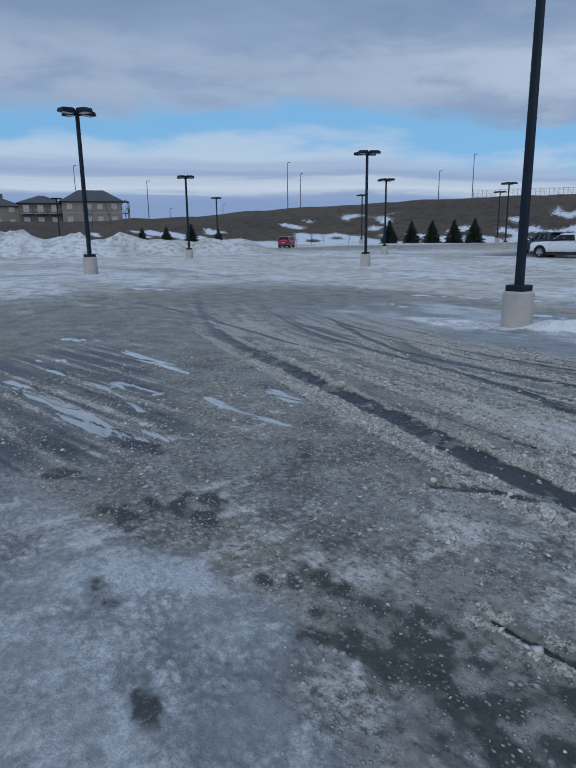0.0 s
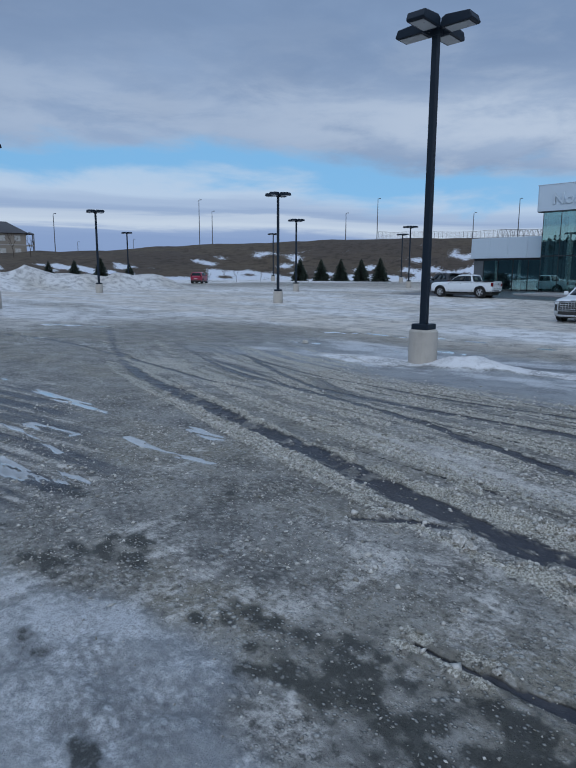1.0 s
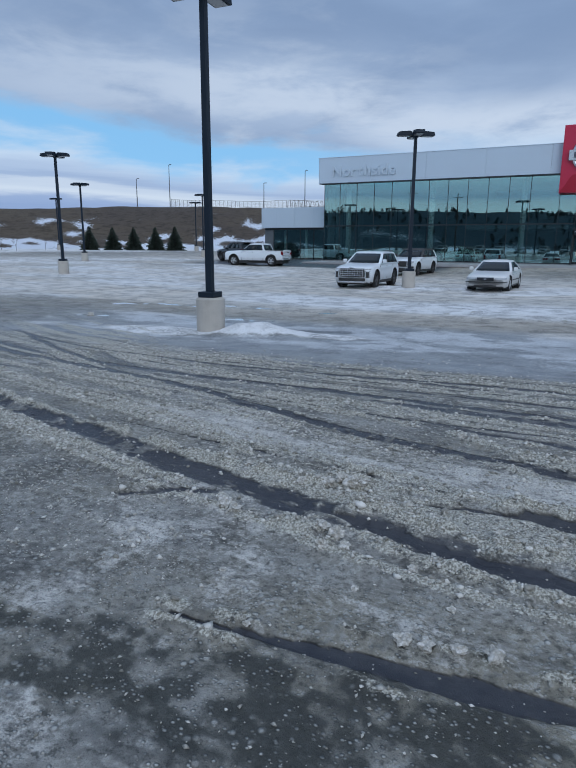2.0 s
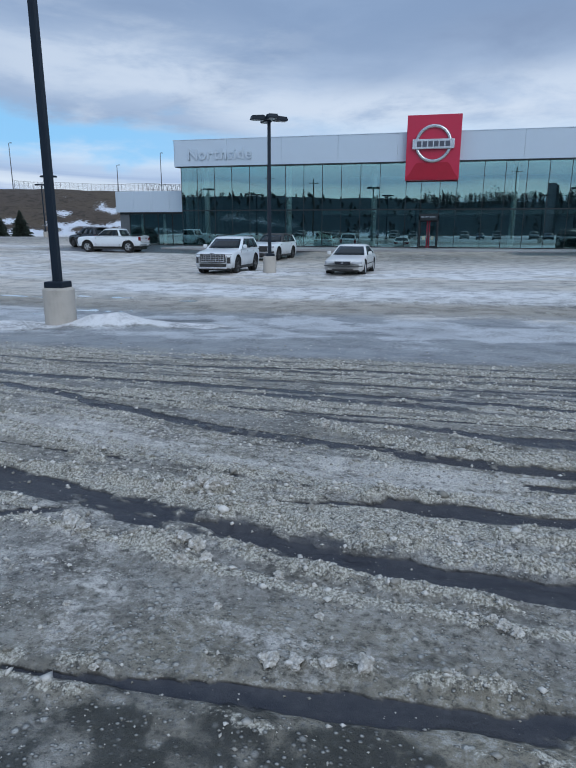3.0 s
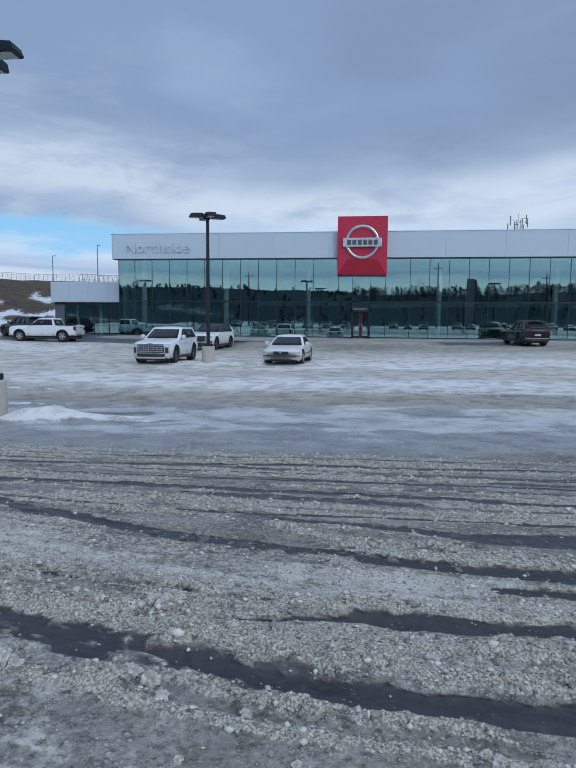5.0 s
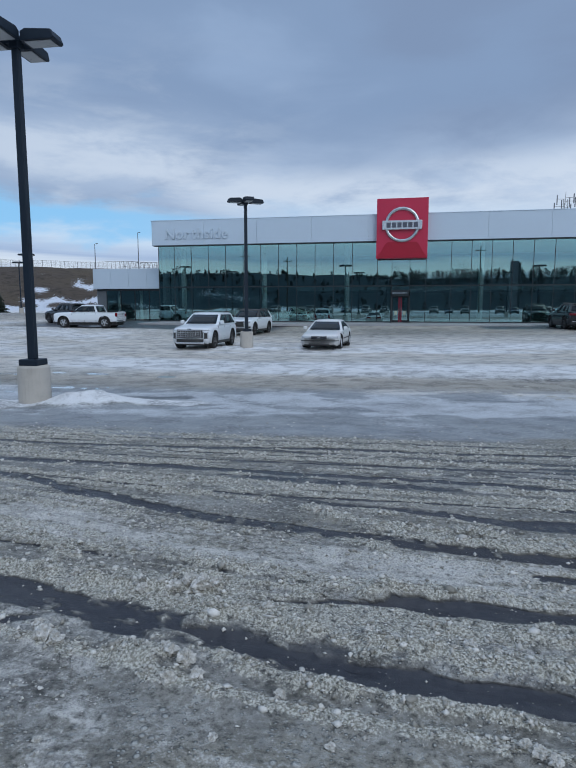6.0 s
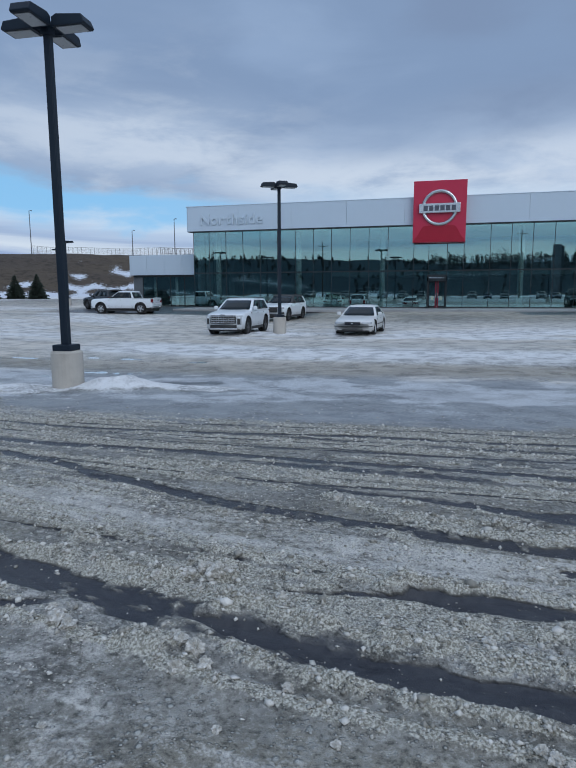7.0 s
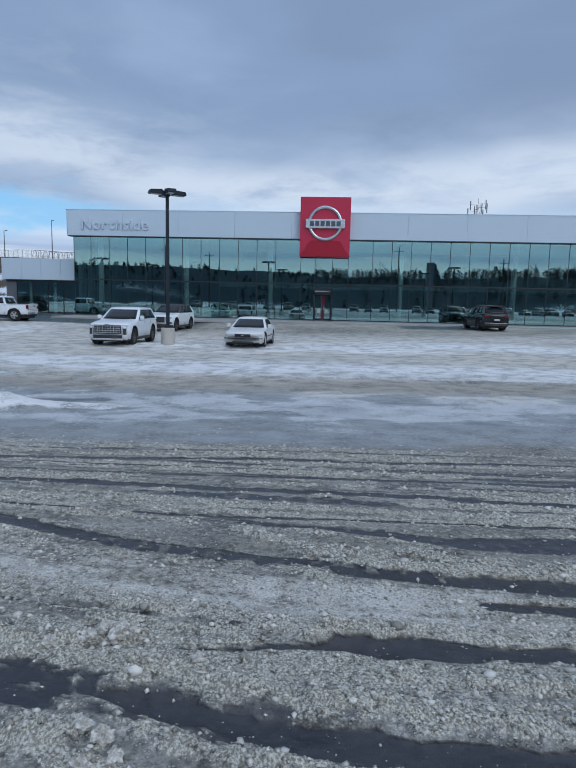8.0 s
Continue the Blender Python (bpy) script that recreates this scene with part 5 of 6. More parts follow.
def cabin(car, spec, body_mat):
    """Greenhouse: bowed rings from belt to roof, split into panes, posts and roof."""
    (xa, za), (xb, zb), (xc, zc), (xd, zd) = spec["cabin"]
    wl_, wr = spec["W"] / 2 * 0.925, spec["W"] / 2 * spec.get("tumble", 0.70)
    zr = max(zb, zc)
    posts = spec["posts"]
    cols = []                       # (kind, pane number) of each side column, front to back
    us = [0.0]
    for k, (u0, u1) in enumerate(zip(posts, posts[1:])):
        cols += [("post" if k else "pillar", k), ("pane", k)]
        us += [u0 + (0.014 if k else 0.0), u1 - 0.014]
    cols.append(("pillar", 99))
    us.append(1.0)
    across = [-1.0, -0.93, -0.62, -0.31, 0.0, 0.31, 0.62, 0.93, 1.0]
    rows = []
    # height fraction, width, front x, rear x
    for f in (-0.07, 0.03, 0.30, 0.60, 0.86, 0.97):
        ease = f ** 1.15 if f > 0 else f
        w = wl_ + (wr - wl_) * ease
        xf, xr = xa + (xb - xa) * f, xd + (xc - xd) * (f if f < 0.5 else 0.5 + (f - 0.5) * 0.9)
        fz, rz = za + (zb - za) * f, zd + (zc - zd) * f
        ring = [(xf - 0.16 * c * c - 0.05 * c ** 6, w * 0.94 * c, fz) for c in across[::-1]]
        fx, bx = xf - 0.24, xr + 0.10
        side = [(fx + (bx - fx) * u, w, fz + (rz - fz) * u) for u in us]
        rear = [(xr + 0.10 * c * c, w * 0.95 * c, rz) for c in across[::-1]]
        ring = [(x, y, z) for x, y, z in ring[::-1]] + [(x, y, z) for x, y, z in side] + rear + [(x, -y, z) for x, y, z in side[::-1]]
        rows.append(ring)
    na, ns = len(across), len(us)
    n = len(rows[0])
    mx, my = (xb + xc) / 2, 0.0
    for shrink, rise in ((0.955, 0.012), (0.86, 0.032), (0.55, 0.052), (0.2, 0.058)):
        rows.append([(mx + (x - mx) * shrink, y * shrink, z + rise) for x, y, z in rows[5]])
    kinds = []
    for j in range(n):
        if j < na - 1:
            kinds.append(("windscreen", 0) if 0 < j < na - 2 else ("pillar", 0))
        elif j == na - 1:
            kinds.append(("pillar", 0))
        elif j < na + ns - 1:
            kinds.append(cols[j - na])
        elif j == na + ns - 1:
            kinds.append(("pillar", 99))
        elif j < 2 * na + ns - 1:
            k = j - na - ns
            kinds.append(("rear", 0) if 0 < k < na - 2 and not spec.get("no_rear") else ("pillar", 99))
        elif j == 2 * na + ns - 1:
            kinds.append(("pillar", 99))
        elif j < n - 1:
            kind, k = cols[::-1][j - 2 * na - ns]
            kinds.append((kind if kind != "pane" else "pane_far", k))
        else:
            kinds.append(("pillar", 0))
    groups = {}
    for i in range(len(rows) - 1):
        for j in range(n):
            kind, k = kinds[j]
            key = ("shell", 0)
            if 1 <= i <= 3:
                if kind in ("windscreen", "rear", "pane", "pane_far"):
                    key = (kind, k)
                elif kind == "post" or (kind == "pillar" and k == 0 and spec.get("dark_pillar")):
                    key = ("post", 0)
            if i >= 4 and spec.get("dark_roof"):
                key = ("post", 0)
            groups.setdefault(key, []).append((i, j))
    names = {"windscreen": "windscreen", "rear": "rear_window", "pane": "side_window", "pane_far": "side_window"}
    shell = bmesh.new()
    verts = {}

    def corner(bm, table, i, j):
        if (i, j % n) not in table:
            table[(i, j % n)] = bm.verts.new(rows[i][j % n])
        return table[(i, j % n)]
    for key, cells in groups.items():
        glass = key[0] in names
        bm, table = (bmesh.new(), {}) if glass else (shell, verts)
        for i, j in cells:
            f = bm.faces.new([corner(bm, table, *q) for q in ((i, j), (i, j + 1), (i + 1, j + 1), (i + 1, j))])
            f.material_index = 1 if key[0] == "post" else 0
        if glass:
            mid = sum((v.co for v in bm.verts), Vector()) / len(bm.verts)
            bmesh.ops.recalc_face_normals(bm, faces=bm.faces[:])
            out = bm.faces[0]
            if sum(f.normal.dot(f.calc_center_median() - Vector((mx, 0, za - 0.4))) for f in bm.faces) < 0:
                bmesh.ops.reverse_faces(bm, faces=bm.faces[:])
            bmesh.ops.solidify(bm, geom=bm.faces[:], thickness=0.008)
            part(names[key[0]], bm, GLASS_CAR, car, "", True)
    shell.faces.new([corner(shell, verts, len(rows) - 1, j) for j in range(n)]).material_index = 1 if spec.get("dark_roof") else 0
    bmesh.ops.remove_doubles(shell, verts=shell.verts[:], dist=0.002)
    bmesh.ops.recalc_face_normals(shell, faces=shell.faces[:])
    return sharpened(part("cabin_shell", shell, [body_mat, TRIM], car), 50)


GLASS_CAR = worn("tinted_car_glass", (0.010, 0.017, 0.022), (0.008, 0.013, 0.017), 0.05, 0.0, grain=2, bump=0, spec=0.22)


def vehicle(name, spec, body_mat, m, label, category, group=""):
    car = thing(name, m, label, category, group)
    L, W, r, axles = spec["L"], spec["W"], spec["r"], spec["axles"]
    half = W / 2
    bow = spec.get("bow", 0.20)
    body = part("body", loft(spec["hull"], L, half, bow), [body_mat, TRIM], car)
    cutters = [bmesh.new()]
    for a in axles:
        for s in (1, -1):
            join(cutters[0], tube((a, s * (half - 0.36), r + 0.03), (a, s * (half + 0.2), r + 0.03), r * spec.get("arch", 1.22), n=32))
    if "bed" in spec:
        x0, x1, z0 = spec["bed"]
        cutters.append(box(x0, x1, -half + 0.11, half - 0.11, z0, 3.0))
    cut(body, cutters)
    for p in body.data.polygons:
        c = p.center
        for a in axles:
            if math.hypot(c.x - a, c.z - r - 0.03) < r * 1.22 + 0.02 and (abs(p.normal.y) < 0.5 or abs(c.y) < half - 0.3):
                p.material_index = 1
        if p.normal.z < -0.6:
            p.material_index = 1
    sharpened(body)
    part("underbody", box(-L / 2 + 0.25, L / 2 - 0.25, -half + 0.32, half - 0.32, 0.20, 0.5, 0.03), TRIM, car, "black underbody")
    wheels(car, r, axles, half, spec.get("rim", ALLOY))
    cabin(car, spec, body_mat)
    # flanks: seams, handles, mirrors, sill
    belt = spec["cabin"][0][1]
    for s in (1, -1):
        y = s * (half * 0.985)
        part("sill_trim", box(axles[1] + r * 1.3, axles[0] - r * 1.3, min(y, y - s * 0.06), max(y, y - s * 0.06), 0.24, 0.24 + spec.get("sill", 0.12), 0.01), TRIM, car)
        for x in spec["seams"]:
            part("door_seam", box(x - 0.006, x + 0.006, min(y, y - s * 0.03), max(y, y - s * 0.03), 0.42, belt - 0.1), TRIM, car)
        for x in spec["seams"][1:]:
            hz = belt - 0.17
            part("door_handle", box(x + 0.10, x + 0.28, min(y + s * 0.025, y - s * 0.02), max(y + s * 0.025, y - s * 0.02), hz, hz + 0.035, 0.01), body_mat, car)
        mx = spec["cabin"][0][0] - 0.42
        part("wing_mirror", box(mx - 0.06, mx + 0.09, min(s * (half - 0.04), s * (half + 0.15)), max(s * (half - 0.04), s * (half + 0.15)), belt + 0.02, belt + 0.19, 0.04, 2), spec.get("mirror", body_mat), car)
    # nose and tail fittings
    for kind, x0, x1, y0, y1, z0, z1, mat in spec["fittings"]:
        for s in ((1, -1) if y0 > 0 else (1,)):
            a, b = (y0, y1) if s > 0 else (-y1, -y0)
            part(kind, fitting(x0, x1, a, b, z0, z1, L, half, bow), mat, car)
    if "grille" in spec:
        gx, gw, gz0, gz1, bars, ups = spec["grille"]
        g = part("grille", fitting(gx - 0.08, gx + 0.012, -gw, gw, gz0, gz1, L, half, bow), TRIM, car, "dark radiator grille")
        for i in range(bars):
            z = gz0 + (gz1 - gz0) * (i + 0.5) / bars
            part("grille_bar", fitting(gx + 0.002, gx + 0.028, -gw * 0.97, gw * 0.97, z - 0.011, z + 0.011, L, half, bow), spec.get("bar", CHROME), g)
        for i in range(ups):
            y = -gw + 2 * gw * (i + 0.5) / ups
            part("grille_bar", fitting(gx + 0.002, gx + 0.024, y - 0.009, y + 0.009, gz0 + 0.01, gz1 - 0.01, L, half, bow), spec.get("bar", CHROME), g)
    if spec.get("rails"):
        wr = half * spec.get("tumble", 0.70) - 0.02
        (xb, zb), (xc, zc) = spec["cabin"][1], spec["cabin"][2]
        for s in (1, -1):
            part("roof_rail", box(xc + 0.25, xb - 0.35, s * wr - 0.02, s * wr + 0.02, zb + 0.04, zb + 0.075, 0.008), TRIM, car)
    return car


def on_ground(x, y, heading, lift=0.0):
    """Pose of a vehicle at x, y facing heading degrees, set on the ground."""
    return pose(x, y, ground_z(x, y) + lift, 0, 0, heading)


SUV = dict(L=4.98, W=1.96, r=0.40, axles=(1.50, -1.40), tumble=0.74, sill=0.14, rails=True, rim=ALLOY_DARK, bow=0.24, dark_pillar=False,
           hull=[(2.46, 0.84, 0.40, 0.90), (2.42, 0.90, 0.30, 0.98), (2.28, 0.95, 0.25, 1.03), (1.9, 0.975, 0.23, 1.08), (1.2, 0.98, 0.23, 1.15), (0.2, 0.98, 0.23, 1.18), (-1.2, 0.98, 0.23, 1.19), (-2.1, 0.97, 0.25, 1.19), (-2.38, 0.93, 0.30, 1.13), (-2.46, 0.86, 0.38, 1.0)],
           cabin=((1.02, 1.16), (0.12, 1.70), (-1.95, 1.69), (-2.34, 1.17)), posts=(0.03, 0.36, 0.68, 0.93), seams=(0.98, -0.05, -1.02),
           grille=(2.475, 0.62, 0.56, 0.95, 4, 10),
           fittings=[("headlamp", 2.36, 2.485, 0.68, 0.86, 0.52, 0.80, TRIM), ("running_lamp", 2.40, 2.50, 0.66, 0.70, 0.52, 0.86, LIGHT_GLASS), ("running_lamp", 2.38, 2.497, 0.84, 0.875, 0.52, 0.86, LIGHT_GLASS), ("marker_lamp", 2.34, 2.475, 0.62, 0.90, 0.90, 0.945, LIGHT_GLASS), ("lower_intake", 2.38, 2.49, -0.66, 0.66, 0.36, 0.50, TRIM), ("skid_plate", 2.40, 2.51, -0.70, 0.70, 0.27, 0.35, CHROME),
                     ("badge", 2.44, 2.48, -0.10, 0.10, 0.955, 1.0, CHROME), ("number_plate", -2.50, -2.44, -0.20, 0.20, 0.68, 0.80, PLATE), ("tail_lamp", -2.47, -2.36, 0.68, 0.92, 0.60, 1.05, TAIL), ("rear_bumper", -2.51, -2.42, -0.80, 0.80, 0.34, 0.50, TRIM), ("light_bar", -2.48, -2.44, -0.6, 0.6, 0.92, 0.95, CHROME)])
SUV_B = dict(SUV, grille=(2.475, 0.46, 0.58, 0.93, 2, 0), bar=TRIM, cabin=((1.0, 1.16), (0.16, 1.71), (-1.90, 1.70), (-2.32, 1.17)), mirror=TRIM, dark_pillar=True, dark_roof=True,
             fittings=[("headlamp", 2.34, 2.485, 0.52, 0.88, 0.80, 0.93, LIGHT_GLASS), ("lower_intake", 2.38, 2.50, -0.80, 0.80, 0.30, 0.48, TRIM), ("grille_surround", 2.42, 2.495, 0.47, 0.51, 0.56, 0.95, CHROME), ("fog_trim", 2.34, 2.48, 0.66, 0.90, 0.48, 0.60, TRIM),
                       ("number_plate", -2.50, -2.44, -0.20, 0.20, 0.68, 0.80, PLATE), ("tail_lamp", -2.48, -2.34, 0.55, 0.92, 0.92, 1.06, TAIL), ("rear_bumper", -2.51, -2.42, -0.80, 0.80, 0.32, 0.55, TRIM), ("bumper_strip", -2.52, -2.48, -0.78, 0.78, 0.50, 0.54, CHROME), ("spoiler", -2.15, -1.92, -0.58, 0.58, 1.66, 1.71, TRIM)])
SEDAN = dict(L=5.08, W=1.90, r=0.335, axles=(1.50, -1.32), tumble=0.67, sill=0.06, bow=0.30,
             hull=[(2.52, 0.78, 0.32, 0.62), (2.47, 0.86, 0.25, 0.70), (2.30, 0.92, 0.20, 0.76), (1.8, 0.94, 0.19, 0.82), (1.0, 0.95, 0.19, 0.90), (0.0, 0.95, 0.19, 0.94), (-1.2, 0.945, 0.19, 0.95), (-2.0, 0.93, 0.20, 0.96), (-2.42, 0.90, 0.24, 0.92), (-2.52, 0.80, 0.34, 0.80)],
             cabin=((1.10, 0.89), (0.22, 1.36), (-1.00, 1.36), (-1.78, 0.94)), posts=(0.02, 0.48, 0.92), seams=(0.95, -0.12, -1.12),
             bar=INK, grille=(2.53, 0.36, 0.53, 0.655, 2, 12),
             fittings=[("headlamp", 2.36, 2.535, 0.42, 0.86, 0.56, 0.66, LIGHT_GLASS), ("bumper_moulding", 2.42, 2.56, -0.90, 0.90, 0.44, 0.475, TRIM), ("lower_intake", 2.42, 2.545, -0.48, 0.48, 0.26, 0.33, TRIM), ("grille_surround", 2.46, 2.55, -0.38, 0.38, 0.655, 0.675, CHROME), ("badge", 2.52, 2.562, -0.05, 0.05, 0.56, 0.63, CHROME), ("number_plate", -2.56, -2.50, -0.20, 0.20, 0.5, 0.62, PLATE), ("tail_lamp", -2.53, -2.38, 0.35, 0.86, 0.66, 0.82, TAIL), ("rear_bumper", -2.55, -2.42, -0.80, 0.80, 0.34, 0.46, PEARL_PAINT),
                       ("side_moulding", -0.9, 1.0, 0.935, 0.958, 0.50, 0.545, TRIM)])
PICKUP = dict(L=5.75, W=2.03, r=0.43, axles=(1.88, -1.70), tumble=0.80, sill=0.10, bed=(-2.76, -1.20, 0.86), rim=ALLOY, bow=0.14,
              hull=[(2.86, 0.92, 0.50, 1.08), (2.80, 0.98, 0.42, 1.16), (2.5, 1.0, 0.40, 1.22), (1.2, 1.012, 0.38, 1.27), (0.0, 1.015, 0.38, 1.28), (-1.1, 1.015, 0.38, 1.29), (-2.0, 1.01, 0.40, 1.30), (-2.78, 1.0, 0.46, 1.31), (-2.86, 0.97, 0.56, 1.28)],
              cabin=((1.30, 1.27), (0.50, 1.84), (-0.92, 1.84), (-1.16, 1.29)), posts=(0.02, 0.62, 0.95), seams=(1.10, 0.02, -0.98),
              grille=(2.875, 0.60, 0.72, 1.04, 3, 0), mirror=BLACK_PAINT,
              fittings=[("headlamp", 2.72, 2.875, 0.62, 0.90, 0.86, 1.02, LIGHT_GLASS), ("front_bumper", 2.74, 2.91, -0.96, 0.96, 0.48, 0.66, CHROME), ("tail_lamp", -2.88, -2.74, 0.86, 1.0, 0.92, 1.22, TAIL), ("rear_bumper", -3.0, -2.82, -0.94, 0.94, 0.50, 0.66, CHROME), ("number_plate", -3.02, -2.98, -0.16, 0.16, 0.54, 0.64, PLATE), ("tailgate_seam", -2.88, -2.84, -0.80, 0.80, 0.76, 0.775, TRIM), ("tailgate_handle", -2.885, -2.85, -0.10, 0.10, 1.08, 1.15, TRIM), ("tow_hook", -3.04, -2.92, -0.05, 0.05, 0.40, 0.48, TRIM), ("bed_rail_cap", -2.76, -1.18, 0.905, 1.0, 1.285, 1.315, TRIM)])
HATCH = dict(L=4.02, W=1.70, r=0.31, axles=(1.28, -1.24), tumble=0.70, sill=0.08,
             hull=[(2.01, 0.56, 0.36, 0.66), (1.93, 0.72, 0.24, 0.82), (1.7, 0.81, 0.20, 0.92), (1.1, 0.845, 0.19, 0.98), (0.0, 0.85, 0.19, 1.0), (-1.2, 0.85, 0.19, 1.02), (-1.86, 0.80, 0.24, 1.0), (-2.01, 0.70, 0.36, 0.88)],
             cabin=((1.0, 0.98), (0.25, 1.48), (-1.55, 1.46), (-1.88, 1.0)), posts=(0.0, 0.45, 0.95), seams=(0.85, -0.15, -1.0),
             fittings=[("headlamp", 1.76, 2.0, 0.50, 0.76, 0.62, 0.80, LIGHT_GLASS), ("lower_intake", 1.95, 2.03, -0.5, 0.5, 0.30, 0.48, TRIM), ("tail_lamp", -2.0, -1.84, 0.58, 0.80, 0.80, 1.02, TAIL), ("number_plate", -2.05, -2.0, -0.2, 0.2, 0.58, 0.70, PLATE), ("rear_bumper", -2.05, -1.9, -0.72, 0.72, 0.28, 0.42, TRIM)])
COUPE = dict(L=4.26, W=1.85, r=0.34, axles=(1.30, -1.25), tumble=0.64, sill=0.06,
             hull=[(2.13, 0.56, 0.32, 0.52), (2.04, 0.78, 0.20, 0.66), (1.7, 0.88, 0.17, 0.80), (1.1, 0.92, 0.16, 0.88), (0.2, 0.92, 0.16, 0.88), (-0.8, 0.925, 0.16, 0.92), (-1.6, 0.92, 0.18, 0.93), (-2.04, 0.82, 0.26, 0.86), (-2.13, 0.66, 0.36, 0.74)],
             cabin=((0.85, 0.86), (0.05, 1.28), (-0.55, 1.29), (-1.75, 0.93)), posts=(0.0, 0.62), seams=(0.7, -0.35),
             fittings=[("headlamp", 1.78, 2.06, 0.55, 0.80, 0.56, 0.72, LIGHT_GLASS), ("lower_intake", 2.02, 2.14, -0.5, 0.5, 0.22, 0.40, TRIM), ("tail_lamp", -2.10, -1.92, 0.5, 0.82, 0.68, 0.82, TAIL)])

white_suv = vehicle("suv", SUV, WHITE_PAINT, on_ground(29.8, 9.95, 180), "white family SUV with a wide chrome mesh grille on slush", "car")
tan_suv = vehicle("suv", SUV_B, WHITE_PAINT, on_ground(42.0, 10.9, 174), "white SUV with black mirrors parked before the showroom", "car")
sedan = vehicle("sedan", SEDAN, PEARL_PAINT, on_ground(30.7, 3.85, 178), "older pearl white saloon with a narrow oval grille", "car")
pickup = vehicle("pickup_truck", PICKUP, WHITE_PAINT, on_ground(44.3, 24.55, 93) @ Matrix.Scale(0.945, 4), "white crew-cab pickup truck with an empty bed", "pickup")
black_suv = vehicle("suv", SUV_B, BLACK_PAINT, on_ground(45.9, -11.35, 5), "black SUV facing the showroom, red tail lamps and chrome strip", "car")
dark_suv = vehicle("suv", dict(SUV_B, L=4.98), BLACK_PAINT, on_ground(50.3, 30.2, 62), "black SUV parked beyond the white pickup", "car")
red_hatch = vehicle("hatchback", HATCH, RED_PAINT, on_ground(50.2, 68.2, 40), "small red hatchback seen from behind on packed snow", "car")
coupe = vehicle("sports_coupe", COUPE, PALE_GREEN, pose(54.6, 10.5, BASE + 0.02, 0, 0, 84), "pale sports coupe on display behind the showroom glass", "car")
inside_suv = vehicle("suv", SUV, GREY_PAINT, pose(59.2, 7.4, BASE + 0.02, 0, 0, 150), "grey SUV on display inside the showroom", "car")

# ---------------------------------------------------------------- trees and far things
BARK = worn("spruce_bark", (0.06, 0.042, 0.03), (0.03, 0.022, 0.016), 0.9, grain=20)
NEEDLE = Mat("spruce_needles", rough=0.75)
NEEDLE.color(NEEDLE.mix(NEEDLE.island(), (0.010, 0.018, 0.013), (0.040, 0.058, 0.040)))
NEEDLE = NEEDLE.m
TWIG = worn("bare_twig_bark", (0.075, 0.058, 0.046), (0.04, 0.03, 0.025), 0.9, grain=10)


def spruce_mesh(rng, height, wide, whorls=30, arms=18):
    """Tiers of drooping sprays with ragged tips."""
    bm = bmesh.new()
    for i in range(whorls):
        f = (i + rng.random() * 0.5) / whorls
        z = height * (0.06 + 0.92 * f)
        reach = wide * (1 - f) ** 0.85 * (0.8 + 0.35 * rng.random()) + 0.05
        for k in range(max(5, int(arms * (1 - 0.6 * f)))):
            a = 2 * math.pi * (k + rng.random()) / max(5, int(arms * (1 - 0.6 * f)))
            r = reach * (0.65 + 0.5 * rng.random())
            drop = r * (0.10 + 0.25 * rng.random()) - 0.12 * r * f
            root, tip = Vector((0, 0, z)), Vector((r * math.cos(a), r * math.sin(a), z - drop))
            side = Vector((-math.sin(a), math.cos(a), 0))
            for s in range(4):
                t0 = 0.15 + 0.22 * s
                base = root.lerp(tip, t0)
                end = root.lerp(tip, min(t0 + 0.38, 1.05)) + Vector((0, 0, -0.05 * rng.random()))
                w = (0.10 + 0.14 * rng.random()) * wide * (1 - 0.55 * f) * (1.1 - 0.5 * t0)
                for sg in (1, -1):
                    v = [bm.verts.new(base + side * sg * 0.02), bm.verts.new(base.lerp(end, 0.5) + side * sg * w + Vector((0, 0, -0.3 * w - 0.04 * rng.random()))), bm.verts.new(end + side * sg * w * 0.4)]
                    bm.faces.new(v)
                v = [bm.verts.new(base + Vector((0, 0, 0.03))), bm.verts.new(end + side * 0.02), bm.verts.new(base.lerp(end, 0.6) + Vector((0, 0, -0.9 * w)))]
                bm.faces.new(v)
    return bm


def build_spruces():
    rng = random.Random(4)
    kinds = []
    for k in range(3):
        t = thing("spruce_tree", Matrix.Identity(4), "young dark green spruce at the edge of the snowy lot", "tree", "spruces along the lot")
        part("trunk", tube((0, 0, -0.2), (0, 0, 3.6), 0.07, 0.015, 7), BARK, t)
        part("crown", spruce_mesh(rng, 4.0, 1.7), NEEDLE, t)
        kinds.append(t)
    rows = [(68.8, 66.9, 0.93), (71.1, 64.5, 0.90), (73.1, 62.2, 0.92), (75.1, 59.7, 0.93), (76.9, 57.4, 0.97), (39.4, 91.9, 0.72), (42.8, 90.3, 0.78), (46.3, 88.6, 0.90), (50.1, 86.5, 0.70)]
    for i, (x, y, s) in enumerate(rows):
        m = pose(x, y, ground_z(x, y) - 0.1, 0, 0, 50 * i) @ Matrix.Diagonal((s, s, s, 1))
        if i < 3:
            kinds[i].matrix_basis = m
        else:
            c = copy_thing(kinds[i % 3], m)
            c.matrix_basis = m


build_spruces()


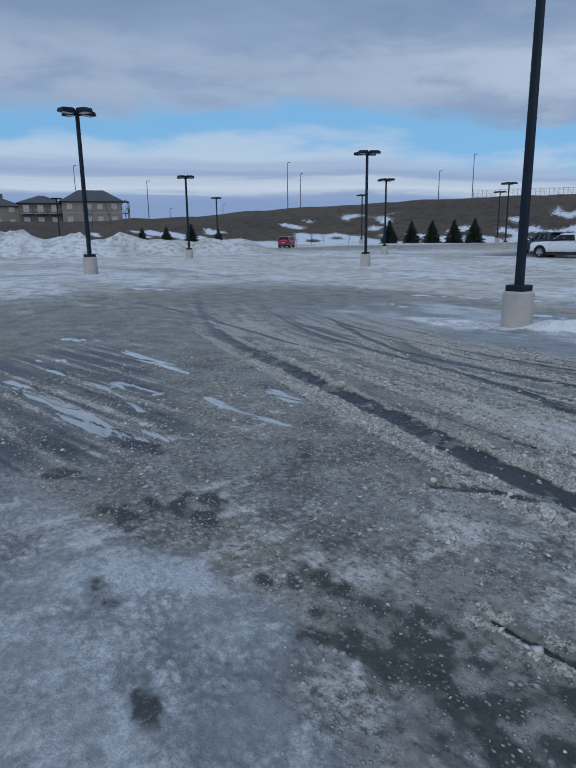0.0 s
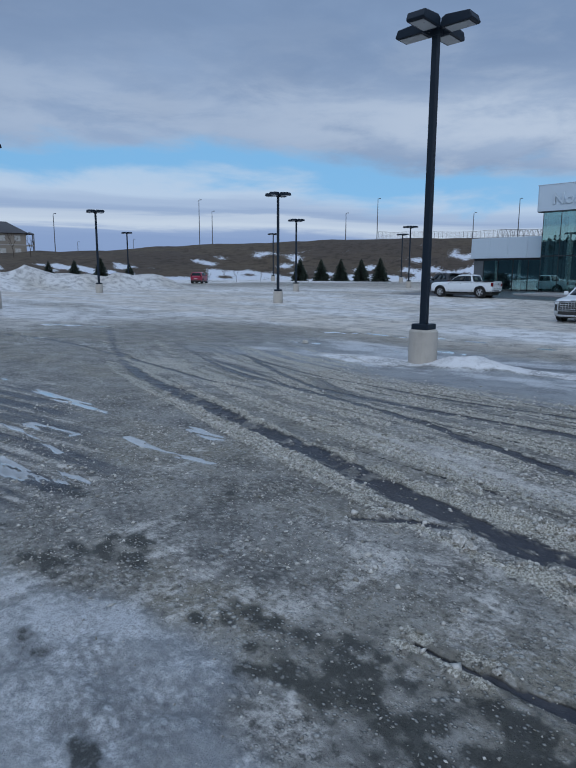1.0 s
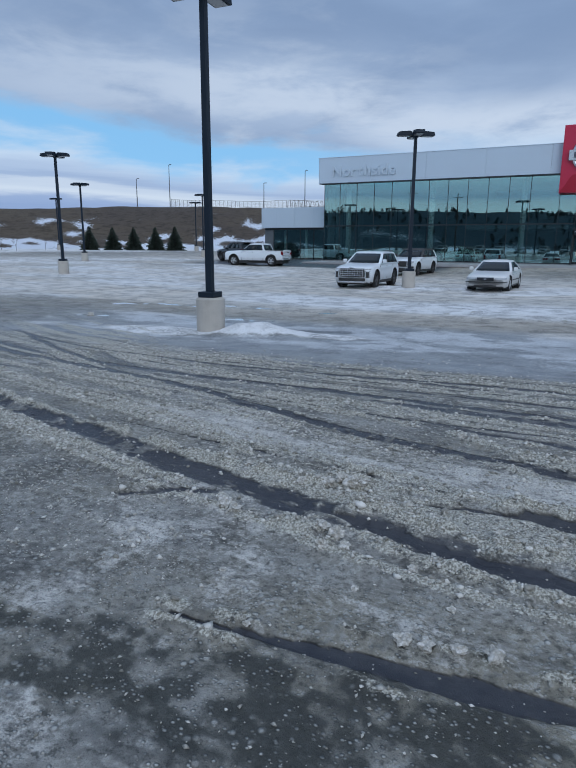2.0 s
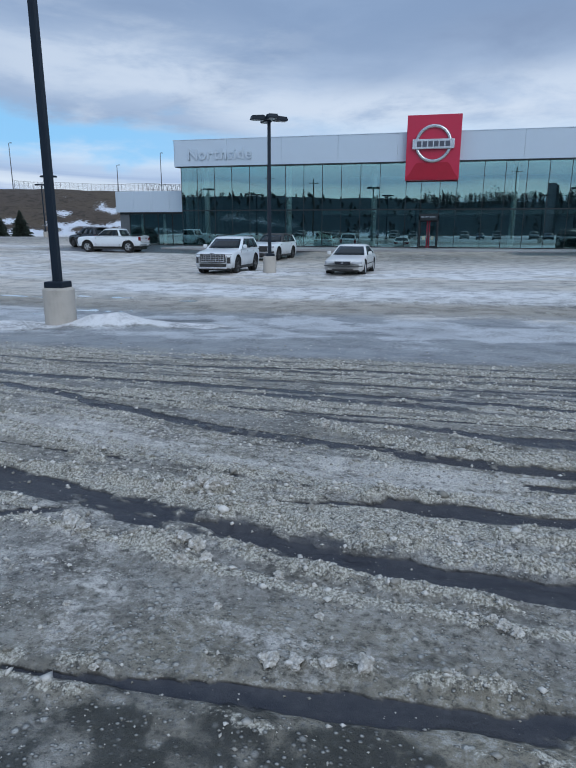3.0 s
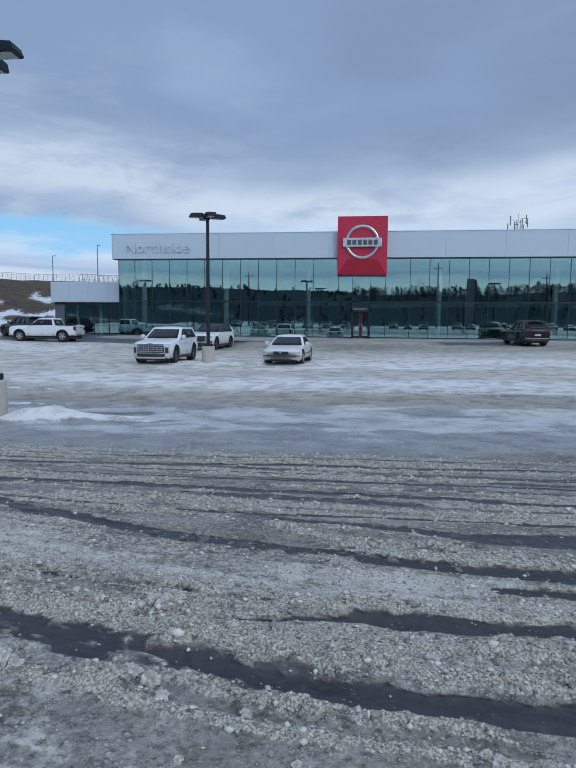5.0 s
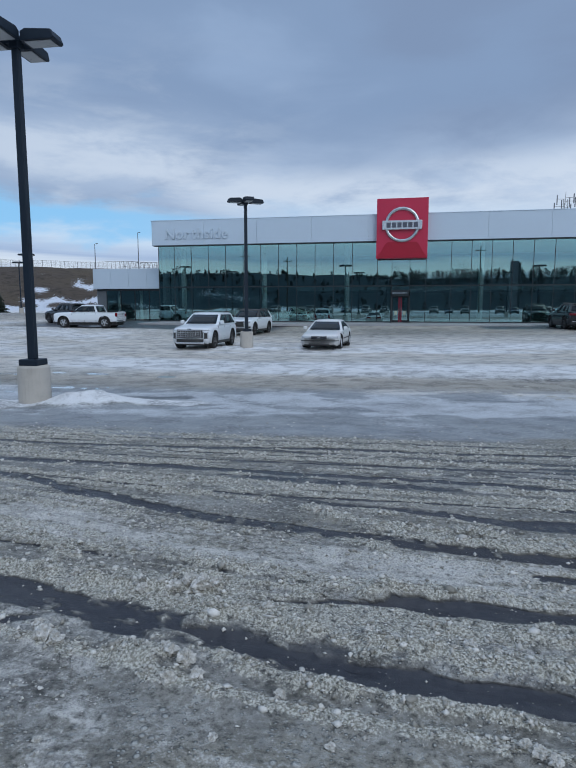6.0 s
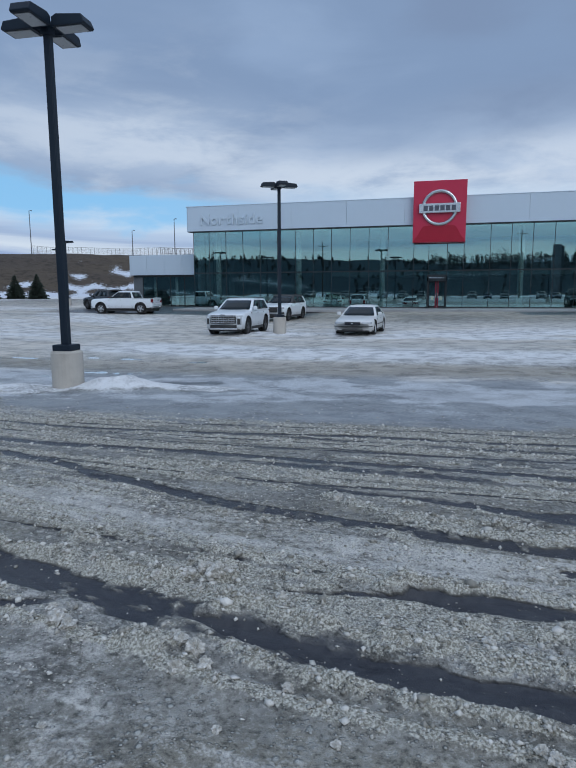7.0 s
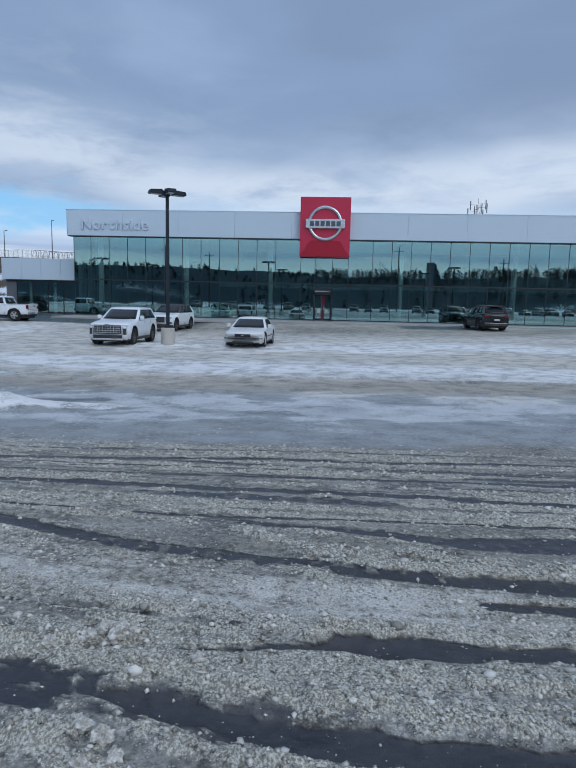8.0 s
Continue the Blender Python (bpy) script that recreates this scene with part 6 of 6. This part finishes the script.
def bare_tree(rng, height, bm, x, y, z, spread_=0.35):
    def grow(p, d, length, r, level):
        q = p + d * length
        tube(p, q, r, r * 0.6, 5 if level < 2 else 3, bm, False)
        if level == 4 or length < 0.12:
            return
        for k in range(3 if level < 3 else 2):
            ax = Vector((rng.uniform(-1, 1), rng.uniform(-1, 1), rng.uniform(0.1, 0.7)))
            grow(p.lerp(q, 0.55 + 0.45 * rng.random()), (d + ax * spread_ * 1.6).normalized(), length * rng.uniform(0.5, 0.75), r * 0.55, level + 1)
    grow(Vector((x, y, z - 0.2)), Vector((rng.uniform(-0.05, 0.05), rng.uniform(-0.05, 0.05), 1)).normalized(), height * 0.38, height * 0.012, 0)


def build_saplings():
    rng = random.Random(9)
    for x, y, hgt in ((57.5, 69.0, 2.6), (60.5, 67.0, 2.4), (54.6, 71.8, 2.2), (64.2, 63.6, 2.3), (58.8, 73.5, 3.0), (48, 128, 7.0), (51, 127, 6.0), (44.8, 130, 5.0), (66, 62.4, 2.0)):
        t = thing("sapling", Matrix.Translation((x, y, ground_z(x, y))), "leafless young tree standing in the snow", "tree", "bare saplings")
        bm = bmesh.new()
        bare_tree(rng, hgt, bm, 0, 0, 0)
        part("crown", bm, TWIG, t)


build_saplings()


# street lights along the hill crest
def build_street_lights():
    def one(hgt, m, first):
        s = thing("street_light", m, "tall thin street light on the hill crest", "street lamp", "street lights on the hill")
        part("pole", tube((0, 0, -0.4), (0, 0, hgt), 0.13, 0.075, 8), POLE_FAR, s)
        part("arm", tube((0, 0, hgt - 0.1), (0.0, -0.3, hgt + 0.04), 0.05, 0.04, 6), POLE_FAR, s)
        part("lamp_head", box(-0.14, 0.14, -0.75, -0.25, hgt - 0.02, hgt + 0.14, 0.03), POLE_FAR, s)
        return s
    rows = [(98.7, 133.4, 21.2), (102.6, 132.9, 18.6), (64.8, 146.2, 16.2), (127.1, 106.6, 18.1), (130.7, 98.9, 21.5), (53.6, 166.5, 21.2), (145.2, 79.3, 17.6), (145.5, 67.5, 20.2), (100, 207, 13.1), (122, 206.6, 14.9)]
    for i, (x, y, top) in enumerate(rows):
        z = ground_z(x, y)
        one(top - z, pose(x, y, z, 0, 0, 40 + 25 * (i % 3)), False)


build_street_lights()


def build_fence():
    f = thing("chain_link_fence", Matrix.Identity(4), "pale wire mesh fence with posts along the hill crest", "fence")
    pts = []
    for i in range(46):
        az = 37.0 - 0.36 * i
        r = 168 + 6 * math.sin(i * 0.12)
        x, y = r * math.cos(radians(az)), r * math.sin(radians(az))
        pts.append(Vector((x, y, ground_z(x, y))))
    for p in pts:
        part("post", tube(p - Vector((0, 0, 0.3)), p + Vector((0, 0, 2.1)), 0.05, n=6), POLE_FAR, f)
    rails = bmesh.new()
    wires = bmesh.new()
    for a, b in zip(pts, pts[1:]):
        for z in (2.05, 0.15):
            tube(a + Vector((0, 0, z)), b + Vector((0, 0, z)), 0.035, n=5, bm=rails)
        for k in range(1, 6):
            tube(a.lerp(b, k / 6) + Vector((0, 0, 0.1)), a.lerp(b, k / 6) + Vector((0, 0, 2.05)), 0.012, n=3, bm=wires)
        for k in range(1, 5):
            tube(a + Vector((0, 0, 0.4 * k)), b + Vector((0, 0, 0.4 * k)), 0.010, n=3, bm=wires)
    tagged(part("rail", rails, POLE_FAR, f), kind="stuff")
    tagged(part("wire_mesh", wires, POLE_FAR, f), kind="stuff")
    # hoop frame on the wing's roof line
    h = thing("hoop_frame", Matrix.Identity(4), "pale hooped wire frame standing on the hill crest", "frame")
    hoops = []
    for i in range(9):
        az = radians(26.3 - 0.42 * i)
        x0, y0 = 163 * math.cos(az), 163 * math.sin(az)
        z0 = ground_z(x0, y0) + 0.1
        hoops.append(Vector((x0, y0, z0)))
        for k in range(8):
            a0, a1 = math.pi * k / 8, math.pi * (k + 1) / 8
            part("hoop", tube((x0, y0 - 0.55 * math.cos(a0), z0 + 1.9 * math.sin(a0)), (x0, y0 - 0.55 * math.cos(a1), z0 + 1.9 * math.sin(a1)), 0.05, n=5), POLE_FAR, h)
    for a, b in zip(hoops, hoops[1:]):
        part("rail", tube(a + Vector((0, 0, 1.9)), b + Vector((0, 0, 1.9)), 0.045, n=5), POLE_FAR, h)
        part("rail", tube(a + Vector((0, 0, 0.5)), b + Vector((0, 0, 0.5)), 0.035, n=5), POLE_FAR, h)


build_fence()


def build_mast():
    s = thing("antenna_mast", pose(104.8, -24.0, -0.7), "lattice phone mast with panel antennas behind the showroom", "antenna mast")
    for k in range(3):
        a = 2 * math.pi * k / 3
        part("leg", tube((0.9 * math.cos(a), 0.9 * math.sin(a), 0), (0.35 * math.cos(a), 0.35 * math.sin(a), 19.2), 0.035, n=6), POLE_FAR, s)
        for i in range(12):
            b = 2 * math.pi * (k + 1) / 3
            r0, r1 = 0.9 - 0.045 * i, 0.9 - 0.045 * (i + 1)
            part("brace", tube((r0 * math.cos(a), r0 * math.sin(a), 1.6 * i), (r1 * math.cos(b), r1 * math.sin(b), 1.6 * (i + 1)), 0.016, n=4), POLE_FAR, s)
    for dx, dy, z0 in ((-0.3, 1.3, 18.3), (-0.2, -1.2, 18.5), (0.2, 0.5, 17.6), (-0.5, -0.5, 17.9), (0.1, 1.6, 17.2), (0.2, -1.5, 18.0), (0.3, -0.9, 17.0)):
        part("panel_antenna", box(dx - 0.08, dx + 0.08, dy - 0.07, dy + 0.07, z0, z0 + 1.5, 0.03), POLE_FAR, s)
        part("stand_off", tube((0, 0, z0 + 0.9), (dx, dy, z0 + 0.9), 0.025, n=5), POLE_FAR, s)
    part("whip", tube((0, 0, 19.0), (0, 0, 20.3), 0.03, n=5), POLE_FAR, s)


build_mast()

# ---------------------------------------------------------------- apartment house on the rise
SIDING = worn("tan_siding", (0.30, 0.265, 0.22), (0.22, 0.195, 0.165), 0.8, grain=3, stain=0.2, bump=0.1)
SIDING_DARK = worn("brown_siding", (0.16, 0.14, 0.12), (0.11, 0.10, 0.09), 0.8, grain=3, stain=0.2)
SHINGLE = worn("grey_roof_shingle", (0.085, 0.09, 0.10), (0.05, 0.052, 0.06), 0.9, grain=2, stain=0.15)
WIN = worn("curtained_window", (0.60, 0.60, 0.56), (0.3, 0.3, 0.29), 0.15, grain=1, bump=0)
WIN_TRIM = worn("pale_window_trim", (0.40, 0.385, 0.36), (0.30, 0.29, 0.27), 0.6, grain=4, bump=0)


def hip_roof(x0, x1, y0, y1, z, rise, over=0.7):
    bm = bmesh.new()
    x0, x1, y0, y1 = x0 - over, x1 + over, y0 - over, y1 + over
    run = min(x1 - x0, y1 - y0) / 2
    lo = [bm.verts.new(v) for v in ((x0, y0, z), (x1, y0, z), (x1, y1, z), (x0, y1, z))]
    if x1 - x0 > y1 - y0:
        r = [bm.verts.new((x0 + run * 0.9, (y0 + y1) / 2, z + rise)), bm.verts.new((x1 - run * 0.9, (y0 + y1) / 2, z + rise))]
        fs = [(lo[0], lo[1], r[1], r[0]), (lo[1], lo[2], r[1]), (lo[2], lo[3], r[0], r[1]), (lo[3], lo[0], r[0])]
    else:
        r = [bm.verts.new(((x0 + x1) / 2, y0 + run * 0.9, z + rise)), bm.verts.new(((x0 + x1) / 2, y1 - run * 0.9, z + rise))]
        fs = [(lo[0], lo[1], r[0]), (lo[1], lo[2], r[1], r[0]), (lo[2], lo[3], r[1]), (lo[3], lo[0], r[0], r[1])]
    for f in fs:
        bm.faces.new(f)
    bm.faces.new(lo[::-1])
    bmesh.ops.recalc_face_normals(bm, faces=bm.faces[:])
    return bm


def build_apartments():
    """Local frame: the near gable end faces -y; x runs to the right along it."""
    g = ground_z(57.5, 160.0)
    a = thing("apartment_building", pose(55.6, 160.4, g - 0.9, 0, 0, -18), "tan two-storey apartment block with a grey hipped roof", "building", kind="")

    def block(x0, x1, y0, y1, wall_h, rise, mat):
        part("wall", box(x0, x1, y0, y1, -1.5, wall_h), mat, a)
        part("roof", hip_roof(x0, x1, y0, y1, wall_h, rise), SHINGLE, a)

    def window(x, y, z, wide=1.25, tall=1.25, face="y"):
        w = thing_part("window", a, Matrix.Translation((x, y, z)) if face == "y" else Matrix.Translation((x, y, z)) @ pose(0, 0, 0, 0, 0, -90))
        part("window_frame", box(-wide / 2 - 0.1, wide / 2 + 0.1, -0.06, 0.05, -0.1, tall + 0.1), WIN_TRIM, w)
        part("pane", box(-wide / 2, -0.05, -0.08, -0.062, 0, tall), WIN, w)
        part("pane", box(0.05, wide / 2, -0.08, -0.062, 0, tall), WIN, w)

    block(-7.4, 7.4, 0, 9.5, 6.0, 3.1, SIDING)
    part("floor_band", box(-7.42, 7.42, -0.05, 0.0, 3.0, 3.25), WIN_TRIM, a)
    for z in (0.9, 4.1):
        for x in (-5.6, -0.9, 1.9, 5.4):
            window(x, -0.01, z)
    # corner balconies with posts
    for z in (0.0, 3.1):
        d = part("balcony", box(7.4, 9.4, 0.3, 4.5, z - 0.12, z + 0.08), WIN_TRIM, a)
        for k in range(8):
            part("baluster", box(9.3, 9.36, 0.4 + 0.56 * k, 0.45 + 0.56 * k, z + 0.08, z + 1.0), SIDING_DARK, d)
        part("hand_rail", box(9.28, 9.38, 0.3, 4.5, z + 1.0, z + 1.08), SIDING_DARK, d)
    for y in (0.4, 4.4):
        part("post", box(9.2, 9.4, y - 0.1, y + 0.1, -1, 6.0), SIDING_DARK, a)
    part("porch_roof", hip_roof(7.4, 9.3, 0.2, 4.6, 5.95, 0.5, 0.2), SHINGLE, a)
    # long wing running back and away
    block(-18, -7.4, 3.5, 14, 5.7, 2.2, SIDING_DARK)
    for z in (0.0, 3.1):
        for x in (-16.2, -12.8, -9.4):
            d = part("balcony", box(x - 1.4, x + 1.4, 2.2, 3.5, z - 0.12, z + 0.08), WIN_TRIM, a)
            part("hand_rail", box(x - 1.4, x + 1.4, 2.2, 2.28, z + 0.9, z + 1.0), WIN_TRIM, d)
            for k in range(7):
                part("baluster", box(x - 1.38 + 0.45 * k, x - 1.34 + 0.45 * k, 2.2, 2.26, z + 0.08, z + 0.9), WIN_TRIM, d)
            window(x, 3.48, z + 0.4, 1.3, 1.7)
    block(-29, -18, 12, 24, 5.4, 2.4, SIDING)
    for z in (0.8, 3.9):
        for x in (-27, -24, -20.5):
            window(x, 11.99, z, 1.2, 1.2)
    block(-46, -29, 20, 34, 5.2, 2.4, SIDING_DARK)
    for z in (0.8, 3.8):
        for x in (-43, -38, -32):
            window(x, 19.99, z, 1.2, 1.2)
    part("chimney", box(-23.6, -22.8, 16, 16.8, 7.0, 8.8, 0.03), SIDING_DARK, a)


build_apartments()

# ---------------------------------------------------------------- behind the camera: what the showroom glass mirrors
def build_woods():
    rng = random.Random(21)
    bm = bmesh.new()
    spots = [(-98 - 62 * rng.random(), -200 + 420 * rng.random()) for _ in range(560)] + [(-132 - 44 * rng.random(), -200 + 215 * rng.random()) for _ in range(520)]
    foot = sampled(np.array([p[0] for p in spots]), np.array([p[1] for p in spots]), 1)[0]
    for (x, y), z0 in zip(spots, foot):
        hgt = rng.uniform(2.4, 4.4) * (0.45 if y > 6 else 1.0) * (1.5 if rng.random() < 0.05 else 1.0)
        conifer = rng.random() < 0.35
        for k in range(95):
            f = rng.random() ** 0.8
            rad = ((hgt * 0.2 * (1 - f) + 0.15) if conifer else hgt * 0.42 * math.sin(math.pi * min(0.97, 0.12 + 0.85 * f))) * rng.random() ** 0.5
            an = rng.random() * 6.283
            c = Vector((x + rad * math.cos(an), y + rad * math.sin(an), z0 + hgt * f))
            s = rng.uniform(0.16, 0.42)
            vs = [bm.verts.new(c + Vector((rng.uniform(-s, s), rng.uniform(-s, s), rng.uniform(-s, s)))) for _ in range(3)]
            bm.faces.new(vs)
        trunk = [bm.verts.new((x + dx, y + dy, z0 + dz)) for dx, dy, dz in ((0, -0.08, -0.5), (0, 0.08, -0.5), (0, 0.0, hgt))]
        bm.faces.new(trunk)
    o = part("distant_woods", bm, WOODS)
    tagged(o, "dark belt of bare and evergreen trees across the road", "woods", kind="stuff")


w = Mat("winter_woods", rough=0.95)
w.color(w.mix(w.island(), (0.022, 0.028, 0.031), (0.060, 0.062, 0.060)))
WOODS = w.m
build_woods()


def build_behind():
    for x, y, hgt, name in ((-58, 44, 16, ""), (-62, 33, 15, ""), (-60, -18, 17, ""), (-70, -48, 15, "")):
        s = thing("utility_pole", pose(x, y, ground_z(x, y), 0, 0, 0), "weathered wooden utility pole beside the road", "utility pole", "utility poles")
        part("pole", tube((0, 0, -0.5), (0, 0, hgt), 0.2, 0.13, 8), BARK, s)
        part("cross_arm", box(-0.08, 0.08, -1.3, 1.3, hgt - 1.2, hgt - 1.05), BARK, s)
        for dy in (-1.15, 0.5, 1.15):
            part("insulator", tube((0, dy, hgt - 1.05), (0, dy, hgt - 0.8), 0.06, 0.04, 6), CHROME, s)
    s = thing("pylon_sign", pose(-58, -26, ground_z(-58, -26)), "tall dark roadside sign slab", "sign")
    part("slab", box(-0.35, 0.35, -1.0, 1.0, -0.3, 13.0, 0.05), POLE_FAR, s)
    part("slab_trim", box(-0.38, 0.38, -1.6, -1.02, -0.3, 12.6, 0.04), DARK_WALL, s)
    donors = [vehicle("suv", SUV, GREY_PAINT, on_ground(-42, -6, 5), "grey SUV parked in the row across the lot", "car", "parked row across the lot"),
              vehicle("sedan", dict(SEDAN), BLUE_PAINT, on_ground(-42, -9.4, 5), "dark blue saloon parked in the row across the lot", "car", "parked row across the lot"),
              vehicle("pickup_truck", PICKUP, GREY_PAINT, on_ground(-42, -13, 5), "grey pickup parked in the row across the lot", "pickup", "parked row across the lot")]
    rng = random.Random(6)
    y = -17.0
    for i in range(14):
        y -= rng.uniform(3.0, 3.9)
        copy_thing(donors[i % 3], on_ground(-42 + rng.uniform(-0.5, 0.5), y, 5 + rng.uniform(-3, 3)))
    y = 0.0
    for i in range(7):
        y += rng.uniform(3.4, 6.0)
        copy_thing(donors[(i * 2) % 3], on_ground(-44 + rng.uniform(-0.6, 0.6), y, 5 + rng.uniform(-3, 3)))


build_behind()

# ---------------------------------------------------------------- crushed ice
SLUSH = Mat("crushed_ice", rough=0.45)
tone = SLUSH.mix(SLUSH.island(), (0.20, 0.192, 0.16), (0.72, 0.70, 0.65))
SLUSH.color(SLUSH.mix(SLUSH.math("MULTIPLY", SLUSH.smooth(SLUSH.noise(90, 4), 0.55, 0.75), 0.5), tone, (0.22, 0.19, 0.14)))
SLUSH.bump(SLUSH.noise(60, 3), 0.4, 0.01)
SLUSH = SLUSH.m


def pebble(level):
    """Corners and triangles of a rough round grain: 8 faces, or 20 for the larger ones."""
    bm = bmesh.new()
    if level:
        bmesh.ops.create_icosphere(bm, subdivisions=1, radius=1.0)
    else:
        for p in ((1, 0, 0), (-1, 0, 0), (0, 1, 0), (0, -1, 0), (0, 0, 1), (0, 0, -1)):
            bm.verts.new(p)
        bm.verts.ensure_lookup_table()
        for a in (0, 1):
            for b in (2, 3):
                for c in (4, 5):
                    bm.faces.new([bm.verts[k] for k in ((a, b, c) if (a + b + c) % 2 == 0 else (a, c, b))])
    bm.verts.index_update()
    v = np.array([p.co[:] for p in bm.verts])
    f = np.array([[q.index for q in p.verts] for p in bm.faces])
    bm.free()
    return v, f


def grains(name, x, y, z, size, level, rng, label):
    v, f = pebble(level)
    k = len(x)
    j = 1 + (0.22 if level else 0.4) * rng.normal(size=(k, len(v), 1))
    sq = np.stack([rng.uniform(0.7, 1.4, k), rng.uniform(0.7, 1.4, k), rng.uniform(0.5, 0.95, k)], 1)
    P = v[None] * j * size[:, None, None] * sq[:, None, :] + np.stack([x, y, z + size * 0.25], 1)[:, None, :]
    F = f[None] + (np.arange(k) * len(v))[:, None, None]
    me = bpy.data.meshes.new(name)
    P, F = P.reshape(-1, 3), F.reshape(-1, 3)
    me.vertices.add(len(P))
    me.vertices.foreach_set("co", P.astype(np.float32).ravel())
    me.loops.add(F.size)
    me.loops.foreach_set("vertex_index", F.astype(np.int32).ravel())
    me.polygons.add(len(F))
    me.polygons.foreach_set("loop_start", (np.arange(len(F)) * 3).astype(np.int32))
    me.update(calc_edges=True)
    me.materials.append(SLUSH)
    tagged(new(name, me), label, "ice", kind="stuff")


def build_crumbs():
    rng = np.random.default_rng(12)
    n = 560000
    x = 0.9 + 9.4 * rng.random(n) ** 1.35
    y = -3.6 + 11.5 * rng.random(n)
    keep = np.hypot(x, y) > 1.3
    x, y = x[keep], y[keep]
    z, snow, wet, grass, pool, rut, slush, silt, fresh, mud, glaze = sampled(x, y)
    heap = fbm(x / 0.5, y / 0.8, 131, 4)
    strewn = smoothstep(heap, 0.40, 0.66) * smoothstep(x + 0.3 * y, 1.9, 3.0) * (1 - smoothstep(x, 8.5, 9.6))
    want = np.maximum(slush ** 1.5, 0.46 * strewn * (1 - 0.75 * smoothstep(x, 4.6, 6.0))) * (1 - pool) * (1 - 0.9 * rut) * (1 - 0.5 * smoothstep(wet, 0.6, 0.9))
    keep = rng.random(len(x)) < (want * 0.36 + 0.022) * (1 - 0.3 * mud) * (1 - 0.6 * glaze) + 0.03 * mud
    x, y, z, slush, strewn = x[keep], y[keep], z[keep], slush[keep], strewn[keep]
    size = 0.0046 * np.exp(rng.normal(0, 0.60, len(x))) * (0.75 + 0.05 * np.hypot(x, y)) * (0.8 + 0.9 * slush)
    fat = rng.random(len(x)) < (0.05 * (slush > 0.4) + 0.012 * strewn) * (1 - 0.6 * smoothstep(x, 4.5, 6.5))
    size = np.where(fat, 0.013 * np.exp(rng.normal(0, 0.35, len(x))), np.minimum(size, 0.018))
    size = np.minimum(size, 0.034)
    for name, level, pick, label in (("ice_crumbs", 0, ~fat, "crumbs of crushed grey-white ice strewn over the lot"), ("ice_clods", 1, fat, "clods of pale refrozen slush along the wheel ruts")):
        grains(name, x[pick], y[pick], z[pick], size[pick], level, rng, label)


build_crumbs()


LUMP = Mat("refrozen_slush", rough=0.6)
LUMP.color(LUMP.mix(LUMP.smooth(LUMP.noise(45, 5, 0.7), 0.35, 0.7), (0.34, 0.325, 0.28), (0.72, 0.70, 0.66)))
LUMP.bump(LUMP.noise(120, 4), 0.6, 0.01)
LUMP = LUMP.m


def build_lumps():
    rng = random.Random(31)
    spots = [(3.18, 1.71, 0.085), (3.14, 1.62, 0.055), (3.26, 1.80, 0.05), (3.03, 0.82, 0.055), (3.10, 0.90, 0.06), (2.96, 0.94, 0.055), (2.97, 0.41, 0.04), (2.35, 0.29, 0.055), (2.36, 0.19, 0.05), (2.37, 0.06, 0.045), (2.385, -0.085, 0.055), (3.83, 1.08, 0.085), (3.86, 1.16, 0.07), (3.79, 1.24, 0.06), (3.84, 1.00, 0.05), (3.73, 1.42, 0.05), (3.9, 1.95, 0.05),
             (2.81, -0.65, 0.045), (2.84, -0.60, 0.04), (2.78, -0.70, 0.04), (3.15, 1.0, 0.05), (3.2, 1.05, 0.045), (2.66, 0.62, 0.03), (2.7, 0.15, 0.03), (5.45, 0.62, 0.06), (5.38, 0.50, 0.055), (5.2, -0.3, 0.045), (5.18, -0.62, 0.05), (3.5, -0.46, 0.05), (3.47, -0.58, 0.045), (3.62, 0.62, 0.04), (3.52, 0.05, 0.04), (12.35, 11.85, 0.13), (2.15, 0.95, 0.025), (2.5, 1.3, 0.025)]
    for i, (x, y, s) in enumerate(spots):
        bm = bmesh.new()
        bmesh.ops.create_icosphere(bm, subdivisions=3, radius=0.62 * s)
        for v in bm.verts:
            n = v.co / s
            v.co *= 1 + noise.noise(n * 2.2 + Vector((i * 3.1, 1, 0))) * 0.75 + noise.noise(n * 5 + Vector((0, i, 2))) * 0.45 + noise.noise(n * 11 + Vector((i, 0, 4))) * 0.22
            v.co.z *= 0.75
        o = part("ice_lump", bm, LUMP, None, "", False)
        o.matrix_basis = pose(x, y, ground_z(x, y) + s * 0.22, 0, 0, rng.uniform(0, 360))
        tagged(o, "lump of dirty white refrozen slush on the icy lot", "ice lump", "loose ice lumps")


build_lumps()
